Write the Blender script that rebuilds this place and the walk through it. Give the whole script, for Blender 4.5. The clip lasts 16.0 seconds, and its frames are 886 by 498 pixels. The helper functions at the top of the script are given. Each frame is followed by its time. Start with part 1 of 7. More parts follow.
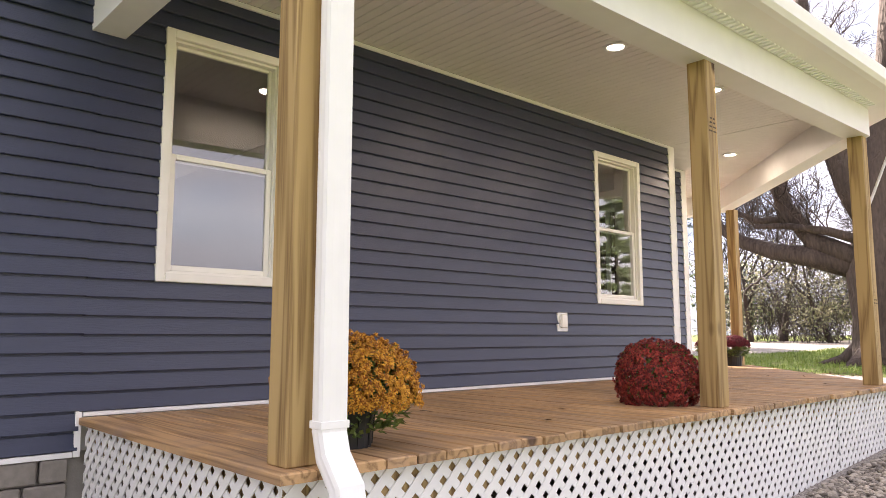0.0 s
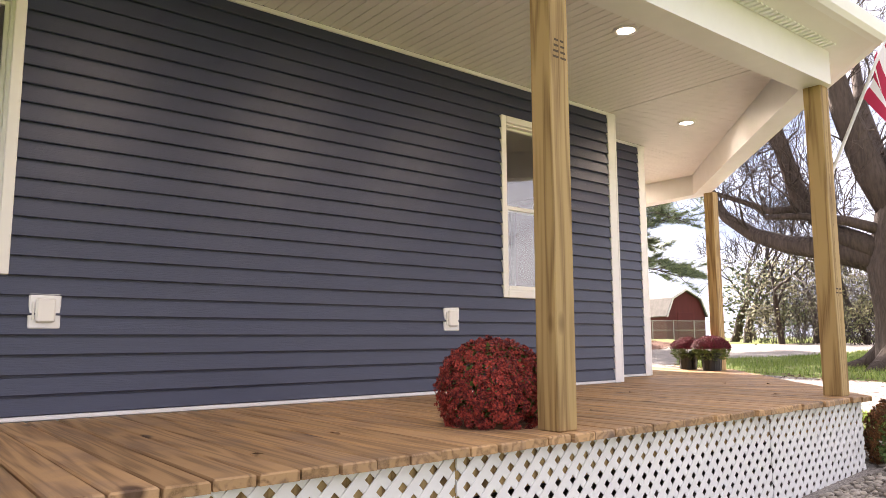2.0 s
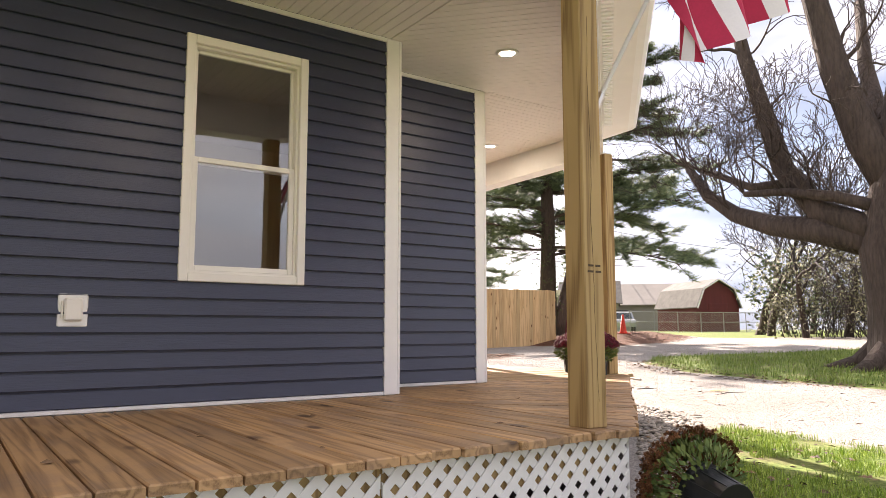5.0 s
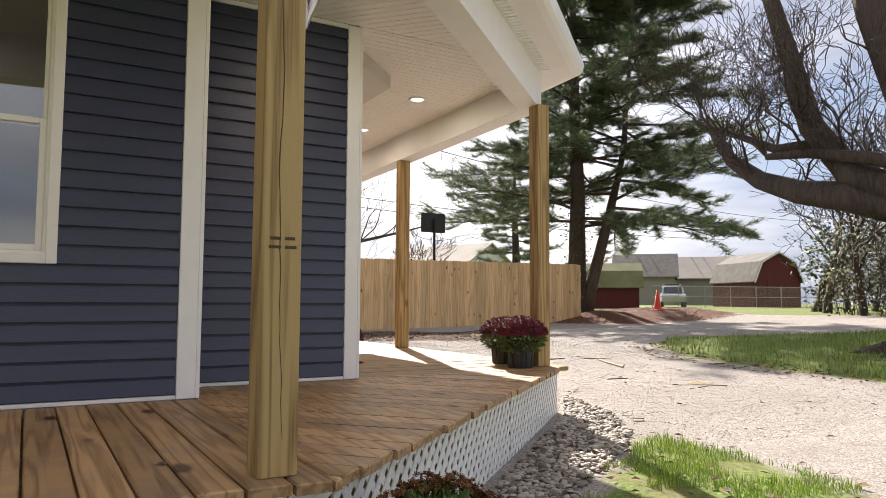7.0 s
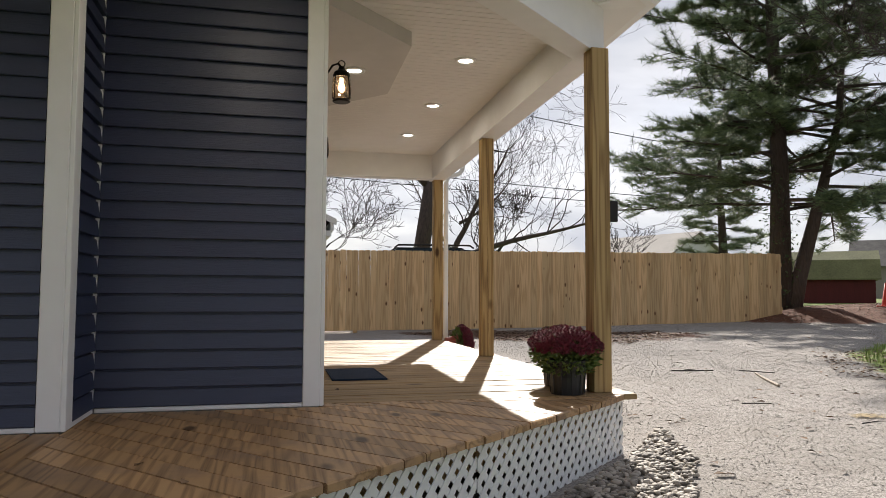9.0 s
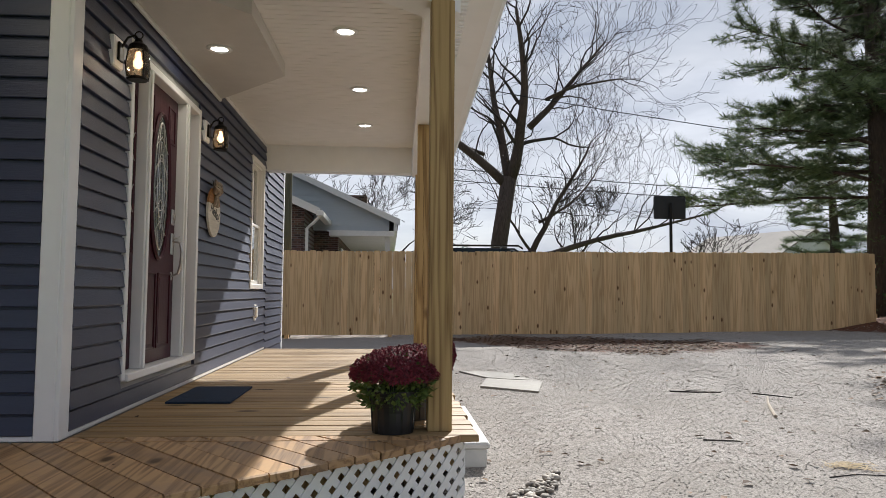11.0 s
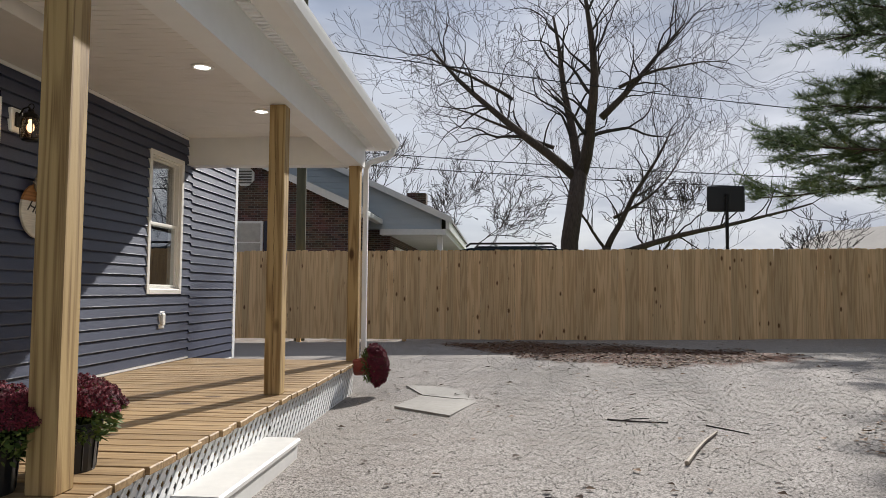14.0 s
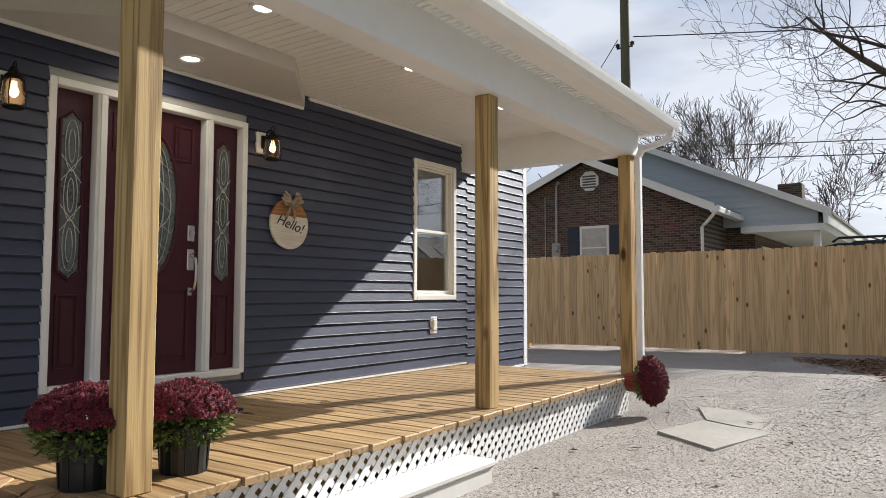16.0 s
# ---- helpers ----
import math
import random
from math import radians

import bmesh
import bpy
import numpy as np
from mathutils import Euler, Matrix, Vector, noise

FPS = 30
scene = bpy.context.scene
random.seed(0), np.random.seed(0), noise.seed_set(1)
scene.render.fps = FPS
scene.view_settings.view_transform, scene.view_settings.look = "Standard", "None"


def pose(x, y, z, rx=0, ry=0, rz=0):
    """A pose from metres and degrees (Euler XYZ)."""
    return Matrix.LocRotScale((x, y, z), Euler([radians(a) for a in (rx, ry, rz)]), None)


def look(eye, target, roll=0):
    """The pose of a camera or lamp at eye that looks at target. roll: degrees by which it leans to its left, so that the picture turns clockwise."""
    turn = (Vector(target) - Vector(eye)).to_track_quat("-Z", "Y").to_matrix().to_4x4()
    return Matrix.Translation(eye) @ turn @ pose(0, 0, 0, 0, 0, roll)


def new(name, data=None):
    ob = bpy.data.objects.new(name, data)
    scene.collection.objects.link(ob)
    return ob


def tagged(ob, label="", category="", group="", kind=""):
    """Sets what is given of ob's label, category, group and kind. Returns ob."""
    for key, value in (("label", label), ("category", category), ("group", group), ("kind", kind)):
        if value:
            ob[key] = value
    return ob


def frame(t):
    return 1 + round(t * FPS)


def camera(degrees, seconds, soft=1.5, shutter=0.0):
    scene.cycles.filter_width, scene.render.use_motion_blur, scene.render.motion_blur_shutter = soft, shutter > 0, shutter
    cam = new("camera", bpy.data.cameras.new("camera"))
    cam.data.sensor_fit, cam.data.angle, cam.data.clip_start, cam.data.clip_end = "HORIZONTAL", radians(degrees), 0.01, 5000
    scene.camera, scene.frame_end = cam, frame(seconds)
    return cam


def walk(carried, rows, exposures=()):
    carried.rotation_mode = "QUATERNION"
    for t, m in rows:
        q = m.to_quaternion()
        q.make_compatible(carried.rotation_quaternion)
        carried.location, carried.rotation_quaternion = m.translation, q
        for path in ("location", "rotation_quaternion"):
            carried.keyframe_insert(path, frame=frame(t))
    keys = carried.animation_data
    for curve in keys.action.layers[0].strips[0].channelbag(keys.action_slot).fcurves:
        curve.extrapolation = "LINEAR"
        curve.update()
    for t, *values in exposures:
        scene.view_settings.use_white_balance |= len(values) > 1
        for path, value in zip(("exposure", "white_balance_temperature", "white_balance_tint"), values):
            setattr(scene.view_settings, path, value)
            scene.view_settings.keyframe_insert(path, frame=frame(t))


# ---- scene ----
cam = camera(63.4, 16.0, 0.6)
PATH = [
    (0, (-0.019, -0.007, 0.848), (1.32, 1.46, 1.085), 0.1),
    (0.5, (0.393, 0.009, 0.846), (1.729, 1.477, 1.089), 0.0),
    (1, (0.831, -0.031, 0.856), (2.163, 1.442, 1.1), -0.1),
    (1.5, (1.27, 0.002, 0.86), (2.555, 1.517, 1.098), -0.1),
    (2, (1.763, -0.055, 0.82), (3.016, 1.485, 1.068), -0.2),
    (2.5, (2.265, -0.103, 0.821), (3.488, 1.46, 1.074), -0.1),
    (3, (2.745, -0.106, 0.833), (3.957, 1.465, 1.086), -0.1),
    (3.5, (3.226, -0.14, 0.824), (4.432, 1.436, 1.073), 0.0),
    (4, (3.71, -0.13, 0.83), (4.907, 1.454, 1.075), -0.1),
    (4.5, (4.184, -0.202, 0.815), (5.361, 1.398, 1.044), 0.0),
    (4.7, (4.374, -0.222, 0.83), (5.539, 1.387, 1.059), -0.0),
    (6.8, (6.312, -0.107, 0.976), (7.316, 1.616, 1.13), 0.1),
    (7, (6.485, -0.102, 0.963), (7.485, 1.624, 1.11), 0.3),
    (7.5, (6.938, -0.029, 0.977), (7.909, 1.714, 1.113), 0.4),
    (8, (7.412, 0.156, 1.043), (8.333, 1.927, 1.167), 0.3),
    (8.5, (7.888, 0.273, 1.069), (8.662, 2.114, 1.185), 0.4),
    (8.7, (8.049, 0.355, 1.056), (8.67, 2.252, 1.181), 0.3),
    (10.8, (9.906, 1.081, 1.107), (10.065, 3.071, 1.229), 0.2),
    (11, (10.121, 1.097, 1.134), (10.27, 3.088, 1.256), 0.5),
    (11.5, (10.546, 1.251, 1.095), (10.66, 3.243, 1.225), 0.2),
    (12, (10.953, 1.426, 1.154), (11.048, 3.42, 1.282), 0.3),
    (12.5, (11.326, 1.579, 1.211), (11.384, 3.575, 1.331), 0.7),
    (13, (11.609, 1.781, 1.199), (11.569, 3.777, 1.319), 0.5),
    (13.5, (11.89, 1.931, 1.227), (11.79, 3.925, 1.343), 0.6),
    (14, (12.185, 2.156, 1.232), (12.029, 4.147, 1.346), 0.5),
    (14.5, (12.416, 2.454, 1.255), (12.126, 4.43, 1.369), 0.5),
    (15, (12.732, 2.678, 1.241), (12.093, 4.569, 1.358), 0.4),
    (15.5, (12.973, 2.923, 1.216), (11.986, 4.659, 1.339), 0.3),
    (16, (13.158, 3.218, 1.226), (12.02, 4.857, 1.351), 0.1),
]
EXPOSURES = [(0, 2.48, 6950, 23), (3.5, 2.35, 6950, 22), (4.5, 2.12, 6950, 21), (7, 1.4, 6700, 14), (8.5, 0.9, 6500, 12), (11, 0.65, 6050, 10), (13.5, 0.42, 6100, 11), (14.5, 0.46, 6120, 11), (16, 0.84, 6120, 10)]
walk(cam, [(t, look(eye, target, roll)) for t, eye, target, roll in PATH], EXPOSURES)

# ---- world, sun and exposure ----
SUN = Vector((0.345, 1.0, 0.665)).normalized()
SUN_EL = math.asin(SUN.z)
SUN_AZ = math.atan2(SUN.x, SUN.y)

world = bpy.data.worlds.new("sky")
scene.world = world
world.use_nodes = True
wt = world.node_tree
wt.nodes.clear()
w_out = wt.nodes.new("ShaderNodeOutputWorld")
w_bg = wt.nodes.new("ShaderNodeBackground")
w_sky = wt.nodes.new("ShaderNodeTexSky")
w_sky.sky_type = "NISHITA"
w_sky.sun_disc = False
w_sky.sun_elevation = SUN_EL
w_sky.sun_rotation = SUN_AZ
w_sky.dust_density = 1.0
w_co = wt.nodes.new("ShaderNodeTexCoord")
w_map = wt.nodes.new("ShaderNodeMapping")
w_map.inputs["Scale"].default_value = (1.0, 1.0, 3.2)
w_n = wt.nodes.new("ShaderNodeTexNoise")
w_n.inputs["Scale"].default_value = 2.6
w_n.inputs["Detail"].default_value = 7.0
w_n.inputs["Roughness"].default_value = 0.55
w_n.inputs["Distortion"].default_value = 0.4
w_r = wt.nodes.new("ShaderNodeValToRGB")
w_r.color_ramp.elements[0].position = 0.34
w_r.color_ramp.elements[0].color = (0.86, 0.86, 0.86, 1)
w_r.color_ramp.elements[1].position = 0.56
w_n2 = wt.nodes.new("ShaderNodeTexNoise")
w_n2.inputs["Scale"].default_value = 1.7
w_n2.inputs["Detail"].default_value = 5.0
w_c = wt.nodes.new("ShaderNodeValToRGB")
w_c.color_ramp.elements[0].position = 0.35
w_c.color_ramp.elements[0].color = (1.45, 1.8, 2.5, 1)
w_c.color_ramp.elements[1].position = 0.60
w_c.color_ramp.elements[1].color = (4.6, 4.65, 4.85, 1)
w_mix = wt.nodes.new("ShaderNodeMix")
w_mix.data_type = "RGBA"
wt.links.new(w_co.outputs["Generated"], w_map.inputs["Vector"])
wt.links.new(w_map.outputs["Vector"], w_n.inputs["Vector"])
wt.links.new(w_map.outputs["Vector"], w_n2.inputs["Vector"])
wt.links.new(w_n.outputs["Fac"], w_r.inputs["Fac"])
wt.links.new(w_n2.outputs["Fac"], w_c.inputs["Fac"])
wt.links.new(w_r.outputs["Color"], w_mix.inputs[0])
wt.links.new(w_sky.outputs["Color"], w_mix.inputs[6])
w_dot = wt.nodes.new("ShaderNodeVectorMath")
w_dot.operation = "DOT_PRODUCT"
w_dot.inputs[1].default_value = SUN
w_side = wt.nodes.new("ShaderNodeMapRange")
w_side.inputs["From Min"].default_value = -1.0
w_side.inputs["To Min"].default_value = 0.52
w_side.inputs["To Max"].default_value = 0.86
w_tone = wt.nodes.new("ShaderNodeVectorMath")
w_tone.operation = "SCALE"
wt.links.new(w_co.outputs["Generated"], w_dot.inputs[0])
wt.links.new(w_dot.outputs["Value"], w_side.inputs["Value"])
wt.links.new(w_c.outputs["Color"], w_tone.inputs[0])
wt.links.new(w_side.outputs["Result"], w_tone.inputs["Scale"])
wt.links.new(w_tone.outputs["Vector"], w_mix.inputs[7])
wt.links.new(w_mix.outputs[2], w_bg.inputs["Color"])
w_bg.inputs["Strength"].default_value = 0.12
wt.links.new(w_bg.outputs["Background"], w_out.inputs["Surface"])

sun = new("sun", bpy.data.lights.new("sun", "SUN"))
sun.data.energy = 5.0
sun.data.angle = radians(0.6)
sun.data.color = (1.0, 0.94, 0.84)
sun.matrix_world = look((SUN * 60)[:], (0, 0, 0))


# ---- materials ----
def mat(name, color, rough=0.6, metal=0.0, var=0.12, scale=8.0, bump=0.0, bscale=60.0, stretch=(1, 1, 1), spec=0.5, island=0.0, obj=0.0, tint=None, transmission=0.0, emission=0.0, ior=1.5, space="Object", depth=0.01):
    """A principled material with stains at a large scale, grain at a small one, and a fine relief."""
    m = bpy.data.materials.new(name)
    m.use_nodes = True
    nt = m.node_tree
    b = nt.nodes["Principled BSDF"]
    b.inputs["Roughness"].default_value = rough
    b.inputs["Metallic"].default_value = metal
    b.inputs["Specular IOR Level"].default_value = spec
    b.inputs["IOR"].default_value = ior
    b.inputs["Transmission Weight"].default_value = transmission
    co = nt.nodes.new("ShaderNodeTexCoord")
    mp = nt.nodes.new("ShaderNodeMapping")
    mp.inputs["Scale"].default_value = stretch
    nt.links.new(co.outputs[space], mp.inputs["Vector"])
    big = nt.nodes.new("ShaderNodeTexNoise")
    big.inputs["Scale"].default_value = scale * 0.22
    big.inputs["Detail"].default_value = 3
    fine = nt.nodes.new("ShaderNodeTexNoise")
    fine.inputs["Scale"].default_value = scale * 2.5
    fine.inputs["Detail"].default_value = 6
    nt.links.new(mp.outputs["Vector"], big.inputs["Vector"])
    nt.links.new(mp.outputs["Vector"], fine.inputs["Vector"])
    add = nt.nodes.new("ShaderNodeMath")
    add.operation = "ADD"
    nt.links.new(big.outputs["Fac"], add.inputs[0])
    nt.links.new(fine.outputs["Fac"], add.inputs[1])
    fac = add.outputs[0]
    if obj:
        oi = nt.nodes.new("ShaderNodeObjectInfo")
        ma = nt.nodes.new("ShaderNodeMath")
        ma.operation = "MULTIPLY_ADD"
        ma.inputs[1].default_value = obj
        nt.links.new(oi.outputs["Random"], ma.inputs[0])
        nt.links.new(fac, ma.inputs[2])
        sb = nt.nodes.new("ShaderNodeMath")
        sb.operation = "SUBTRACT"
        sb.inputs[1].default_value = obj / 2
        nt.links.new(ma.outputs[0], sb.inputs[0])
        fac = sb.outputs[0]
    if island:
        ge = nt.nodes.new("ShaderNodeNewGeometry")
        ma = nt.nodes.new("ShaderNodeMath")
        ma.operation = "MULTIPLY_ADD"
        ma.inputs[1].default_value = island
        nt.links.new(ge.outputs["Random Per Island"], ma.inputs[0])
        nt.links.new(fac, ma.inputs[2])
        sb = nt.nodes.new("ShaderNodeMath")
        sb.operation = "SUBTRACT"
        sb.inputs[1].default_value = island / 2
        nt.links.new(ma.outputs[0], sb.inputs[0])
        fac = sb.outputs[0]
    ramp = nt.nodes.new("ShaderNodeMapRange")
    ramp.inputs["From Min"].default_value = 0.6
    ramp.inputs["From Max"].default_value = 1.4
    nt.links.new(fac, ramp.inputs["Value"])
    mix = nt.nodes.new("ShaderNodeMix")
    mix.data_type = "RGBA"
    second = tint or tuple(min(1.0, c * (1 + var)) for c in color)
    first = color if tint else tuple(c * (1 - var) for c in color)
    mix.inputs[6].default_value = (*first, 1)
    mix.inputs[7].default_value = (*second, 1)
    nt.links.new(ramp.outputs["Result"], mix.inputs[0])
    nt.links.new(mix.outputs[2], b.inputs["Base Color"])
    if bump:
        bn = nt.nodes.new("ShaderNodeTexNoise")
        bn.inputs["Scale"].default_value = bscale
        bn.inputs["Detail"].default_value = 4
        nt.links.new(mp.outputs["Vector"], bn.inputs["Vector"])
        bu = nt.nodes.new("ShaderNodeBump")
        bu.inputs["Strength"].default_value = bump
        bu.inputs["Distance"].default_value = depth
        nt.links.new(bn.outputs["Fac"], bu.inputs["Height"])
        nt.links.new(bu.outputs["Normal"], b.inputs["Normal"])
    if emission:
        nt.links.new(mix.outputs[2], b.inputs["Emission Color"])
        b.inputs["Emission Strength"].default_value = emission
    return m


def wood(name, dark, light, axis="Z", rough=0.7, obj=0.5, knots=True, ring=9.0, weather=None, knot=3.6):
    """Sawn timber: long rings along an axis, fine fibre, a few knots, each board of its own tone."""
    m = bpy.data.materials.new(name)
    m.use_nodes = True
    nt = m.node_tree
    N, L = nt.nodes, nt.links
    b = N["Principled BSDF"]
    b.inputs["Roughness"].default_value = rough
    b.inputs["Specular IOR Level"].default_value = 0.3
    co = N.new("ShaderNodeTexCoord")
    oi = N.new("ShaderNodeObjectInfo")
    off = N.new("ShaderNodeVectorMath")
    off.operation = "MULTIPLY_ADD"
    off.inputs[1].default_value = (13.0, 7.0, 17.0)
    L.new(oi.outputs["Random"], off.inputs[0])
    L.new(co.outputs["Object"], off.inputs[2])
    k = {"X": (0.05, 1, 1), "Y": (1, 0.05, 1), "Z": (1, 1, 0.05)}[axis]
    mp = N.new("ShaderNodeMapping")
    mp.inputs["Scale"].default_value = k
    L.new(off.outputs[0], mp.inputs["Vector"])
    warp = N.new("ShaderNodeTexNoise")
    warp.inputs["Scale"].default_value = ring
    warp.inputs["Detail"].default_value = 2
    L.new(mp.outputs["Vector"], warp.inputs["Vector"])
    sin = N.new("ShaderNodeMath")
    sin.operation = "MULTIPLY"
    sin.inputs[1].default_value = 44.0
    L.new(warp.outputs["Fac"], sin.inputs[0])
    s2 = N.new("ShaderNodeMath")
    s2.operation = "SINE"
    L.new(sin.outputs[0], s2.inputs[0])
    s3 = N.new("ShaderNodeMapRange")
    s3.inputs["From Min"].default_value = -0.6
    s3.inputs["From Max"].default_value = 1.0
    L.new(s2.outputs[0], s3.inputs["Value"])
    k2 = {"X": (0.02, 1, 1), "Y": (1, 0.02, 1), "Z": (1, 1, 0.02)}[axis]
    mp2 = N.new("ShaderNodeMapping")
    mp2.inputs["Scale"].default_value = k2
    L.new(off.outputs[0], mp2.inputs["Vector"])
    fib = N.new("ShaderNodeTexNoise")
    fib.inputs["Scale"].default_value = 160.0
    fib.inputs["Detail"].default_value = 3
    L.new(mp2.outputs["Vector"], fib.inputs["Vector"])
    mix = N.new("ShaderNodeMix")
    mix.data_type = "RGBA"
    mix.inputs[6].default_value = (*light, 1)
    mix.inputs[7].default_value = (*dark, 1)
    am = N.new("ShaderNodeMath")
    am.operation = "MULTIPLY"
    L.new(s3.outputs["Result"], am.inputs[0])
    L.new(fib.outputs["Fac"], am.inputs[1])
    ap = N.new("ShaderNodeMapRange")
    ap.inputs["From Min"].default_value = 0.03
    ap.inputs["From Max"].default_value = 0.72
    L.new(am.outputs[0], ap.inputs["Value"])
    L.new(ap.outputs["Result"], mix.inputs[0])
    col = mix.outputs[2]
    if knots:
        vo = N.new("ShaderNodeTexVoronoi")
        vo.inputs["Scale"].default_value = knot
        k3 = {"X": (0.45, 1, 1), "Y": (1, 0.45, 1), "Z": (1, 1, 0.45)}[axis]
        mp3 = N.new("ShaderNodeMapping")
        mp3.inputs["Scale"].default_value = k3
        L.new(off.outputs[0], mp3.inputs["Vector"])
        L.new(mp3.outputs["Vector"], vo.inputs["Vector"])
        kr = N.new("ShaderNodeMapRange")
        kr.inputs["From Min"].default_value = 0.15
        kr.inputs["From Max"].default_value = 0.08
        L.new(vo.outputs["Distance"], kr.inputs["Value"])
        km = N.new("ShaderNodeMix")
        km.data_type = "RGBA"
        km.inputs[7].default_value = (dark[0] * 0.35, dark[1] * 0.28, dark[2] * 0.22, 1)
        L.new(kr.outputs["Result"], km.inputs[0])
        L.new(col, km.inputs[6])
        col = km.outputs[2]
    if weather:
        wn = N.new("ShaderNodeTexNoise")
        wn.inputs["Scale"].default_value = 2.2
        wn.inputs["Detail"].default_value = 6
        wn.inputs["Roughness"].default_value = 0.7
        L.new(off.outputs[0], wn.inputs["Vector"])
        wr = N.new("ShaderNodeMapRange")
        wr.inputs["From Min"].default_value = 0.48
        wr.inputs["From Max"].default_value = 0.72
        wr.inputs["To Max"].default_value = 0.75
        L.new(wn.outputs["Fac"], wr.inputs["Value"])
        wm = N.new("ShaderNodeMix")
        wm.data_type = "RGBA"
        wm.inputs[7].default_value = (*weather, 1)
        L.new(wr.outputs["Result"], wm.inputs[0])
        L.new(col, wm.inputs[6])
        col = wm.outputs[2]
    hv = N.new("ShaderNodeHueSaturation")
    vr = N.new("ShaderNodeMapRange")
    vr.inputs["To Min"].default_value = 1 - obj / 2
    vr.inputs["To Max"].default_value = 1 + obj / 2
    L.new(oi.outputs["Random"], vr.inputs["Value"])
    L.new(vr.outputs["Result"], hv.inputs["Value"])
    L.new(col, hv.inputs["Color"])
    L.new(hv.outputs["Color"], b.inputs["Base Color"])
    bu = N.new("ShaderNodeBump")
    bu.inputs["Strength"].default_value = 0.35
    bu.inputs["Distance"].default_value = 0.003
    L.new(fib.outputs["Fac"], bu.inputs["Height"])
    L.new(bu.outputs["Normal"], b.inputs["Normal"])
    return m


SIDING = mat("navy_vinyl_siding", (0.022, 0.031, 0.071), 0.45, var=0.14, scale=3, bump=0.16, bscale=45, stretch=(0.35, 0.35, 5), spec=0.72)
TRIM = mat("white_vinyl_trim", (0.86, 0.86, 0.85), 0.4, var=0.04, scale=3, bump=0.03)
CEIL = mat("white_vinyl_soffit", (0.83, 0.81, 0.78), 0.45, var=0.04, scale=2)
FRAME = mat("cream_window_vinyl", (0.83, 0.81, 0.76), 0.35, var=0.03, scale=4)
POSTW = wood("treated_pine_post", (0.19, 0.11, 0.042), (0.44, 0.305, 0.135), "Z", 0.65, obj=0.14, ring=8)
DECK_Y = wood("deck_board_along_y", (0.19, 0.107, 0.05), (0.47, 0.292, 0.145), "Y", 0.5, obj=0.42, knots=True, weather=(0.24, 0.17, 0.13))
DECK_X = wood("deck_board_along_x", (0.21, 0.13, 0.06), (0.38, 0.255, 0.125), "X", 0.6, obj=0.24, knots=True)
PICKET = wood("fence_picket_wood", (0.50, 0.30, 0.135), (0.70, 0.485, 0.25), "Z", 0.7, obj=0.34, ring=7, knot=5.2)
LATTICE = mat("white_lattice_vinyl", (0.80, 0.80, 0.78), 0.45, var=0.05, scale=5)
DRYWALL = mat("grey_painted_drywall", (0.42, 0.42, 0.40), 0.8, var=0.04)
DOORRED = mat("oxblood_door_paint", (0.050, 0.007, 0.016), 0.48, var=0.12, scale=6, bump=0.12, bscale=70, stretch=(1, 1, 0.1), spec=0.35)
NICKEL = mat("brushed_nickel", (0.62, 0.60, 0.57), 0.28, 1.0, var=0.05)
BLACKMETAL = mat("black_iron", (0.012, 0.011, 0.010), 0.45, 0.6, var=0.2)
STONE = mat("moulded_stone_skirt", (0.23, 0.21, 0.185), 0.85, var=0.3, scale=10, bump=0.6, bscale=22)
SHINGLE = mat("dark_roof_shingle", (0.05, 0.048, 0.047), 0.9, var=0.3, scale=14, bump=0.4)
POTBLACK = mat("black_nursery_plastic", (0.010, 0.011, 0.013), 0.38, var=0.2)
POTRED = mat("terracotta_red_pot", (0.26, 0.045, 0.025), 0.5, var=0.15)
SOIL = mat("potting_soil", (0.03, 0.02, 0.014), 0.95, var=0.4, scale=40)
CONCRETE = mat("pale_concrete", (0.30, 0.28, 0.25), 0.85, var=0.15, scale=7, bump=0.25, bscale=90)
STEPWHITE = mat("white_step_paint", (0.66, 0.645, 0.61), 0.55, var=0.08, scale=6, bump=0.08)
BARK = mat("brown_bark", (0.032, 0.023, 0.018), 0.95, scale=9, bump=1.0, bscale=13, stretch=(1, 1, 0.22), tint=(0.115, 0.085, 0.068), depth=0.06)
BARKGREY = mat("grey_twig_bark", (0.046, 0.037, 0.033), 0.95, var=0.35, scale=6, bump=0.5, bscale=20)
BRICK = mat("dark_brown_brick", (0.085, 0.05, 0.040), 0.85, var=0.45, scale=16, bump=0.3, bscale=60, obj=0.9, tint=(0.17, 0.11, 0.09))
MORTAR = mat("grey_mortar", (0.20, 0.185, 0.17), 0.95, var=0.15, scale=20)
GLASS = bpy.data.materials.new("window_glass")
GLASS.use_nodes = True
_g = GLASS.node_tree.nodes["Principled BSDF"]
_g.inputs["Base Color"].default_value = (0.93, 0.96, 0.95, 1)
_g.inputs["Roughness"].default_value = 0.0
_g.inputs["Transmission Weight"].default_value = 1.0
_g.inputs["IOR"].default_value = 2.1


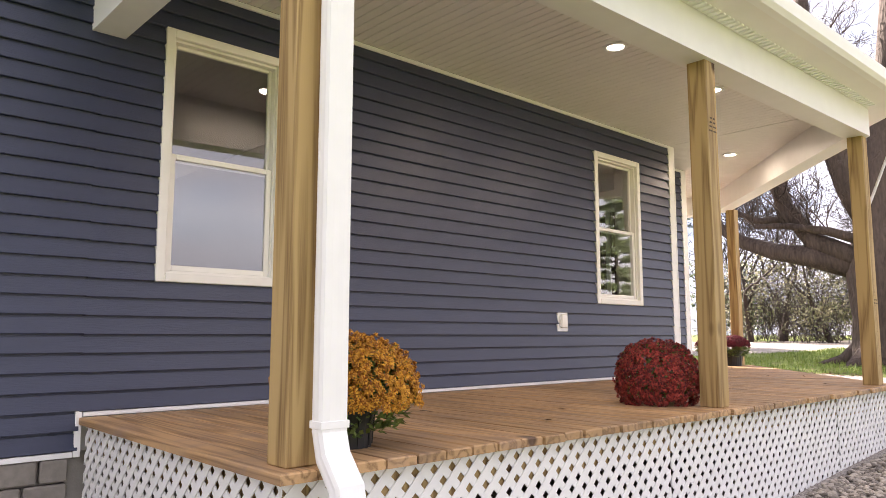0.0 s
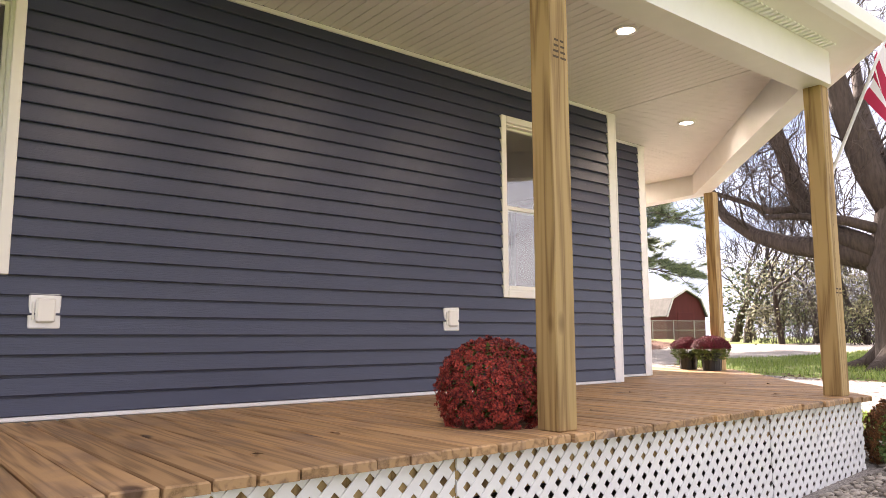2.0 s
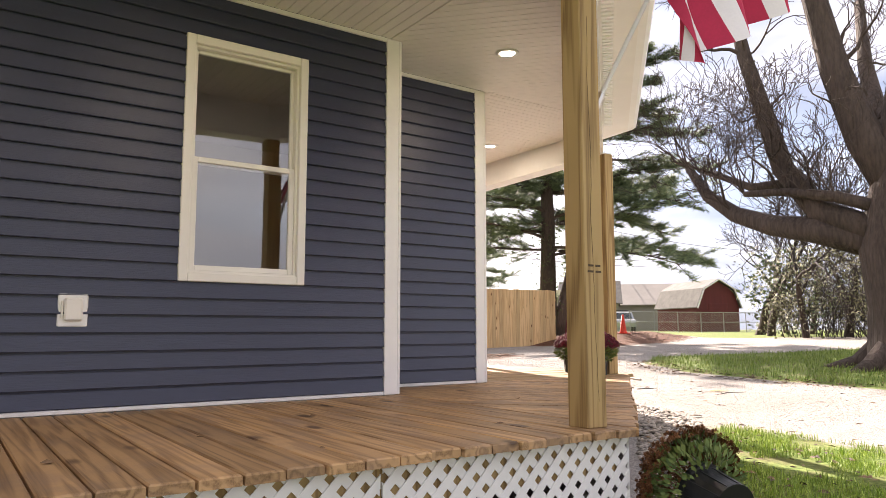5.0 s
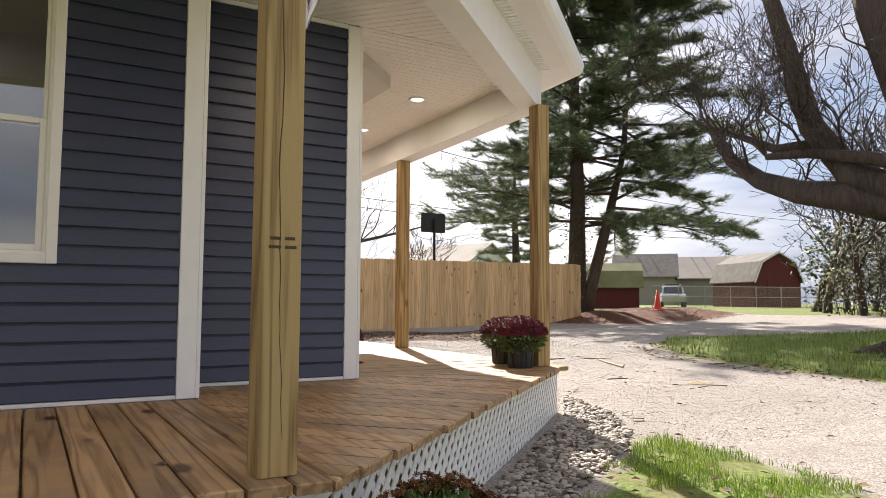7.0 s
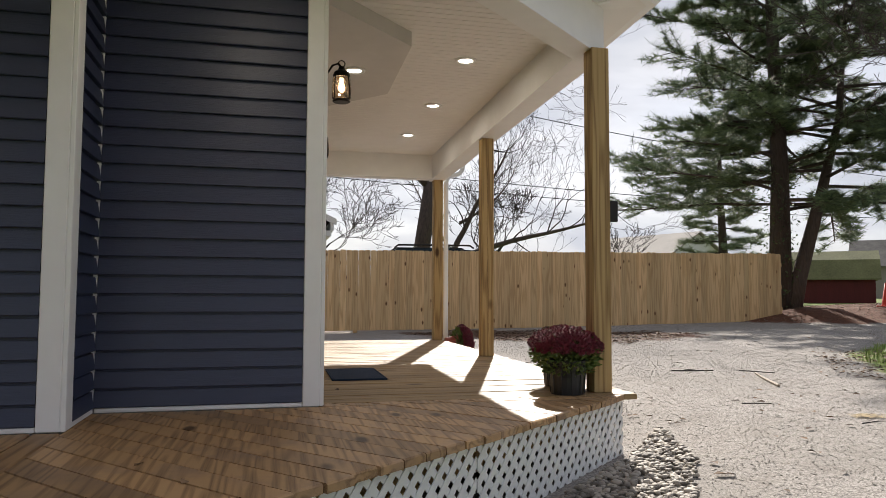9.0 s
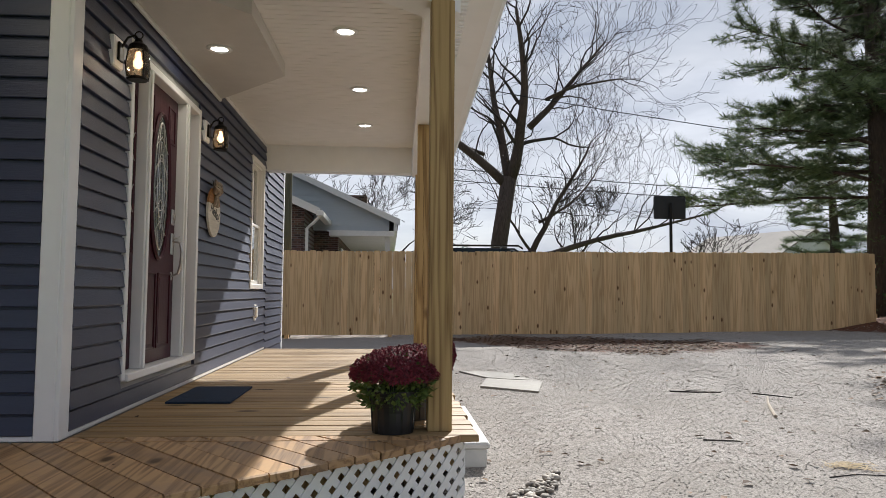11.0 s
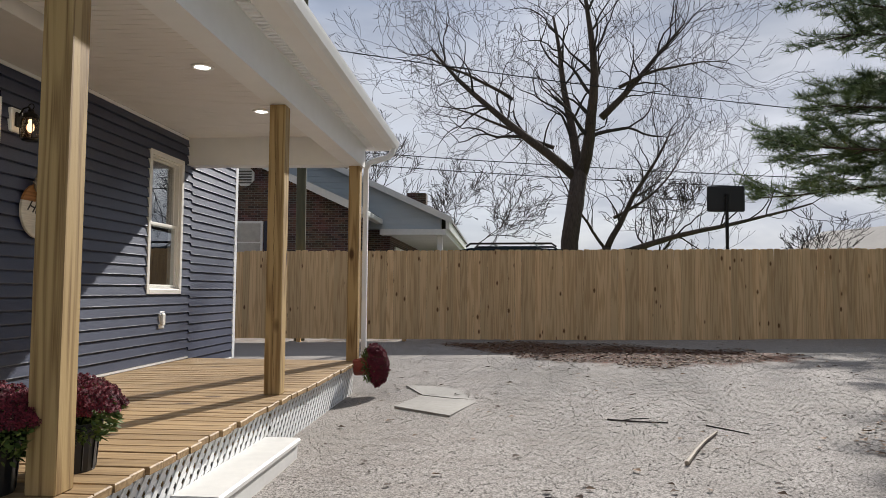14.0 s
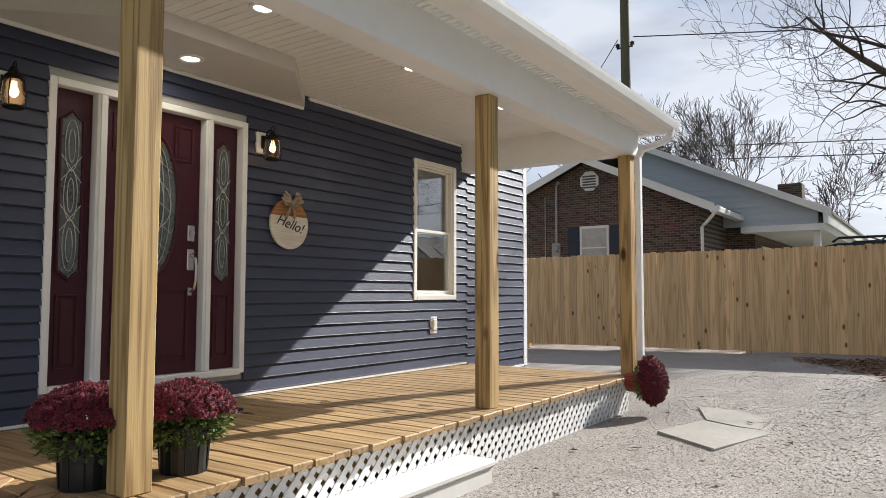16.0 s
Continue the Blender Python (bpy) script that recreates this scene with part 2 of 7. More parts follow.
# ---- geometry helpers ----
class Geo:
    """A list of corners and faces that becomes one mesh."""

    def __init__(self):
        self.v, self.f = [], []

    def add(self, vs, fs, m=None):
        o = len(self.v)
        self.v += [tuple(m @ Vector(p)) if m else tuple(p) for p in vs]
        self.f += [tuple(o + i for i in face) for face in fs]
        return self

    def box(self, a, b, m=None, c=0.0):
        """A box between two corners, its edges cut by c."""
        (x0, y0, z0), (x1, y1, z1) = a, b
        if c <= 0:
            vs = [(x, y, z) for z in (z0, z1) for x, y in ((x0, y0), (x1, y0), (x1, y1), (x0, y1))]
            fs = [(3, 2, 1, 0), (4, 5, 6, 7), (0, 1, 5, 4), (1, 2, 6, 5), (2, 3, 7, 6), (3, 0, 4, 7)]
            return self.add(vs, fs, m)
        rings = []
        for z, i in ((z0, c), (z0 + c, 0), (z1 - c, 0), (z1, c)):
            xa, xb, ya, yb = x0 + i, x1 - i, y0 + i, y1 - i
            k = c if i == 0 else c * 0.4
            rings.append([(xa + k, ya, z), (xb - k, ya, z), (xb, ya + k, z), (xb, yb - k, z), (xb - k, yb, z), (xa + k, yb, z), (xa, yb - k, z), (xa, ya + k, z)])
        vs = [p for r in rings for p in r]
        fs = [tuple(range(7, -1, -1)), tuple(range(24, 32))]
        for r in range(3):
            fs += [(r * 8 + i, r * 8 + (i + 1) % 8, r * 8 + 8 + (i + 1) % 8, r * 8 + 8 + i) for i in range(8)]
        return self.add(vs, fs, m)

    def prism(self, poly, z0, z1, m=None):
        """An upright prism over a polygon given anticlockwise."""
        n = len(poly)
        vs = [(x, y, z0) for x, y in poly] + [(x, y, z1) for x, y in poly]
        fs = [tuple(range(n - 1, -1, -1)), tuple(range(n, 2 * n))]
        fs += [(i, (i + 1) % n, n + (i + 1) % n, n + i) for i in range(n)]
        return self.add(vs, fs, m)

    def slab(self, poly, zb, zt, m=None):
        """A block over a polygon, with a foot and a top height for each corner."""
        n = len(poly)
        vs = [(x, y, z) for (x, y), z in zip(poly, zb)] + [(x, y, z) for (x, y), z in zip(poly, zt)]
        fs = [tuple(range(n - 1, -1, -1)), tuple(range(n, 2 * n))]
        fs += [(i, (i + 1) % n, n + (i + 1) % n, n + i) for i in range(n)]
        return self.add(vs, fs, m)

    def tube(self, pts, radii, n=6, cap=True):
        """A round tube along points."""
        pts = [Vector(p) for p in pts]
        side = None
        rows = []
        for i, p in enumerate(pts):
            d = (pts[min(i + 1, len(pts) - 1)] - pts[max(i - 1, 0)]).normalized()
            if side is None or abs(side.dot(d)) > 0.98:
                side = d.orthogonal().normalized()
            side = (side - d * side.dot(d)).normalized()
            up = d.cross(side)
            r = radii[i] if hasattr(radii, "__len__") else radii
            rows.append([p + (side * math.cos(a) + up * math.sin(a)) * r for a in (2 * math.pi * k / n for k in range(n))])
        vs = [tuple(p) for r in rows for p in r]
        fs = [(r * n + k, r * n + (k + 1) % n, r * n + n + (k + 1) % n, r * n + n + k) for r in range(len(rows) - 1) for k in range(n)]
        if cap:
            fs += [tuple(range(n - 1, -1, -1)), tuple(range(len(vs) - n, len(vs)))]
        return self.add(vs, fs)

    def lathe(self, profile, n=20, m=None):
        """A profile of (radius, height) turned about z."""
        vs = [(r * math.cos(2 * math.pi * k / n), r * math.sin(2 * math.pi * k / n), z) for r, z in profile for k in range(n)]
        fs = [(i * n + k, i * n + (k + 1) % n, i * n + n + (k + 1) % n, i * n + n + k) for i in range(len(profile) - 1) for k in range(n)]
        fs += [tuple(range(n - 1, -1, -1)), tuple(range(len(vs) - n, len(vs)))]
        return self.add(vs, fs, m)

    def mesh(self, name, material, smooth=False):
        me = bpy.data.meshes.new(name)
        me.from_pydata(self.v, [], self.f)
        if smooth:
            me.polygons.foreach_set("use_smooth", [True] * len(me.polygons))
        me.materials.append(material)
        me.update()
        return me


def part(name, geo, material, parent=None, label="", smooth=False):
    """Links a Geo (or a mesh) as one object under a thing or a part."""
    me = geo.mesh(name, material, smooth) if isinstance(geo, Geo) else geo
    ob = new(name, me)
    if parent is not None:
        ob.parent = parent
    return tagged(ob, label) if label else ob


def thing(name, at, label, category, group="", kind=""):
    """An empty at the base of a thing, which carries its tags."""
    ob = new(name)
    ob.matrix_world = at if isinstance(at, Matrix) else Matrix.Translation(at)
    ob.empty_display_size = 0.1
    return tagged(ob, label, category, group, kind)


def offset(pts, d):
    """A polyline moved to its right by d, mitred."""
    out = []
    for i, p in enumerate(pts):
        p = Vector(p)
        a = (p - Vector(pts[i - 1])).normalized() if i else None
        b = (Vector(pts[i + 1]) - p).normalized() if i < len(pts) - 1 else None
        na = Vector((a.y, -a.x)) if a else None
        nb = Vector((b.y, -b.x)) if b else None
        if na is None or nb is None:
            out.append(tuple(p + (na or nb) * d))
        else:
            mid = (na + nb).normalized()
            out.append(tuple(p + mid * d / mid.dot(na)))
    return out


def cut(poly, p, nrm):
    """The part of a convex polygon on the side of p that nrm points to."""
    out = []
    for i, a in enumerate(poly):
        b = poly[(i + 1) % len(poly)]
        da = (a[0] - p[0]) * nrm[0] + (a[1] - p[1]) * nrm[1]
        db = (b[0] - p[0]) * nrm[0] + (b[1] - p[1]) * nrm[1]
        if da >= 0:
            out.append(a)
        if da * db < 0:
            k = da / (da - db)
            out.append((a[0] + (b[0] - a[0]) * k, a[1] + (b[1] - a[1]) * k))
    return out


def rise(x, y):
    """The height of the ground."""
    s = -0.265 + 0.022 * x + 0.0105 * y
    s = 0.75 - math.log(1 + math.exp(max(-40.0, min(40.0, (0.75 - s) * 4)))) / 4
    low = 0.15 * min(1, max(0, (7.5 - x) / 3.5)) * min(1, max(0, (8 - y) / 4))
    s = max(-0.5, s)
    if 17 < x < 33 and 15 < y < 24:
        d = inside(MULCH, x, y)
        if d > 0:
            s += 0.30 * min(1.0, d / 1.6)
    return s - low + 0.012 * noise.noise((x * 0.7, y * 0.7, 0)) * (1 if abs(x) < 60 else 0)


def inside(poly, x, y):
    """Signed distance to a polygon, positive inside."""
    hit, best = False, 1e9
    for i in range(len(poly)):
        (ax, ay), (bx, by) = poly[i], poly[(i + 1) % len(poly)]
        if (ay > y) != (by > y) and x < (bx - ax) * (y - ay) / (by - ay) + ax:
            hit = not hit
        dx, dy = bx - ax, by - ay
        k = max(0, min(1, ((x - ax) * dx + (y - ay) * dy) / (dx * dx + dy * dy)))
        best = min(best, math.hypot(x - ax - k * dx, y - ay - k * dy))
    return best if hit else -best


# ---- the plan, in metres ----
DECK = 0.41
CEILZ = 2.985
WALL_S, WALL_S2, WALL_E = 4.17, 4.70, 8.54
STEP_X = 7.33
NORTH = 11.80
WEST = -3.0
TOPZ = 3.55
BEAM = [(1.12, 2.09), (7.20, 2.09), (10.505, 5.05), (10.605, 10.46)]
BEAM_Z = [2.53, 2.665, 2.715, 2.655]
EAVE_Z = [2.82, 2.92, 3.06, 2.90]
OVER = 0.27
EDGE = [(1.17, 2.05), (7.37, 2.05), (10.59, 4.86), (10.59, 10.36)]
ISLAND = [(16.6, 9.6), (15.3, 7.6), (15.0, 5.9), (14.8, 4.3), (14.8, 2.0), (16, -3), (24, -9), (60, -12), (60, 9), (23.4, 9.6), (18.5, 10.9)]
LAWN = [(10.5, 3.85), (10.0, 3.42), (9.3, 2.95), (8.5, 2.3), (7.6, 1.3), (5, 0.7), (-9, 0.6), (-9, -30), (8, -30), (9.3, -1.5), (10.25, 1.8), (10.45, 3.0)]
FAR = [(30, 24), (33, 17), (40, 13), (70, 11), (400, 11), (400, 400), (-400, 400), (-400, 18.5), (-3, 18.5), (-3, 38), (14, 38), (14, 18.5), (20.5, 18.5), (24, 22)]
BACKLAWN = [(-400, -400), (-9, -400), (-9, 18.5), (-400, 18.5)]
MULCH = [(20.9, 16.9), (22.4, 15.4), (26, 16.2), (32.2, 19.6), (30, 23), (24, 21.5), (20.2, 18.0)]
LITTER = [(10.8, 17.2), (11.0, 16.6), (12.4, 13.9), (14.4, 12.4), (16.8, 13.2), (17.2, 14.4), (15.6, 15.6), (13.0, 17.2)]

# ---- ground ----
GROUND = bpy.data.materials.new("gravel_drive_and_lawn")
GROUND.use_nodes = True
gt = GROUND.node_tree
gb = gt.nodes["Principled BSDF"]
gb.inputs["Roughness"].default_value = 0.95
gb.inputs["Specular IOR Level"].default_value = 0.2


def gnode(kind, **values):
    n = gt.nodes.new(kind)
    for key, value in values.items():
        n.inputs[key].default_value = value
    return n


def gmix(fac, a, b):
    n = gt.nodes.new("ShaderNodeMix")
    n.data_type = "RGBA"
    for i, s in ((0, fac), (6, a), (7, b)):
        if isinstance(s, tuple):
            n.inputs[i].default_value = (*s, 1)
        else:
            gt.links.new(s, n.inputs[i])
    return n.outputs[2]


def gramp(src, lo, hi, to=1.0):
    n = gnode("ShaderNodeMapRange", **{"From Min": lo, "From Max": hi, "To Max": to})
    gt.links.new(src, n.inputs["Value"])
    return n.outputs["Result"]


g_co = gt.nodes.new("ShaderNodeTexCoord")
g_stone = gnode("ShaderNodeTexVoronoi", Scale=105.0)
g_fine = gnode("ShaderNodeTexNoise", Scale=30.0, Detail=6.0)
g_big = gnode("ShaderNodeTexNoise", Scale=0.55, Detail=5.0)
g_mid = gnode("ShaderNodeTexNoise", Scale=3.0, Detail=6.0)
for n in (g_stone, g_fine, g_big, g_mid):
    gt.links.new(g_co.outputs["Object"], n.inputs["Vector"])
g_sep = gt.nodes.new("ShaderNodeSeparateColor")
gt.links.new(g_stone.outputs["Color"], g_sep.inputs["Color"])
gravel = gmix(g_sep.outputs[0], (0.13, 0.115, 0.105), (0.46, 0.42, 0.385))
gravel = gmix(gramp(g_mid.outputs["Fac"], 0.5, 0.72, 0.35), gravel, (0.16, 0.13, 0.11))
gravel = gmix(gramp(g_big.outputs["Fac"], 0.42, 0.66, 0.5), gravel, (0.225, 0.205, 0.18))
grass = gmix(gramp(g_fine.outputs["Fac"], 0.35, 0.65), (0.07, 0.12, 0.02), (0.20, 0.25, 0.06))
grass = gmix(gramp(g_mid.outputs["Fac"], 0.45, 0.7, 0.7), grass, (0.15, 0.115, 0.06))
mulch = gmix(gramp(g_fine.outputs["Fac"], 0.35, 0.65), (0.055, 0.022, 0.014), (0.19, 0.085, 0.05))
g_at = gt.nodes.new("ShaderNodeAttribute")
g_at.attribute_name = "cover"
g_cs = gt.nodes.new("ShaderNodeSeparateColor")
gt.links.new(g_at.outputs["Color"], g_cs.inputs["Color"])


def edge(channel):
    a = gt.nodes.new("ShaderNodeMath")
    a.operation = "MULTIPLY_ADD"
    a.inputs[1].default_value = 0.55
    gt.links.new(g_mid.outputs["Fac"], a.inputs[0])
    gt.links.new(channel, a.inputs[2])
    return gramp(a.outputs[0], 0.70, 0.86)


ground_col = gmix(edge(g_cs.outputs[0]), gravel, grass)
ground_col = gmix(edge(g_cs.outputs[1]), ground_col, mulch)
gt.links.new(ground_col, gb.inputs["Base Color"])
g_bump = gnode("ShaderNodeBump", Strength=0.35, Distance=0.006)
gt.links.new(g_stone.outputs["Distance"], g_bump.inputs["Height"])
gt.links.new(g_bump.outputs["Normal"], gb.inputs["Normal"])


def lines(lo, hi, a, b, step):
    out = [a + step * i for i in range(int((b - a) / step) + 1)]
    d = step
    while out[-1] < hi:
        d *= 1.35
        out.append(out[-1] + d)
    d = step
    while out[0] > lo:
        d *= 1.35
        out.insert(0, out[0] - d)
    return out


gx, gy = lines(-700, 700, -5, 27, 0.22), lines(-700, 700, -5, 22, 0.22)
ground_geo = Geo()
ground_geo.v = [(x, y, rise(x, y)) for y in gy for x in gx]
nx = len(gx)
ground_geo.f = [(j * nx + i, j * nx + i + 1, j * nx + nx + i + 1, j * nx + nx + i) for j in range(len(gy) - 1) for i in range(nx - 1)]
ground = tagged(part("ground", ground_geo, GROUND, smooth=True), "pale grey gravel drive with lawns and leaf litter", "ground", kind="structure")
cover = ground.data.color_attributes.new("cover", "FLOAT_COLOR", "POINT")


def grassy(x, y):
    d = max(inside(ISLAND, x, y), inside(LAWN, x, y), inside(FAR, x, y), inside(BACKLAWN, x, y))
    return max(0, min(1, 0.5 + d * 1.2))


for i, (x, y, z) in enumerate(ground_geo.v):
    m = max(0, min(1, 0.5 + inside(MULCH, x, y) * 0.8), min(0.62, 0.42 + inside(LITTER, x, y) * 0.35))
    cover.data[i].color = (grassy(x, y), m, 0, 1)

# ---- house walls ----
COURSE = 0.1016


def spans(a, b, holes):
    """The stretches of a to b that no hole covers."""
    out = [(a, b)]
    for h0, h1 in holes:
        out = [s for lo, hi in out for s in ((lo, min(hi, h0)), (max(lo, h1), hi)) if s[1] - s[0] > 0.004]
    return out


def core(geo, m, a, b, z0, z1, holes, thick):
    """A wall slab along local x whose face is at y 0 and whose holes go right through."""
    xs = sorted({a, b, *[v for h in holes for v in h[:2] if a < v < b]})
    for x0, x1 in zip(xs, xs[1:]):
        mid = (x0 + x1) / 2
        zz = [(h[2], h[3]) for h in holes if h[0] < mid < h[1]]
        for s0, s1 in spans(z0, z1, zz):
            geo.box((x0, 0, s0), (x1, thick, s1), m)


def clad(wall, m, a, b, z0, z1, holes, rng):
    """Lapped courses of siding on a wall, each a child of it."""
    z, k = z0, 0
    while z < z1 - 0.01:
        top = min(z + COURSE, z1)
        hs = [(h[0], h[1]) for h in holes if h[2] < top - 0.02 and h[3] > z + 0.02]
        for s0, s1 in spans(a, b, hs):
            cuts = [s0]
            while s1 - cuts[-1] > 3.9:
                cuts.append(cuts[-1] + rng.uniform(2.2, 3.6))
            cuts.append(s1)
            for x0, x1 in zip(cuts, cuts[1:]):
                g = Geo()
                h = (top - z)
                prof = [(-0.001, h + 0.012), (-0.001, h - 0.009), (-0.012, h - 0.010), (-0.0255, 0.012), (-0.027, 0.008), (-0.025, 0.004), (-0.001, 0.004)]
                j = 0.0012 if k % 2 else 0.0
                n = len(prof)
                vs = [(x, y - j, z + q) for x in (x0, x1) for y, q in prof]
                fs = [(i, i + 1, n + i + 1, n + i) for i in range(n - 1)] + [tuple(range(n - 1, -1, -1)), tuple(range(n, 2 * n))]
                g.add(vs, fs, m)
                part("siding_course", g, SIDING, wall)
        z += COURSE
        k += 1


def outline(geo, m, x0, x1, z0, z1, w, y0, y1):
    """A mitred rectangular frame of width w round an opening."""
    for a, b in (((x0, y0, z0), (x0 + w, y1, z1)), ((x1 - w, y0, z0), (x1, y1, z1)), ((x0 + w, y0, z1 - w), (x1 - w, y1, z1)), ((x0 + w, y0, z0), (x1 - w, y1, z0 + w))):
        geo.box(a, b, m, 0.004)


def window(name, m, x0, x1, z0, z1, label):
    """A single-hung vinyl window: flat casing, two sashes, meeting rail and panes."""
    w = thing(name, m, label, "window", kind="structure")
    g = Geo()
    outline(g, None, x0, x1, z0, z1, 0.055, -0.032, 0.03)
    for a, b in (((x0 + 0.055, 0.0, z0 + 0.055), (x0 + 0.07, 0.08, z1 - 0.055)), ((x1 - 0.07, 0.0, z0 + 0.055), (x1 - 0.055, 0.08, z1 - 0.055)), ((x0 + 0.07, 0.0, z1 - 0.07), (x1 - 0.07, 0.08, z1 - 0.055)), ((x0 + 0.07, 0, z0 + 0.055), (x1 - 0.07, 0.08, z0 + 0.068))):
        g.box(a, b)
    part("window_frame", g, FRAME, w)
    mid = z0 + (z1 - z0) * 0.49
    for nm, lo, hi, y in (("upper_sash", mid - 0.02, z1 - 0.07, 0.045), ("lower_sash", z0 + 0.068, mid + 0.022, 0.012)):
        s = Geo()
        wd = 0.022 if nm == "upper_sash" else 0.034
        outline(s, None, x0 + 0.07, x1 - 0.07, lo, hi, wd, y, y + 0.03)
        sash = part(nm, s, FRAME, w)
        p = Geo().box((x0 + 0.07 + wd, y + 0.012, lo + wd), (x1 - 0.07 - wd, y + 0.016, hi - wd))
        pane = part("pane", p, GLASS, sash)
        pane.visible_shadow = False
    return w


rng = random.Random(5)
FACE_S = Matrix.Translation((0, WALL_S, 0))
FACE_S2 = Matrix.Translation((0, WALL_S2, 0))
FACE_E = Matrix(((0, -1, 0, WALL_E), (1, 0, 0, 0), (0, 0, 1, 0), (0, 0, 0, 1)))
FACE_RET = Matrix(((0, -1, 0, STEP_X), (1, 0, 0, 0), (0, 0, 1, 0), (0, 0, 0, 1)))
THICK = 0.15
WIN1 = (1.53, 2.34, 1.15, 2.68)
WIN2 = (5.81, 6.615, 1.15, 2.68)
WIN3 = (9.29, 10.097, 1.16, 2.685)
DOOR = (5.465, 7.05, 0.60, 2.612)


def wall_of(name, m, a, b, z0, z1, holes, label, clads):
    g = Geo()
    core(g, m, a, b, z0, z1, holes, THICK)
    w = tagged(part(name, g, DRYWALL), label, "wall", kind="structure")
    for c0, c1, cz0, cz1 in clads:
        clad(w, m, c0, c1, cz0, cz1, holes, rng)
    return w


wall_of("wall_south", FACE_S, WEST, STEP_X, 0.235, TOPZ, [WIN1, WIN2], "navy lapped vinyl siding on the porch wall", [(WEST, 1.17, 0.235, TOPZ), (1.17, 7.225, 0.435, TOPZ)])
wall_of("wall_return", FACE_RET, WALL_S + THICK, WALL_S2, 0.235, TOPZ, [], "narrow return of navy vinyl siding", [(WALL_S + 0.10, WALL_S2 - 0.02, 0.435, TOPZ)])
wall_of("wall_south_corner", FACE_S2, STEP_X - THICK, WALL_E, 0.235, TOPZ, [], "navy vinyl siding on the set-back corner", [(STEP_X + 0.022, 8.445, 0.435, TOPZ)])
wall_of("wall_east", FACE_E, WALL_S2 + THICK, NORTH, 0.235, TOPZ, [WIN3, DOOR], "navy lapped vinyl siding beside the front door", [(WALL_S2 + 0.09, 10.34, 0.435, TOPZ), (10.34, NORTH - 0.07, 0.30, TOPZ)])
tagged(part("wall_north", Geo().box((WEST, NORTH - THICK, 0.235), (WALL_E - THICK, NORTH, TOPZ)), SIDING), "navy siding on the rear wall", "wall", kind="structure")
tagged(part("wall_west", Geo().box((WEST, WALL_S + THICK, 0.235), (WEST + THICK, NORTH - THICK, TOPZ)), SIDING), "navy siding on the end wall", "wall", kind="structure")
part_g = Geo().box((WEST + THICK, WALL_S + THICK, 0.40), (STEP_X - THICK, NORTH - THICK, 0.46))
part_g.box((STEP_X - THICK, WALL_S2 + THICK, 0.40), (WALL_E - THICK, NORTH - THICK, 0.46))
tagged(part("floor_inside", part_g, mat("oak_plank_floor", (0.22, 0.15, 0.09), 0.4, var=0.3, stretch=(0.2, 3, 1))), "brown plank floor of the rooms inside", "floor", kind="structure")
ig = Geo().box((WEST + THICK, WALL_S + THICK, 2.86), (STEP_X - THICK, NORTH - THICK, 2.92))
ig.box((STEP_X - THICK, WALL_S2 + THICK, 2.86), (WALL_E - THICK, NORTH - THICK, 2.92))
tagged(part("ceiling_inside", ig, DRYWALL), "painted ceiling of the rooms inside", "ceiling", kind="structure")
pg = Geo().box((3.6, WALL_S + THICK + 0.002, 0.462), (3.72, NORTH - THICK - 0.002, 2.858))
pg.box((3.722, 7.4, 0.462), (WALL_E - THICK - 0.002, 7.52, 2.858))
tagged(part("partition_wall", pg, DRYWALL), "grey painted wall between the rooms", "wall", kind="structure")

# corner posts, starter strips and frieze strips
tr = Geo()
tr.box((7.228, WALL_S - 0.026, 0.412), (STEP_X + 0.002, WALL_S - 0.002, CEILZ - 0.002), None, 0.004)
tr.box((STEP_X + 0.002, WALL_S - 0.026, 0.412), (STEP_X + 0.026, WALL_S + 0.09, CEILZ - 0.002), None, 0.004)
tagged(part("trim_wall_step", tr, TRIM), "white vinyl corner post at the wall step", "trim", kind="structure")
tr = Geo()
tr.box((8.447, WALL_S2 - 0.026, 0.412), (WALL_E + 0.002, WALL_S2 - 0.002, CEILZ - 0.002), None, 0.004)
tr.box((WALL_E + 0.002, WALL_S2 - 0.026, 0.412), (WALL_E + 0.026, WALL_S2 + 0.085, CEILZ - 0.002), None, 0.004)
tagged(part("trim_corner", tr, TRIM), "white vinyl corner post of the house", "trim", kind="structure")
tr = Geo().box((STEP_X + 0.002, WALL_S2 - 0.018, 0.44), (STEP_X + 0.02, WALL_S2 - 0.002, CEILZ - 0.002))
tagged(part("trim_inside_corner", tr, TRIM), "white strip in the inside corner", "trim", kind="structure")
tr = Geo().box((WALL_E + 0.002, NORTH - 0.068, 0.28), (WALL_E + 0.024, NORTH + 0.024, TOPZ), None, 0.004)
tagged(part("trim_far_corner", tr, TRIM), "white vinyl corner post at the far end", "trim", kind="structure")
bs = Geo()
bs.box((1.19, WALL_S - 0.022, 0.412), (7.226, WALL_S - 0.002, 0.436), None, 0.003)
bs.box((STEP_X + 0.028, WALL_S2 - 0.022, 0.412), (8.445, WALL_S2 - 0.002, 0.436), None, 0.003)
bs.box((STEP_X + 0.002, WALL_S + 0.092, 0.412), (STEP_X + 0.022, WALL_S2 - 0.024, 0.436), None, 0.003)
bs.box((WALL_E + 0.002, WALL_S2 + 0.087, 0.412), (WALL_E + 0.022, 10.36, 0.436), None, 0.003)
bs.box((WALL_E + 0.002, 10.362, 0.27), (WALL_E + 0.022, NORTH - 0.07, 0.298), None, 0.003)
bs.box((WEST, WALL_S - 0.022, 0.205), (1.15, WALL_S - 0.002, 0.234), None, 0.003)
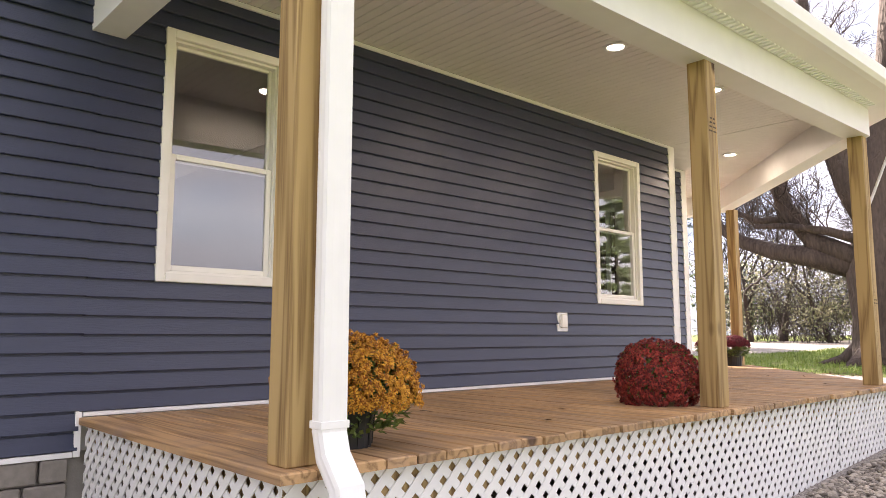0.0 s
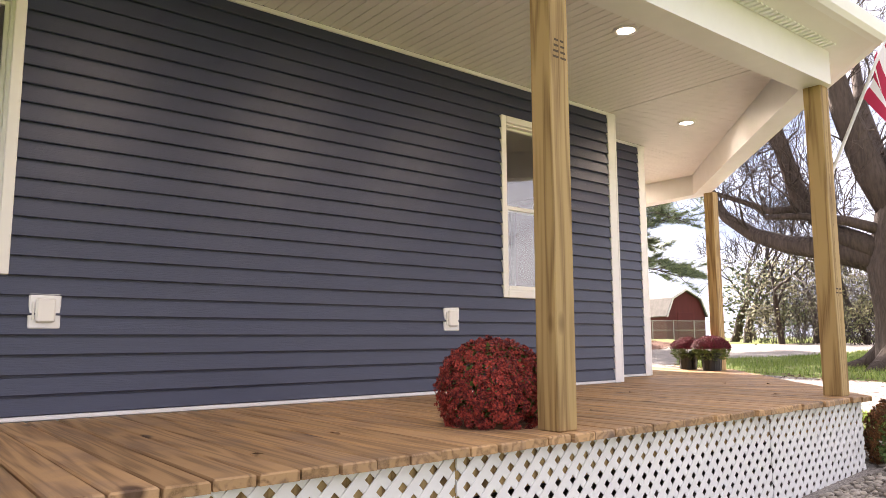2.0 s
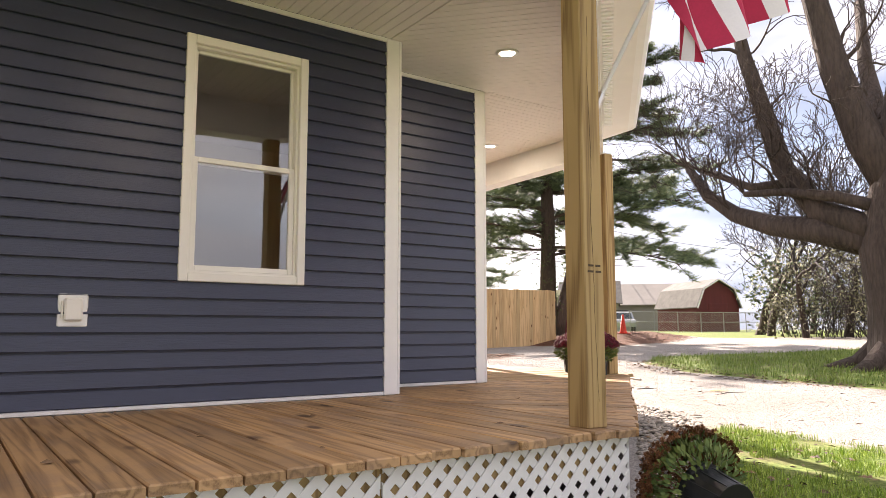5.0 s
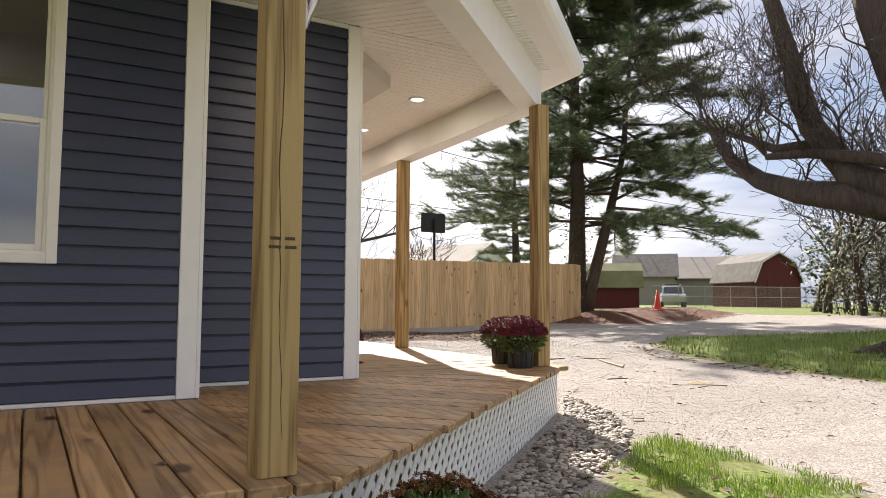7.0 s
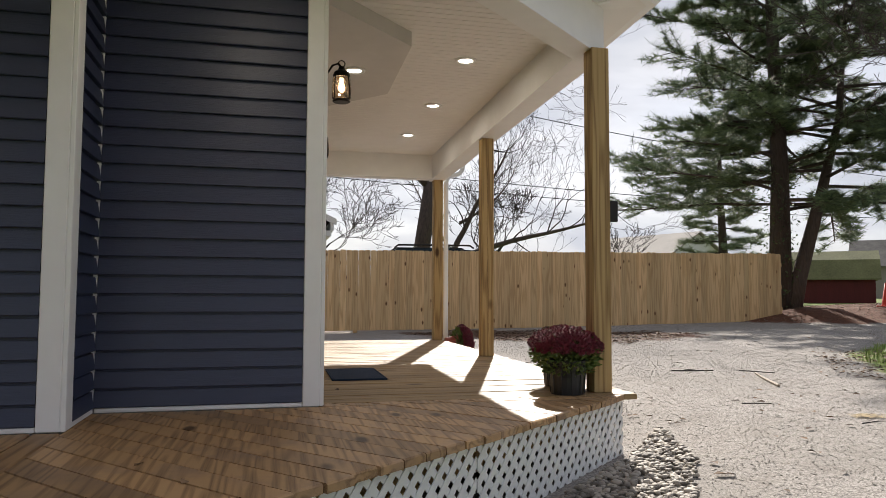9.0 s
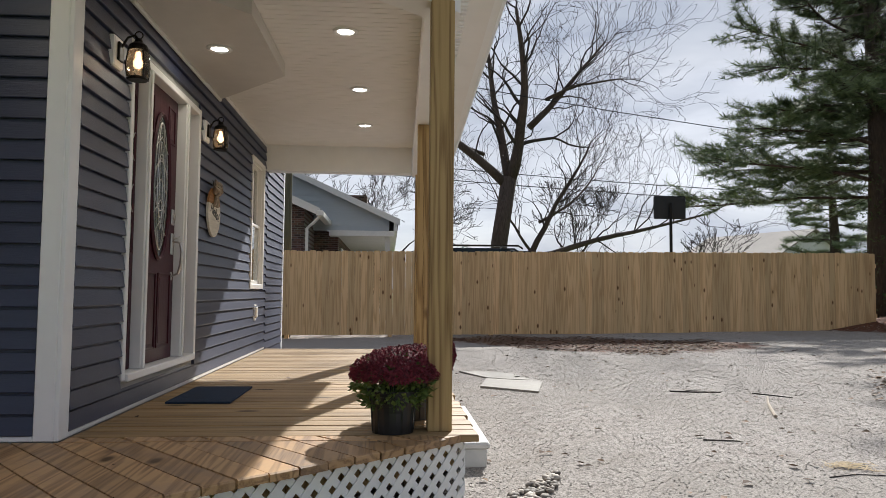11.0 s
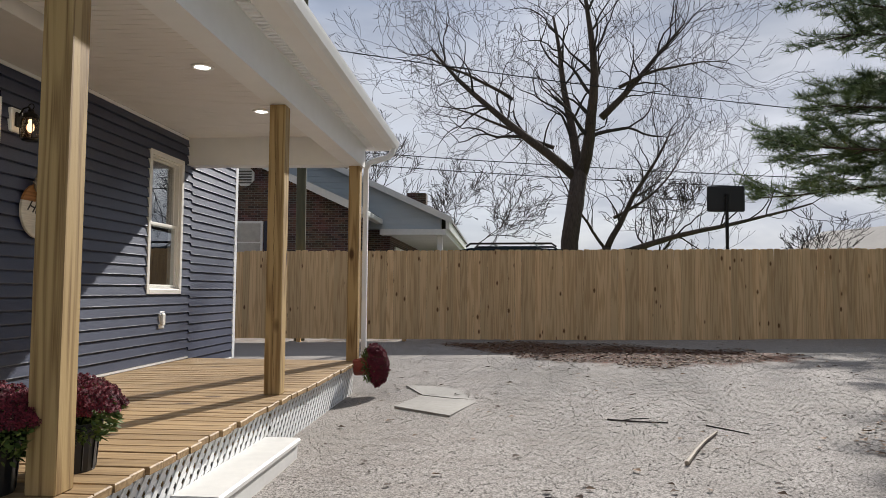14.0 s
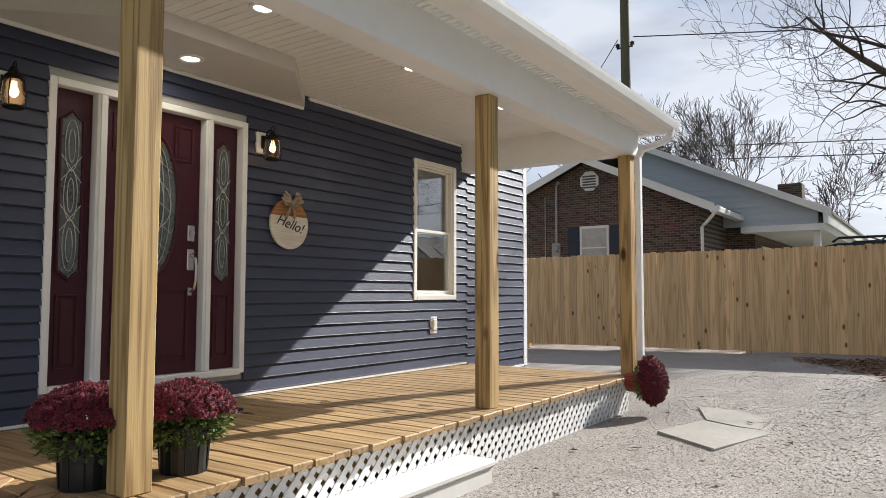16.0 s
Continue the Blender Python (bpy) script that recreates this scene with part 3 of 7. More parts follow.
bs.box((1.152, WALL_S - 0.024, 0.205), (1.186, WALL_S - 0.002, 0.446), None, 0.003)
tagged(part("baseboard", bs, TRIM), "white starter strip along the foot of the siding", "trim", kind="structure")
fz = Geo()
fz.box((1.2, WALL_S - 0.03, CEILZ - 0.032), (7.226, WALL_S - 0.002, CEILZ - 0.001), None, 0.003)
fz.box((STEP_X + 0.028, WALL_S2 - 0.03, CEILZ - 0.032), (8.445, WALL_S2 - 0.002, CEILZ - 0.001), None, 0.003)
fz.box((WALL_E + 0.023, 4.96, 2.848), (WALL_E + 0.045, 7.65, 2.874), None, 0.003)
fz.box((WALL_E + 0.002, 7.735, CEILZ - 0.032), (WALL_E + 0.03, 10.2, CEILZ - 0.001), None, 0.003)
tagged(part("trim_frieze", fz, TRIM), "white channel strip where the siding meets the soffit", "trim", kind="structure")

# moulded stone skirting under the siding
sk = tagged(part("foundation", Geo().box((WEST, WALL_S + 0.03, -0.8), (WALL_E - 0.03, NORTH - 0.03, 0.232)), CONCRETE), "concrete foundation under the house", "foundation", kind="structure")
for r in range(4):
    x = WEST + rng.uniform(0, 0.2)
    while x < 1.12:
        w = min(rng.uniform(0.22, 0.48), 1.14 - x)
        if w > 0.05:
            part("stone", Geo().box((x + 0.006, WALL_S - rng.uniform(0.008, 0.022), 0.202 - 0.125 * (r + 1) + 0.008), (x + w - 0.006, WALL_S + 0.029, 0.202 - 0.125 * r), None, 0.009), STONE, sk)
        x += w

window("window_1", FACE_S, *WIN1, "white single-hung window in the navy wall")
window("window_2", FACE_S, *WIN2, "white single-hung window near the wall step")
window("window_3", FACE_E, *WIN3, "white single-hung window beyond the front door")

# ---- porch ceiling, beams, eaves and roof ----
inner = offset(BEAM, -0.2)
n_c = Vector((BEAM[2][0] - BEAM[1][0], BEAM[2][1] - BEAM[1][1])).normalized()


def soffit(geo, poly, along, pitch=0.0815, groove=0.007):
    """Beaded soffit: flat strips with a groove between, over a convex polygon."""
    ax = Vector(along).normalized()
    sx = Vector((-ax.y, ax.x))
    ds = [p[0] * sx.x + p[1] * sx.y for p in poly]
    d = math.floor(min(ds) / pitch) * pitch
    while d < max(ds):
        for lo, hi, z in ((d, d + pitch - groove, CEILZ), (d + pitch - groove, d + pitch, CEILZ + 0.006)):
            q = cut(cut(poly, (sx.x * lo, sx.y * lo), sx), (sx.x * hi, sx.y * hi), -sx)
            if len(q) > 2:
                geo.prism(q, z, CEILZ + 0.03)
        d += pitch


cg = Geo()
soffit(cg, [(1.3, inner[0][1]), (7.27, inner[0][1]), (7.27, WALL_S - 0.001), (1.3, WALL_S - 0.001)], (0, 1))
joint_x = inner[1][0] + (inner[2][0] - inner[1][0]) * (4.672 - inner[1][1]) / (inner[2][1] - inner[1][1])
soffit(cg, [(7.275, inner[0][1]), inner[1], (joint_x, 4.672), (7.275, 4.672)], (n_c.y, -n_c.x))
soffit(cg, [(WALL_E + 0.001, 4.677), (joint_x, 4.677), inner[2], (inner[3][0] + 0.005, 10.22), (WALL_E + 0.001, 10.22)], (1, 0))
tagged(part("ceiling", cg, CEIL), "white beaded vinyl porch ceiling", "ceiling", kind="structure")
seam = Geo().box((7.262, 2.28, CEILZ - 0.004), (7.283, WALL_S - 0.03, CEILZ - 0.0005)).box((WALL_E + 0.03, 4.664, CEILZ - 0.004), (joint_x - 0.01, 4.685, CEILZ - 0.0005))
tagged(part("trim_ceiling_joint", seam, CEIL), "flat white strip over a ceiling joint", "trim", kind="structure")

for i, nm in enumerate(("front", "corner", "side")):
    za, zb = BEAM_Z[i], BEAM_Z[i + 1]
    g = Geo().slab([BEAM[i], BEAM[i + 1], inner[i + 1], inner[i]], [za, zb, zb, za], [max(CEILZ, EAVE_Z[k]) + 0.035 for k in (i, i + 1, i + 1, i)])
    tagged(part("beam_" + nm, g, TRIM), "white-wrapped porch beam on timber posts", "beam", kind="structure")
tagged(part("beam_west", Geo().box((1.12, 2.295, 2.535), (1.30, WALL_S - 0.002, CEILZ + 0.035)), TRIM), "white-wrapped beam at the porch end", "beam", kind="structure")
tagged(part("beam_north", Geo().box((WALL_E + 0.002, 10.22, 2.66), (10.395, 10.42, CEILZ + 0.035)), TRIM), "white-wrapped beam at the porch end", "beam", kind="structure")

lip = [(0.85, 2.09), BEAM[1], BEAM[2], (10.61, 10.66)]
eave = offset(lip, OVER)
eg = Geo()
for i in range(3):
    zq = [EAVE_Z[i], EAVE_Z[i + 1], EAVE_Z[i + 1], EAVE_Z[i]]
    eg.slab([eave[i], eave[i + 1], lip[i + 1], lip[i]], zq, [z + 0.024 for z in zq])
eg.box((0.85, 2.091, EAVE_Z[0]), (1.119, WALL_S - 0.016, EAVE_Z[0] + 0.024))
eg.box((WALL_E + 0.02, 10.461, EAVE_Z[3]), (10.604, 10.66, EAVE_Z[3] + 0.024))
eaves = tagged(part("soffit_eave", eg, CEIL), "white vinyl soffit under the eaves", "soffit", kind="structure")
# vent slots beside the beam
for i in range(3):
    a, b = Vector(lip[i]), Vector(lip[i + 1])
    d = (b - a)
    ln = d.length
    d.normalize()
    nrm = Vector((d.y, -d.x))
    g = Geo()
    s = 0.25
    while s < ln - 0.1:
        p = a + d * s
        q = [p + nrm * 0.02, p + d * 0.03 + nrm * 0.02, p + d * 0.03 + nrm * 0.10, p + nrm * 0.10]
        ze = EAVE_Z[i] + (EAVE_Z[i + 1] - EAVE_Z[i]) * s / ln
        g.prism([tuple(v) for v in q][::-1], ze - 0.012, ze + 0.004)
        s += 0.062
    part("vent_strip", g, TRIM, eaves)
# gutter with rounded lip
gp = [(0.0, 0.03), (0.0, -0.055), (0.055, -0.055), (0.085, -0.03), (0.10, 0.02), (0.105, 0.045), (0.094, 0.048), (0.088, 0.02), (0.07, -0.02), (0.05, -0.045), (0.01, -0.045), (0.01, 0.03)]
gg = Geo()
rails = [offset(lip, OVER + o) for o, _ in gp]
n = len(gp)
for i in range(3):
    vs = [(*rails[k][i], EAVE_Z[i] + 0.055 + gp[k][1]) for k in range(n)] + [(*rails[k][i + 1], EAVE_Z[i + 1] + 0.055 + gp[k][1]) for k in range(n)]
    gg.add(vs, [(k, (k + 1) % n, n + (k + 1) % n, n + k) for k in range(n)] + [tuple(range(n - 1, -1, -1)), tuple(range(n, 2 * n))])
tagged(part("gutter", gg, TRIM), "white aluminium gutter along the porch eave", "gutter", kind="structure")
# roof planes
rg = Geo()
ridge = [(0.85, WALL_S), (STEP_X, WALL_S), (WALL_E, WALL_S2), (WALL_E, 10.62)]
for i in range(3):
    e0, e1 = eave[i], eave[i + 1]
    vs = [(*e0, EAVE_Z[i] + 0.10), (*e1, EAVE_Z[i + 1] + 0.10), (*ridge[i + 1], TOPZ - 0.02), (*ridge[i], TOPZ - 0.02)]
    vs += [(x, y, z - 0.05) for x, y, z in vs]
    rg.add(vs, [(0, 1, 2, 3), (7, 6, 5, 4), (0, 4, 5, 1), (1, 5, 6, 2), (2, 6, 7, 3), (3, 7, 4, 0)])
tagged(part("roof_porch", rg, SHINGLE), "dark shingle roof over the porch", "roof", kind="structure")
mr = Geo()
for y0, y1 in ((WALL_S - 0.25, 8.0), (NORTH + 0.35, 8.0)):
    vs = [(WEST - 0.3, y0, TOPZ), (WALL_E + 0.25, y0, TOPZ), (WALL_E + 0.25, y1, 5.2), (WEST - 0.3, y1, 5.2)]
    vs += [(x, y, z + 0.12) for x, y, z in vs]
    mr.add(vs, [(3, 2, 1, 0), (4, 5, 6, 7), (0, 1, 5, 4), (1, 2, 6, 5), (2, 3, 7, 6), (3, 0, 4, 7)])
tagged(part("roof_house", mr, SHINGLE), "dark shingle roof of the house", "roof", kind="structure")
gab = Geo()
for x0, x1 in ((WALL_E - THICK, WALL_E), (WEST, WEST + THICK)):
    gab.add([(x, y, z) for x in (x0, x1) for y, z in ((WALL_S, TOPZ + 0.002), (NORTH, TOPZ + 0.002), (8.0, 5.12))], [(0, 1, 2), (5, 4, 3), (0, 3, 4, 1), (1, 4, 5, 2), (2, 5, 3, 0)])
tagged(part("gable_wall", gab, SIDING), "navy siding on the house gable", "wall", kind="structure")
# dropped soffit box over the door; shade is painted into its greyer soffit colour
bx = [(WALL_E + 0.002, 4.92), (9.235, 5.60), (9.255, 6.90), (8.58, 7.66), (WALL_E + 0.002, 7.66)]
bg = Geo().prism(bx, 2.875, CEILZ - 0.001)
tagged(part("ceiling_drop_box", bg, mat("shade_greyed_soffit", (0.60, 0.575, 0.545), 0.4, var=0.06, scale=3)), "low boxed-in soffit above the front door", "ceiling", kind="structure")

# ---- porch posts ----
def post(x, y, top, label, turn=0):
    p = thing("porch_post", pose(x, y, DECK, 0, 0, turn), label, "post", "porch posts")
    part("shaft", Geo().box((-0.064, -0.064, 0), (0.064, 0.064, top - DECK), None, 0.005), POSTW, p)
    return p


POSTS = [(1.29, 2.18, 2.535), (4.243, 2.182, 2.60), (7.188, 2.20, 2.67), (10.395, 4.945, 2.72), (10.435, 7.70, 2.685), (10.51, 10.36, 2.66)]
CHECK = mat("dark_timber_check", (0.10, 0.062, 0.03), 0.95, var=0.3, scale=30)
STAMP = mat("faded_ink_stamp", (0.09, 0.06, 0.035), 0.9, var=0.4, scale=60)
for k, (x, y, top) in enumerate(POSTS):
    p = post(x, y, top, "square treated-pine porch post with knots and checks")
    if k in (2, 4):
        rp = random.Random(40 + k)
        z, px, left, right = 0.12, 0.012, [], []
        while z < top - DECK - 0.25:
            w = 0.0008 + 0.0012 * math.sin(3.1 * z / (top - DECK)) * rp.uniform(0.5, 1.2)
            left.append((px - w, -0.0648, z))
            right.append((px + w, -0.0648, z))
            px += rp.uniform(-0.005, 0.005)
            z += 0.06
        n = len(left)
        part("check", Geo().add(left + right, [(i, n + i, n + i + 1, i + 1) for i in range(n - 1)]), CHECK, p, "long drying crack in the timber")
    if k in (1, 2):
        zz, rows = {1: (1.72, 4), 2: (0.72, 2)}[k]
        for i in range(rows):
            part("stamp", Geo().box((-0.045 + 0.004 * i, -0.0654, zz + 0.028 * i), (-0.005, -0.0642, zz + 0.010 + 0.028 * i)), STAMP, p, "faded ink grade stamp")
            part("stamp", Geo().box((0.008, -0.0654, zz + 0.028 * i), (0.046 - 0.005 * i, -0.0642, zz + 0.010 + 0.028 * i)), STAMP, p)

# ---- deck ----
deck = thing("deck", (0, 0, 0), "weathered treated-pine porch deck boards with gaps", "deck", kind="structure")
BW, GAP, BT = 0.135, 0.009, 0.036
jg = Geo()
jg.prism([(1.23, 2.12), (7.3, 2.12), (7.3, 4.16), (1.23, 4.16)], DECK - 0.20, DECK - BT - 0.003)
jg.prism([(7.302, 2.14), (10.48, 4.92), (10.48, 10.27), (8.56, 10.27), (8.56, 4.68), (7.345, 4.68), (7.345, 4.16), (7.302, 4.16)], DECK - 0.20, DECK - BT - 0.003)
part("joist_frame", jg, POSTW, deck)


def board(poly, material, name="plank"):
    dz = rng.uniform(-0.0015, 0.0015)
    c = 0.006
    ctr = (sum(p[0] for p in poly) / len(poly), sum(p[1] for p in poly) / len(poly))

    def shrink(d):
        out = []
        for x, y in poly:
            v = Vector((ctr[0] - x, ctr[1] - y))
            out.append((x + d * (1 if v.x > 0 else -1), y + d * (1 if v.y > 0 else -1)))
        return out
    k = len(poly)
    top = shrink(c)
    vs = [(*p, DECK - BT + dz) for p in poly] + [(*p, DECK - c + dz) for p in poly] + [(*p, DECK + dz) for p in top]
    fs = [tuple(range(k - 1, -1, -1)), tuple(range(2 * k, 3 * k))]
    for r in range(2):
        fs += [(r * k + i, r * k + (i + 1) % k, r * k + k + (i + 1) % k, r * k + k + i) for i in range(k)]
    part(name, Geo().add(vs, fs), material, deck)


x = EDGE[0][0]
while x < 7.31:
    w = min(BW, 7.335 - x)
    y0 = EDGE[0][1] + rng.uniform(-0.012, 0.012)
    board([(x, y0), (x + w, y0), (x + w, WALL_S - 0.024), (x, WALL_S - 0.024)], DECK_Y)
    x += BW + GAP
# corner boards, square to the slanting edge
e0, e1 = Vector(EDGE[1]), Vector(EDGE[2])
ed = (e1 - e0).normalized()
en = Vector((-ed.y, ed.x))
DECK_C = DECK_Y
s = -2.0
while s < 4.3:
    a = e0 + ed * s
    b = e0 + ed * (s + BW)
    j = rng.uniform(-0.012, 0.012)
    q = [tuple(a + en * j), tuple(b + en * j), tuple(b + en * 4.5), tuple(a + en * 4.5)]
    for p, nr in (((7.341, 0), (1, 0)), ((0, 4.792), (0, -1)), ((10.55, 0), (-1, 0))):
        q = cut(q, p, nr)
        if len(q) < 3:
            break
    # the corner of the house
    if len(q) > 2:
        lo = cut(q, (0, WALL_S2 - 0.026), (0, -1))
        if len(lo) > 2:
            board(lo, DECK_C)
        hi = cut(cut(q, (0, WALL_S2 - 0.026), (0, 1)), (WALL_E + 0.024, 0), (1, 0))
        if len(hi) > 2:
            board(hi, DECK_C)
    s += BW + GAP
y = 4.798
while y < EDGE[3][1]:
    x1 = EDGE[2][0] + rng.uniform(-0.012, 0.012)
    board([(WALL_E + 0.024, y), (x1, y), (x1, y + BW), (WALL_E + 0.024, y + BW)], DECK_X)
    y += BW + GAP

# ---- lattice skirting ----
def lattice(a, b, zb, zt, group="lattice panels round the deck"):
    """A panel of crossed white slats between two points, its foot at zb."""
    a, b = Vector(a), Vector(b)
    d = (b - a)
    ln = d.length
    d.normalize()
    m = Matrix(((d.x, -d.y, 0, a.x), (d.y, d.x, 0, a.y), (0, 0, 1, 0), (0, 0, 0, 1)))
    t = thing("lattice_panel", m, "white vinyl diagonal lattice under the deck", "lattice", group)
    pitch, w = 0.0945, 0.036 * 1.414
    for side in (1, -1):
        y0 = 0.0 if side == 1 else 0.0055
        s = -1.2
        while s < ln + 1.2:
            base = [(s, zb), (s + w, zb), (s + w + side * (zt - zb), zt), (s + side * (zt - zb), zt)]
            q = cut(cut(base, (0.0, 0), (1, 0)), (ln, 0), (-1, 0))
            if len(q) > 2:
                k = len(q)
                vs = [(px, y0, pz) for px, pz in q] + [(px, y0 + 0.005, pz) for px, pz in q]
                fs = [tuple(range(k)), tuple(range(2 * k - 1, k - 1, -1))] + [(i + 1 if i + 1 < k else 0, i, k + i, k + (i + 1) % k) for i in range(k)]
                part("slat", Geo().add(vs, fs), LATTICE, t)
            s += pitch
    return t


LT = DECK - BT - 0.005
for x0, x1, zb in ((1.2, 3.575, -0.42), (3.585, 6.015, -0.36), (6.025, 7.36, -0.24)):
    lattice((x0, 2.105), (x1, 2.105), zb, LT)
lattice((1.205, WALL_S - 0.03), (1.205, 2.115), -0.42, LT)
c0, c1 = Vector((7.37, 2.115)), Vector((10.53, 4.875))
cm = c0 + (c1 - c0) * 0.58
lattice(c0, cm - (c1 - c0).normalized() * 0.005, -0.2, LT)
lattice(cm + (c1 - c0).normalized() * 0.005, c1, -0.06, LT)
lattice((10.53, 4.89), (10.53, 7.32), -0.02, LT)
lattice((10.53, 7.33), (10.53, 9.76), 0.03, LT)
lattice((10.53, 9.77), (10.53, 10.29), 0.05, LT)
lattice((10.52, 10.30), (8.6, 10.30), 0.03, LT)

# ---- fence ----
FY = 17.5
fence = thing("privacy_fence", (0, FY, 0), "new honey-coloured dog-eared cedar privacy fence", "fence")


def fence_foot(x):
    return 0.14 + (x - 6) * 0.0085


pick = []
for _v in range(5):
    h, w, e = 1.895 + 0.004 * _v, 0.1425, 0.022
    prof = [(0, 0), (w, 0), (w, h - e), (w - e, h), (e, h), (0, h - e)]
    vs = [(px, 0, pz) for px, pz in prof] + [(px, 0.016, pz) for px, pz in prof]
    fs = [(0, 1, 2, 3, 4, 5), (11, 10, 9, 8, 7, 6)] + [((i + 1) % 6, i, 6 + i, 6 + (i + 1) % 6) for i in range(6)]
    pick.append(Geo().add(vs, fs).mesh("picket", PICKET))
x = -1.5
while x < 21.75:
    p = part("picket", rng.choice(pick), None, fence)
    p.matrix_local = pose(x, rng.uniform(-0.003, 0.003), fence_foot(x) + rng.uniform(-0.004, 0.004), 0, rng.uniform(-0.1, 0.1), rng.uniform(-0.8, 0.8))
    x += 0.1445
for z in (0.35, 0.95, 1.55):
    for i in range(10):
        xa, xb = -1.5 + i * 2.33, -1.5 + (i + 1) * 2.33
        part("rail", Geo().add([(px, py, fence_foot(px) + z + q) for px in (xa, xb) for py, q in ((0.02, 0), (0.058, 0), (0.058, 0.088), (0.02, 0.088))], [(3, 2, 1, 0), (4, 5, 6, 7), (0, 1, 5, 4), (1, 2, 6, 5), (2, 3, 7, 6), (3, 0, 4, 7)]), PICKET, fence)
for i in range(11):
    px = -1.45 + i * 2.32
    part("fence_post", Geo().box((px - 0.045, 0.06, fence_foot(px) - 0.3), (px + 0.045, 0.15, fence_foot(px) + 1.84), None, 0.004), PICKET, fence)

# ---- front door ----
LEADGLASS = mat("frosted_leaded_glass", (0.20, 0.23, 0.23), 0.12, var=0.5, scale=22, bump=0.5, bscale=70, transmission=0.5, ior=1.6)
LEADCAME = mat("zinc_came", (0.55, 0.54, 0.52), 0.3, 0.9, var=0.1)
door = thing("door_1", FACE_E, "closed oxblood front door with oval leaded glass and sidelites", "door", kind="structure")
dy0, dy1, dz0, dz1 = DOOR
g = Geo()
CAS = 0.05
g.box((dy0, -0.03, dz0), (dy0 + CAS, 0.10, dz1), None, 0.005).box((dy1 - CAS, -0.03, dz0), (dy1, 0.10, dz1), None, 0.005).box((dy0 + CAS, -0.03, dz1 - CAS), (dy1 - CAS, 0.10, dz1), None, 0.005)
M1 = (dy0 + CAS + 0.275, dy0 + CAS + 0.275 + 0.072)
M2 = (dy1 - CAS - 0.275 - 0.072, dy1 - CAS - 0.275)
for a, b in (M1, M2):
    g.box((a, -0.022, dz0 + 0.04), (b, 0.10, dz1 - CAS), None, 0.005)
    g.box((a + 0.018, -0.034, dz0 + 0.04), (b - 0.018, -0.022, dz1 - CAS), None, 0.003)
part("door_frame", g, TRIM, door, "white door casing and mullions")
part("threshold", Geo().box((dy0 + CAS, -0.045, dz0 - 0.012), (dy1 - CAS, 0.10, dz0 + 0.038), None, 0.006), TRIM, door, "white painted sill")


def lens(geo, cx, cz, rx, rz, y, r=0.006, n=40):
    geo.tube([(cx + rx * math.cos(2 * math.pi * k / n), y, cz + rz * math.sin(2 * math.pi * k / n)) for k in range(n + 1)], r, 5)


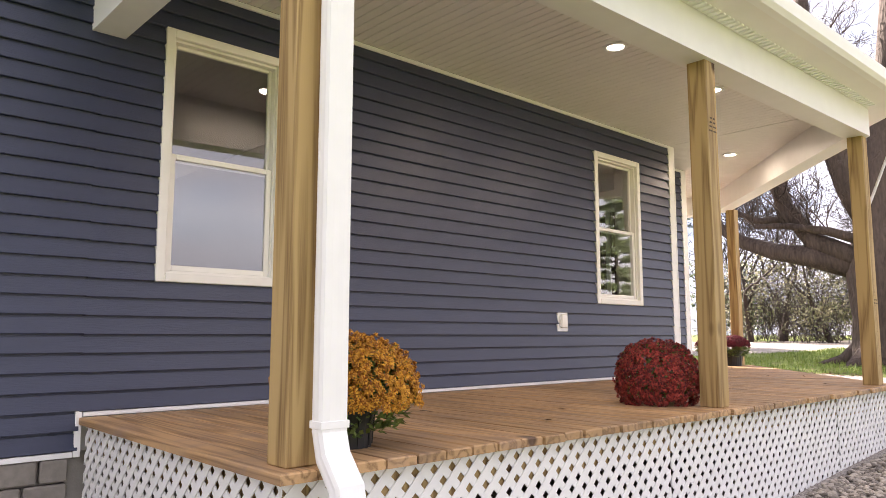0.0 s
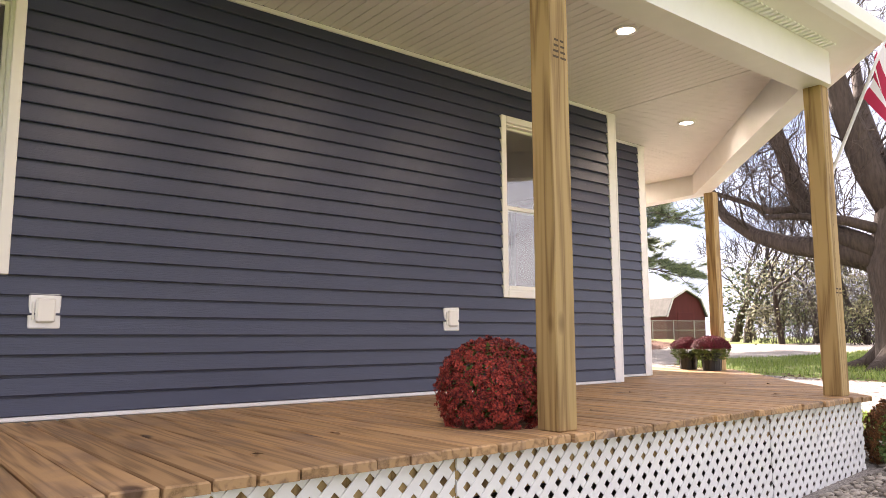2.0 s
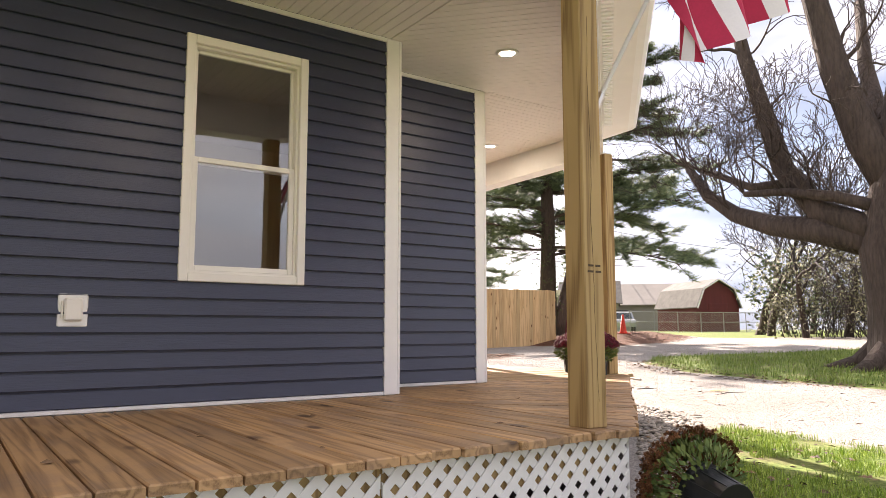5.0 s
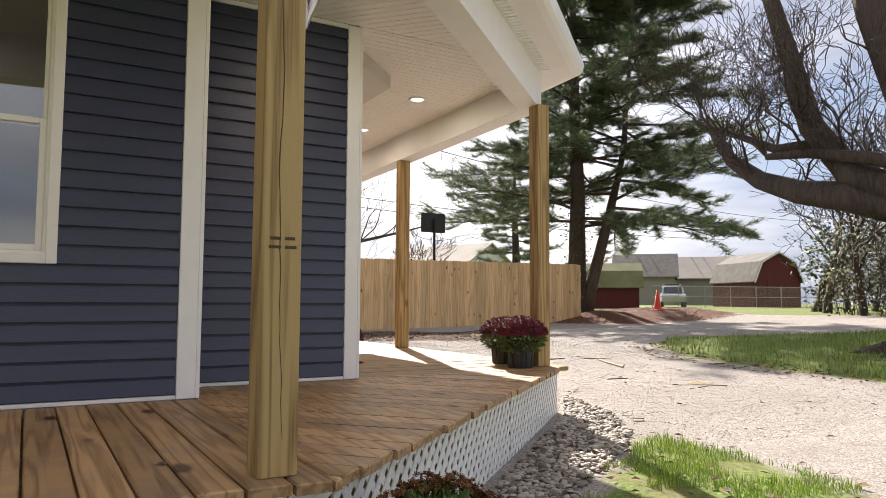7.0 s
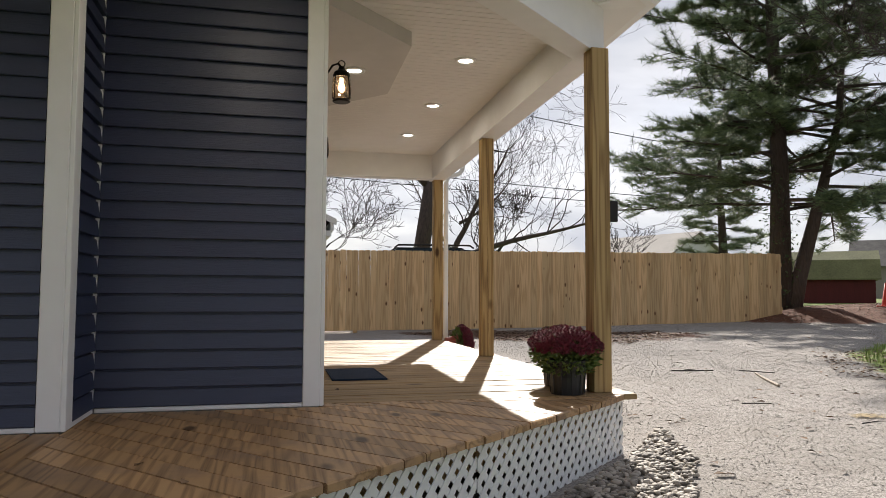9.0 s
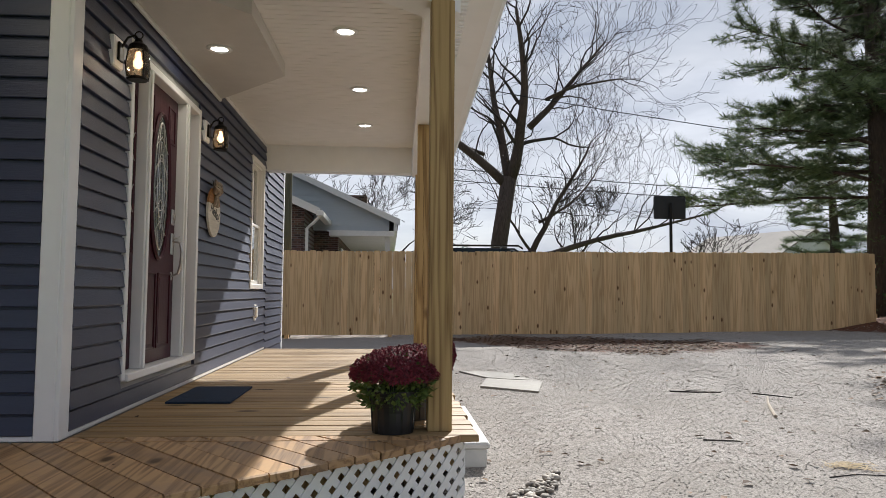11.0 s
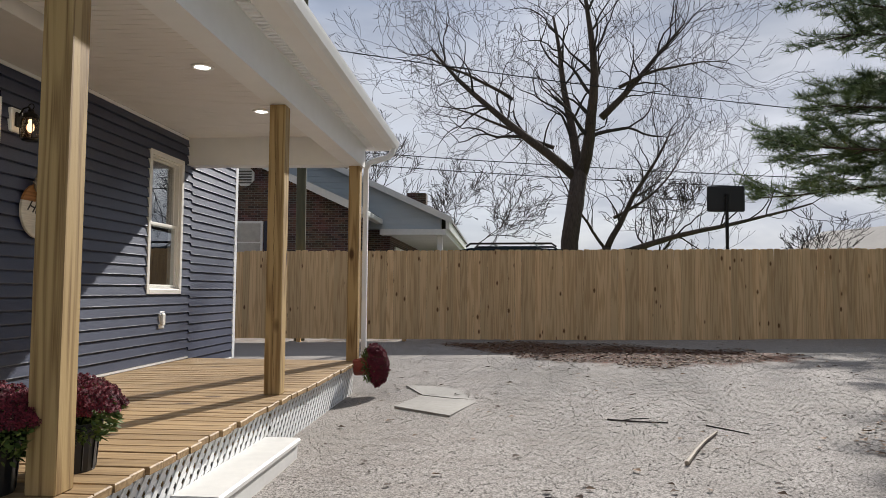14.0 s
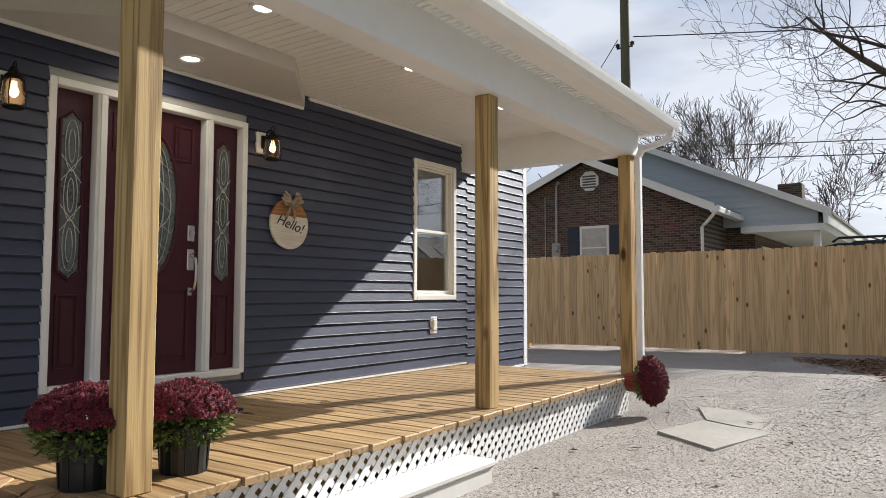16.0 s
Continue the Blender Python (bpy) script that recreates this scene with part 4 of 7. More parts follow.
def slab(name, x0, x1, glass):
    """A panelled door leaf with a pane let into it and raised mouldings."""
    y = 0.045
    leaf = part(name, Geo().box((x0, y, dz0 + 0.04), (x1, y + 0.045, dz1 - CAS), None, 0.003), DOORRED, door)
    cx, w = (x0 + x1) / 2, x1 - x0
    mo = Geo()

    def ring(px0, px1, pz0, pz1):
        for a, b in (((px0, y - 0.010, pz0), (px0 + 0.016, y, pz1)), ((px1 - 0.016, y - 0.010, pz0), (px1, y, pz1)), ((px0 + 0.016, y - 0.010, pz0), (px1 - 0.016, y, pz0 + 0.016)), ((px0 + 0.016, y - 0.010, pz1 - 0.016), (px1 - 0.016, y, pz1))):
            mo.box(a, b, None, 0.003)
        mo.box((px0 + 0.035, y - 0.006, pz0 + 0.035), (px1 - 0.035, y, pz1 - 0.035), None, 0.003)
    if glass == "oval":
        rx, rz, cz = 0.185, 0.50, dz0 + 1.27
        n = 40
        vs = [(cx + rx * math.cos(2 * math.pi * k / n), yy, cz + rz * math.sin(2 * math.pi * k / n)) for yy in (y - 0.007, y - 0.002) for k in range(n)]
        fs = [tuple(range(n)), tuple(range(2 * n - 1, n - 1, -1))] + [((k + 1) % n, k, n + k, n + (k + 1) % n) for k in range(n)]
        pane = part("oval_glass", Geo().add(vs, fs), LEADGLASS, leaf, "oval frosted leaded glass")
        lens(mo, cx, cz, rx + 0.012, rz + 0.012, y - 0.008, 0.017)
        ca = Geo()
        for sx, sz in ((0.72, 0.9), (0.42, 0.9), (0.42, 0.45), (0.75, 0.35), (0.2, 0.62)):
            lens(ca, cx, cz, rx * sx, rz * sz, y - 0.012, 0.0035)
        for k in range(5):
            zz = cz - rz * 0.6 + k * rz * 0.3
            ca.tube([(cx - rx * 0.75, y - 0.012, zz - 0.05), (cx, y - 0.012, zz + 0.05), (cx + rx * 0.75, y - 0.012, zz - 0.05)], 0.003, 5)
        part("came", ca, LEADCAME, leaf)
        ring(x0 + 0.09, cx - 0.02, dz0 + 0.13, dz0 + 0.66)
        ring(cx + 0.02, x1 - 0.09, dz0 + 0.13, dz0 + 0.66)
        ring(x0 + 0.07, cx - 0.16, dz1 - 0.40, dz1 - 0.13)
        ring(cx + 0.16, x1 - 0.07, dz1 - 0.40, dz1 - 0.13)
    else:
        gx0, gx1, gz0, gz1 = cx - 0.075, cx + 0.075, dz0 + 0.72, dz1 - 0.20
        arc = [(gx0, gz0 + 0.05), (gx0 + 0.03, gz0 + 0.035), (cx, gz0 - 0.01), (gx1 - 0.03, gz0 + 0.035), (gx1, gz0 + 0.05), (gx1, gz1 - 0.05), (gx1 - 0.03, gz1 - 0.035), (cx, gz1 + 0.01), (gx0 + 0.03, gz1 - 0.035), (gx0, gz1 - 0.05)]
        k = len(arc)
        vs = [(px, yy, pz) for yy in (y - 0.006, y - 0.002) for px, pz in arc]
        part("sidelite_glass", Geo().add(vs, [tuple(range(k)), tuple(range(2 * k - 1, k - 1, -1))] + [((i + 1) % k, i, k + i, k + (i + 1) % k) for i in range(k)]), LEADGLASS, leaf, "arched frosted leaded glass")
        mo.tube([(px, y - 0.006, pz) for px, pz in arc + arc[:1]], 0.010, 6)
        ca = Geo()
        for zz in (0.2, 0.5, 0.8):
            lens(ca, cx, gz0 + (gz1 - gz0) * zz, 0.045, 0.17, y - 0.010, 0.003, 24)
            lens(ca, cx, gz0 + (gz1 - gz0) * zz, 0.022, 0.11, y - 0.010, 0.003, 24)
        for zz in (0.36, 0.66):
            c = gz0 + (gz1 - gz0) * zz
            for s in (-1, 1):
                ca.tube([(cx - 0.07 * s, y - 0.010, c - 0.09), (cx + 0.07 * s, y - 0.010, c + 0.09)], 0.003, 5)
        part("came", ca, LEADCAME, leaf)
        ring(x0 + 0.06, x1 - 0.06, dz0 + 0.13, dz0 + 0.62)
    part("moulding", mo, DOORRED, leaf)
    return leaf


slab("sidelite", dy0 + CAS + 0.002, M1[0] - 0.002, "arch")
leaf = slab("door_leaf", M1[1] + 0.003, M2[0] - 0.003, "oval")
slab("sidelite", M2[1] + 0.002, dy1 - CAS - 0.002, "arch")
hx = M2[0] - 0.075
hg = Geo().box((hx - 0.03, 0.034, 1.62), (hx + 0.03, 0.045, 1.74), None, 0.006)
hg.lathe([(0.02, 0), (0.024, 0.006), (0.022, 0.014), (0.0, 0.015)], 16, pose(hx, 0.034, 1.68, 90))
part("deadbolt", hg, NICKEL, leaf, "brushed nickel deadbolt")
hg = Geo().box((hx - 0.03, 0.034, 1.40), (hx + 0.03, 0.045, 1.56), None, 0.006)
hg.tube([(hx, 0.035, 1.50), (hx, -0.02, 1.49), (hx, -0.035, 1.42), (hx, -0.03, 1.33), (hx, -0.01, 1.26), (hx, 0.036, 1.24)], [0.008, 0.009, 0.011, 0.011, 0.009, 0.008], 8)
hg.tube([(hx - 0.012, 0.03, 1.52), (hx, -0.015, 1.535), (hx + 0.012, 0.03, 1.52)], 0.006, 6)
hg.box((hx - 0.018, 0.036, 1.21), (hx + 0.018, 0.045, 1.27), None, 0.004)
part("door_handle", hg, NICKEL, leaf, "brushed nickel pull handle", smooth=False)

# ---- wall lanterns ----
AMBER = mat("warm_seeded_glass", (0.80, 0.62, 0.42), 0.05, var=0.05, scale=40, bump=0.3, bscale=60, transmission=1.0, ior=1.35)
BULB = mat("glowing_bulb", (1.0, 0.66, 0.36), 0.4, var=0.0, emission=2.4)
for y in (5.20, 7.20):
    m = FACE_E @ pose(y, 0, 2.44)
    s = thing("wall_lantern", m, "black jar lantern with a lit bulb on the siding", "wall lamp", "lanterns beside the door")
    part("mounting_block", Geo().box((-0.065, -0.045, -0.06), (0.065, -0.004, 0.12), None, 0.008), TRIM, s, "white vinyl mounting block")
    a = Geo().box((-0.035, -0.06, -0.02), (0.035, -0.045, 0.09), None, 0.006)
    a.tube([(0, -0.055, 0.06), (0, -0.09, 0.12), (0, -0.13, 0.135), (0, -0.15, 0.11)], 0.007, 8)
    a.tube([(0, -0.15 + 0.022 * math.cos(k), 0.135 + 0.022 * math.sin(k)) for k in [i * 0.5 for i in range(13)]], 0.004, 6)
    part("bracket", a, BLACKMETAL, s)
    j = Geo().lathe([(0.045, -0.115), (0.062, -0.10), (0.066, -0.04), (0.060, 0.03), (0.045, 0.05)], 18, pose(0, -0.15, 0))
    gl = part("glass_jar", j, AMBER, s, smooth=True)
    gl.visible_shadow = False
    c = Geo().lathe([(0.050, 0.045), (0.058, 0.052), (0.050, 0.075), (0.024, 0.095), (0.018, 0.115)], 18, pose(0, -0.15, 0))
    c.lathe([(0.052, -0.125), (0.060, -0.118), (0.052, -0.108)], 18, pose(0, -0.15, 0))
    for k in range(4):
        b = k * math.pi / 2 + 0.78
        c.tube([(0.064 * math.cos(b), -0.15 + 0.064 * math.sin(b), -0.115), (0.071 * math.cos(b), -0.15 + 0.071 * math.sin(b), -0.04), (0.056 * math.cos(b), -0.15 + 0.056 * math.sin(b), 0.05)], 0.0035, 5)
    part("cage", c, BLACKMETAL, s)
    part("bulb", Geo().lathe([(0.006, -0.06), (0.017, -0.045), (0.019, -0.025), (0.012, 0.0), (0.009, 0.03)], 12, pose(0, -0.15, 0)), BULB, s, "lit warm bulb", smooth=True)

# ---- recessed porch lights ----
LED = mat("lit_led_lens", (1.0, 0.93, 0.80), 0.5, var=0.0, emission=9.0)
LAMPS = [(2.95, 2.90, CEILZ), (4.392, 2.92, CEILZ), (5.83, 2.885, CEILZ), (8.13, 3.855, CEILZ), (9.79, 6.13, CEILZ), (9.832, 7.59, CEILZ), (9.832, 9.01, CEILZ), (8.885, 6.265, 2.875)]
for x, y, z in LAMPS:
    t = thing("recessed_light", (x, y, z), "lit round recessed light in the porch ceiling", "ceiling light", "recessed porch lights")
    part("trim_ring", Geo().lathe([(0.058, -0.004), (0.066, -0.013), (0.088, -0.010), (0.092, -0.001)], 28), TRIM, t, smooth=True)
    part("lens", Geo().lathe([(0.0, -0.007), (0.059, -0.006)], 24), LED, t)
    l = bpy.data.lights.new("porch_lamp", "AREA")
    l.shape, l.size, l.energy, l.color = "DISK", 0.11, 1.3, (1.0, 0.86, 0.66)
    lo = new("porch_lamp", l)
    lo.matrix_world = Matrix.Translation((x, y, z - 0.02))

# ---- outlet covers ----
def outlet(m, size, label):
    o = thing("outlet_cover", m, label, "outlet cover", "outdoor outlet covers")
    w, h = size
    part("base_plate", Geo().box((-w / 2, -0.026, -h / 2), (w / 2, -0.003, h / 2), None, 0.006), TRIM, o)
    part("flap", Geo().box((-w * 0.30, -0.05, -h * 0.33), (w * 0.32, -0.026, h * 0.36), None, 0.010), FRAME, o)
    part("hinge", Geo().tube([(-w * 0.36, -0.033, -h * 0.25), (-w * 0.36, -0.033, h * 0.25)], 0.006, 8), FRAME, o)


outlet(FACE_S @ pose(2.515, 0, 0.97), (0.15, 0.185), "white weatherproof outlet cover on navy siding")
outlet(FACE_S @ pose(5.265, 0, 0.97), (0.15, 0.185), "white weatherproof outlet cover on navy siding")
outlet(FACE_E @ pose(9.66, 0, 0.885), (0.12, 0.19), "white weatherproof outlet cover below the window")

# ---- hello sign ----
SIGNWOOD = wood("stained_sign_wood", (0.20, 0.085, 0.03), (0.36, 0.17, 0.06), "X", 0.6, obj=0.0, knots=False)
SIGNWHITE = mat("whitewashed_sign", (0.62, 0.58, 0.50), 0.7, var=0.25, scale=14, stretch=(0.3, 1, 3))
PLAID = mat("brown_plaid_ribbon", (0.16, 0.10, 0.06), 0.8, var=0.3, scale=40, tint=(0.48, 0.42, 0.33))
INK = mat("black_paint", (0.012, 0.011, 0.010), 0.6, var=0.1)
sign = thing("door_sign", FACE_E @ pose(7.50, 0, 1.82), "round wooden hello sign with a plaid ribbon bow", "sign")
R = 0.215


def segment(a0, a1, y0, y1, n=30):
    pts = [(R * math.cos(a0 + (a1 - a0) * k / n), R * math.sin(a0 + (a1 - a0) * k / n)) for k in range(n + 1)]
    k = len(pts)
    vs = [(px, yy, pz) for yy in (y0, y1) for px, pz in pts]
    return Geo().add(vs, [tuple(range(k - 1, -1, -1))[::-1], tuple(range(2 * k - 1, k - 1, -1))] + [((i + 1) % k, i, k + i, k + (i + 1) % k) for i in range(k)])


ang = math.asin(0.32)
part("upper_board", segment(ang, math.pi - ang, -0.045, -0.026), SIGNWOOD, sign, "brown stained wood")
part("lower_board", segment(math.pi - ang, 2 * math.pi + ang, -0.045, -0.026), SIGNWHITE, sign, "whitewashed wood")
tc = bpy.data.curves.new("lettering", "FONT")
tc.body = "Hello!"
tc.size, tc.align_x, tc.align_y, tc.shear, tc.extrude = 0.125, "CENTER", "CENTER", 0.35, 0.001
to = new("lettering", tc)
to.data.materials.append(INK)
to.parent = sign
to.matrix_local = pose(0.0, -0.0475, 0.0, 90, 14, 0)
bow = part("bow", Geo().lathe([(0.0, -0.02), (0.022, -0.012), (0.022, 0.012), (0.0, 0.02)], 10, pose(0, -0.068, 0.17)), PLAID, sign, "brown and cream plaid bow")
for s in (-1, 1):
    for k in range(3):
        part("ribbon_loop", Geo().tube([(0, -0.055, 0.17), (s * 0.05, -0.085, 0.19 + 0.02 * k), (s * (0.105 - 0.02 * k), -0.075, 0.205 + 0.03 * k), (s * 0.06, -0.06, 0.165 + 0.02 * k), (0, -0.055, 0.165)], [0.010, 0.020, 0.026, 0.020, 0.010], 6), PLAID, bow)
    part("ribbon_tail", Geo().tube([(0, -0.06, 0.165), (s * 0.035, -0.062, 0.10), (s * 0.05, -0.056, 0.05)], [0.012, 0.016, 0.013], 6), PLAID, bow)
part("hook", Geo().tube([(0, -0.03, 0.21), (0, -0.03, 0.27), (0, -0.022, 0.285), (0, -0.016, 0.27)], 0.004, 6), BLACKMETAL, sign)

# ---- door mat, step and slabs ----
MATBLUE = mat("navy_doormat", (0.012, 0.028, 0.062), 0.95, var=0.3, scale=60, bump=0.5, bscale=200)
mt = thing("doormat", (8.91, 6.22, DECK + 0.001), "dark blue ribbed doormat before the front door", "doormat")
part("mat_surface", Geo().box((-0.19, -0.36, 0.002), (0.19, 0.36, 0.012), None, 0.003), MATBLUE, mt)
bd = Geo()
for a, b in (((-0.205, -0.378, 0), (-0.19, 0.378, 0.014)), ((0.19, -0.378, 0), (0.205, 0.378, 0.014)), ((-0.19, -0.378, 0), (0.19, -0.362, 0.014)), ((-0.19, 0.362, 0), (0.19, 0.378, 0.014))):
    bd.box(a, b, None, 0.003)
part("border", bd, MATBLUE, mt)
st = thing("porch_step", (10.61, 6.49, 0), "low white-painted step against the porch edge", "step")
part("tread", Geo().box((-0.165, -0.75, 0.13), (0.175, 0.75, 0.175), None, 0.012), STEPWHITE, st)
part("riser", Geo().box((-0.15, -0.735, -0.12), (0.155, 0.735, 0.129), None, 0.006), STEPWHITE, st)
for pts, label in ((((11.165, 9.23), (11.74, 8.78), (11.98, 9.70), (11.66, 9.80), (11.34, 9.98)), "broken flat concrete slab lying on the gravel"), (((11.36, 10.02), (11.68, 9.84), (12.0, 9.75), (11.92, 10.28), (11.55, 10.68), (11.08, 10.78)), "broken flat concrete slab with a cracked edge")):
    zc = rise(11.5, 9.6)
    sl = thing("concrete_slab", (11.5, 9.6, zc), label, "paving slab", "loose concrete slabs")
    part("slab", Geo().prism([(px - 11.5, py - 9.6) for px, py in pts], -0.03, 0.014), CONCRETE, sl)

# ---- downspouts ----
def spout(name, pts, label, w=0.085, d=0.06):
    s = thing(name, pts[0], label, "downspout")
    b = Vector(pts[0])
    g = Geo()
    rows = []
    for i, p in enumerate(pts):
        p = Vector(p)
        t = (Vector(pts[min(i + 1, len(pts) - 1)]) - Vector(pts[max(0, i - 1)])).normalized()
        out = Vector(pts[-1]) - Vector(pts[-2])
        side = Vector((1, 0, 0)) if abs(out.x) < abs(out.y) else Vector((0, 1, 0))
        oth = t.cross(side).normalized()
        row = []
        for k in range(16):
            a = 2 * math.pi * k / 16
            cx, sx = math.cos(a), math.sin(a)
            q = max(abs(cx), abs(sx)) ** 0.8
            rib = 1.0 if k % 2 else 0.96
            row.append(p - b + side * (w / 2 * cx / q * rib) + oth * (d / 2 * sx / q * rib))
        rows.append(row)
    vs = [tuple(v) for r in rows for v in r]
    fs = [(r * 16 + k, r * 16 + (k + 1) % 16, r * 16 + 16 + (k + 1) % 16, r * 16 + 16 + k) for r in range(len(rows) - 1) for k in range(16)]
    fs.append(tuple(range(15, -1, -1)))
    fs.append(tuple(range(len(vs) - 16, len(vs))))
    part("pipe", g.add(vs, fs), TRIM, s)
    runs = [(Vector(p), Vector(q)) for p, q in zip(pts, pts[1:]) if abs(p[2] - q[2]) > 1.0]
    for p, q in runs:
        c = q - b
        e = (w, d) if abs(side.x) > 0.5 else (d, w)
        part("joint_band", Geo().box((c.x - e[0] / 2 - 0.0015, c.y - e[1] / 2 - 0.0015, c.z + 0.01), (c.x + e[0] / 2 + 0.0015, c.y + e[1] / 2 + 0.0015, c.z + 0.035), None, 0.001), TRIM, s)


spout("downspout", [(1.345, 1.72, 3.03), (1.345, 1.72, 2.90), (1.345, 1.99, 2.72), (1.345, 2.045, 2.60), (1.345, 2.045, 0.53), (1.345, 2.02, 0.45), (1.345, 1.94, 0.36), (1.345, 1.90, 0.20), (1.345, 1.90, -0.2), (1.345, 1.80, -0.27)], "white ribbed aluminium downspout at the porch post", 0.108, 0.07)
spout("downspout", [(10.93, 10.55, 3.0), (10.93, 10.55, 2.92), (10.915, 10.54, 2.85), (10.86, 10.50, 2.79), (10.74, 10.44, 2.745), (10.665, 10.40, 2.71), (10.635, 10.37, 2.63), (10.635, 10.37, 0.48), (10.64, 10.37, 0.40), (10.72, 10.37, 0.33)], "white aluminium downspout with a curved elbow at the eave", 0.07, 0.06)

# ---- potted chrysanthemums ----
LEAF = mat("mum_foliage", (0.07, 0.12, 0.025), 0.7, var=0.4, scale=30, island=0.8, tint=(0.17, 0.22, 0.05))
PETALS = {
    "gold": mat("gold_petals", (0.26, 0.085, 0.005), 0.8, scale=20, island=1.0, tint=(0.72, 0.36, 0.035)),
    "red": mat("brick_red_petals", (0.075, 0.006, 0.008), 0.8, scale=20, island=0.9, tint=(0.46, 0.065, 0.045)),
    "wine": mat("wine_red_petals", (0.05, 0.003, 0.009), 0.8, scale=20, island=0.9, tint=(0.24, 0.022, 0.04)),
    "rust": mat("faded_rust_petals", (0.10, 0.032, 0.010), 0.8, scale=20, island=0.8, tint=(0.27, 0.115, 0.035)),
}


def blossom(geo, c, nrm, r, rg):
    """A small double flower: two rings of cupped petals."""
    q = Vector(nrm).to_track_quat("Z", "Y").to_matrix()
    c = Vector(c)
    vs, fs = [], []
    for ring, (rr, lift, k) in enumerate(((1.0, 0.10, 8), (0.72, 0.42, 7), (0.4, 0.7, 5))):
        t0 = rg.uniform(0, 6.28)
        for i in range(k):
            a = t0 + 2 * math.pi * i / k
            wdt = 4.4 / k
            pts = [(0.12 * rr, a, 0.05), (0.75 * rr, a - wdt / 2, lift), (rr, a, lift * 0.7), (0.75 * rr, a + wdt / 2, lift)]
            o = len(vs)
            vs += [tuple(c + q @ Vector((p * r * math.cos(b), p * r * math.sin(b), z * r))) for p, b, z in pts]
            fs.append((o, o + 1, o + 2, o + 3))
    geo.add(vs, fs)


def mum(at, colour, pot, dome, label, pot_size=(0.13, 0.24), n=420, bare=0.25, seed=1, squash=0.72, group="potted chrysanthemums", size=0.021, lifted=0.0):
    """A clipped chrysanthemum: pot, leafy dome and a coat of flowers."""
    rg = random.Random(seed)
    t = thing("chrysanthemum", at, label, "potted plant", group)
    pr, ph = pot_size
    if pot is not None:
        g = Geo().lathe([(pr * 0.80, 0.0), (pr * 0.84, ph * 0.5), (pr * 0.93, ph * 0.86), (pr * 1.0, ph * 0.87), (pr * 1.02, ph), (pr * 0.95, ph), (pr * 0.92, ph * 0.85), (0.0, ph * 0.84)], 22)
        pt = part("pot", g, pot, t, smooth=False)
        for k in range(11):
            a = 2 * math.pi * k / 11
            part("pot_rib", Geo().tube([(pr * 0.805 * math.cos(a), pr * 0.805 * math.sin(a), 0.01), (pr * 0.90 * math.cos(a), pr * 0.90 * math.sin(a), ph * 0.8)], 0.004, 4), pot, pt)
        part("soil", Geo().lathe([(pr * 0.93, ph * 0.845), (0.0, ph * 0.90)], 16), SOIL, t)
    base = ph * 0.92
    fl, lf, stem = Geo(), Geo(), Geo()
    hz = dome * squash
    for i in range(n):
        u = (i + 0.5) / n
        z = 1 - u * (1.28 - bare)
        a = i * 2.399963 + rg.uniform(-0.25, 0.25)
        rr = math.sqrt(max(0.0, 1 - z * z)) if z > 0 else 1 - 0.25 * z * z
        k = rg.uniform(0.90, 1.07) + 0.05 * noise.noise((a * 1.3, z * 3, seed))
        p = Vector((dome * rr * k * math.cos(a), dome * rr * k * math.sin(a), base + hz * 0.42 + hz * z * k + lifted))
        nr = Vector((rr * math.cos(a), rr * math.sin(a), z + 0.25)) + Vector((rg.uniform(-0.3, 0.3), rg.uniform(-0.3, 0.3), rg.uniform(-0.2, 0.3)))
        blossom(fl, p, nr.normalized(), size * rg.uniform(0.75, 1.2), rg)
    for i in range(int(n * 1.6)):
        a = rg.uniform(0, 6.283)
        z = rg.uniform(-0.75, 0.9)
        rr = math.sqrt(max(0.05, 1 - z * z)) * rg.uniform(0.60, 0.93)
        p = Vector((dome * rr * math.cos(a), dome * rr * math.sin(a), base + hz * 0.42 + hz * z * 0.92 + lifted))
        d = Vector((math.cos(a) * rr, math.sin(a) * rr, rg.uniform(-0.5, 0.7))).normalized()
        w = d.cross(Vector((rg.uniform(-1, 1), rg.uniform(-1, 1), 1))).normalized()
        ln, wd = rg.uniform(0.025, 0.05), rg.uniform(0.006, 0.012)
        lf.add([tuple(p), tuple(p + d * ln * 0.5 + w * wd), tuple(p + d * ln), tuple(p + d * ln * 0.5 - w * wd)], [(0, 1, 2, 3)])
    for i in range(46):
        a = rg.uniform(0, 6.283)
        r1 = dome * rg.uniform(0.35, 0.9)
        stem.tube([(pr * 0.3 * math.cos(a), pr * 0.3 * math.sin(a), base * 0.9), (r1 * 0.7 * math.cos(a), r1 * 0.7 * math.sin(a), base + hz * 0.25), (r1 * math.cos(a), r1 * math.sin(a), base + hz * rg.uniform(0.3, 0.9) + lifted)], [0.004, 0.003, 0.002], 4)
    part("stem", stem, LEAF, t)
    tagged(part("foliage", lf, LEAF, t), kind="stuff")
    tagged(part("bloom", fl, PETALS[colour], t), kind="stuff")
    return t


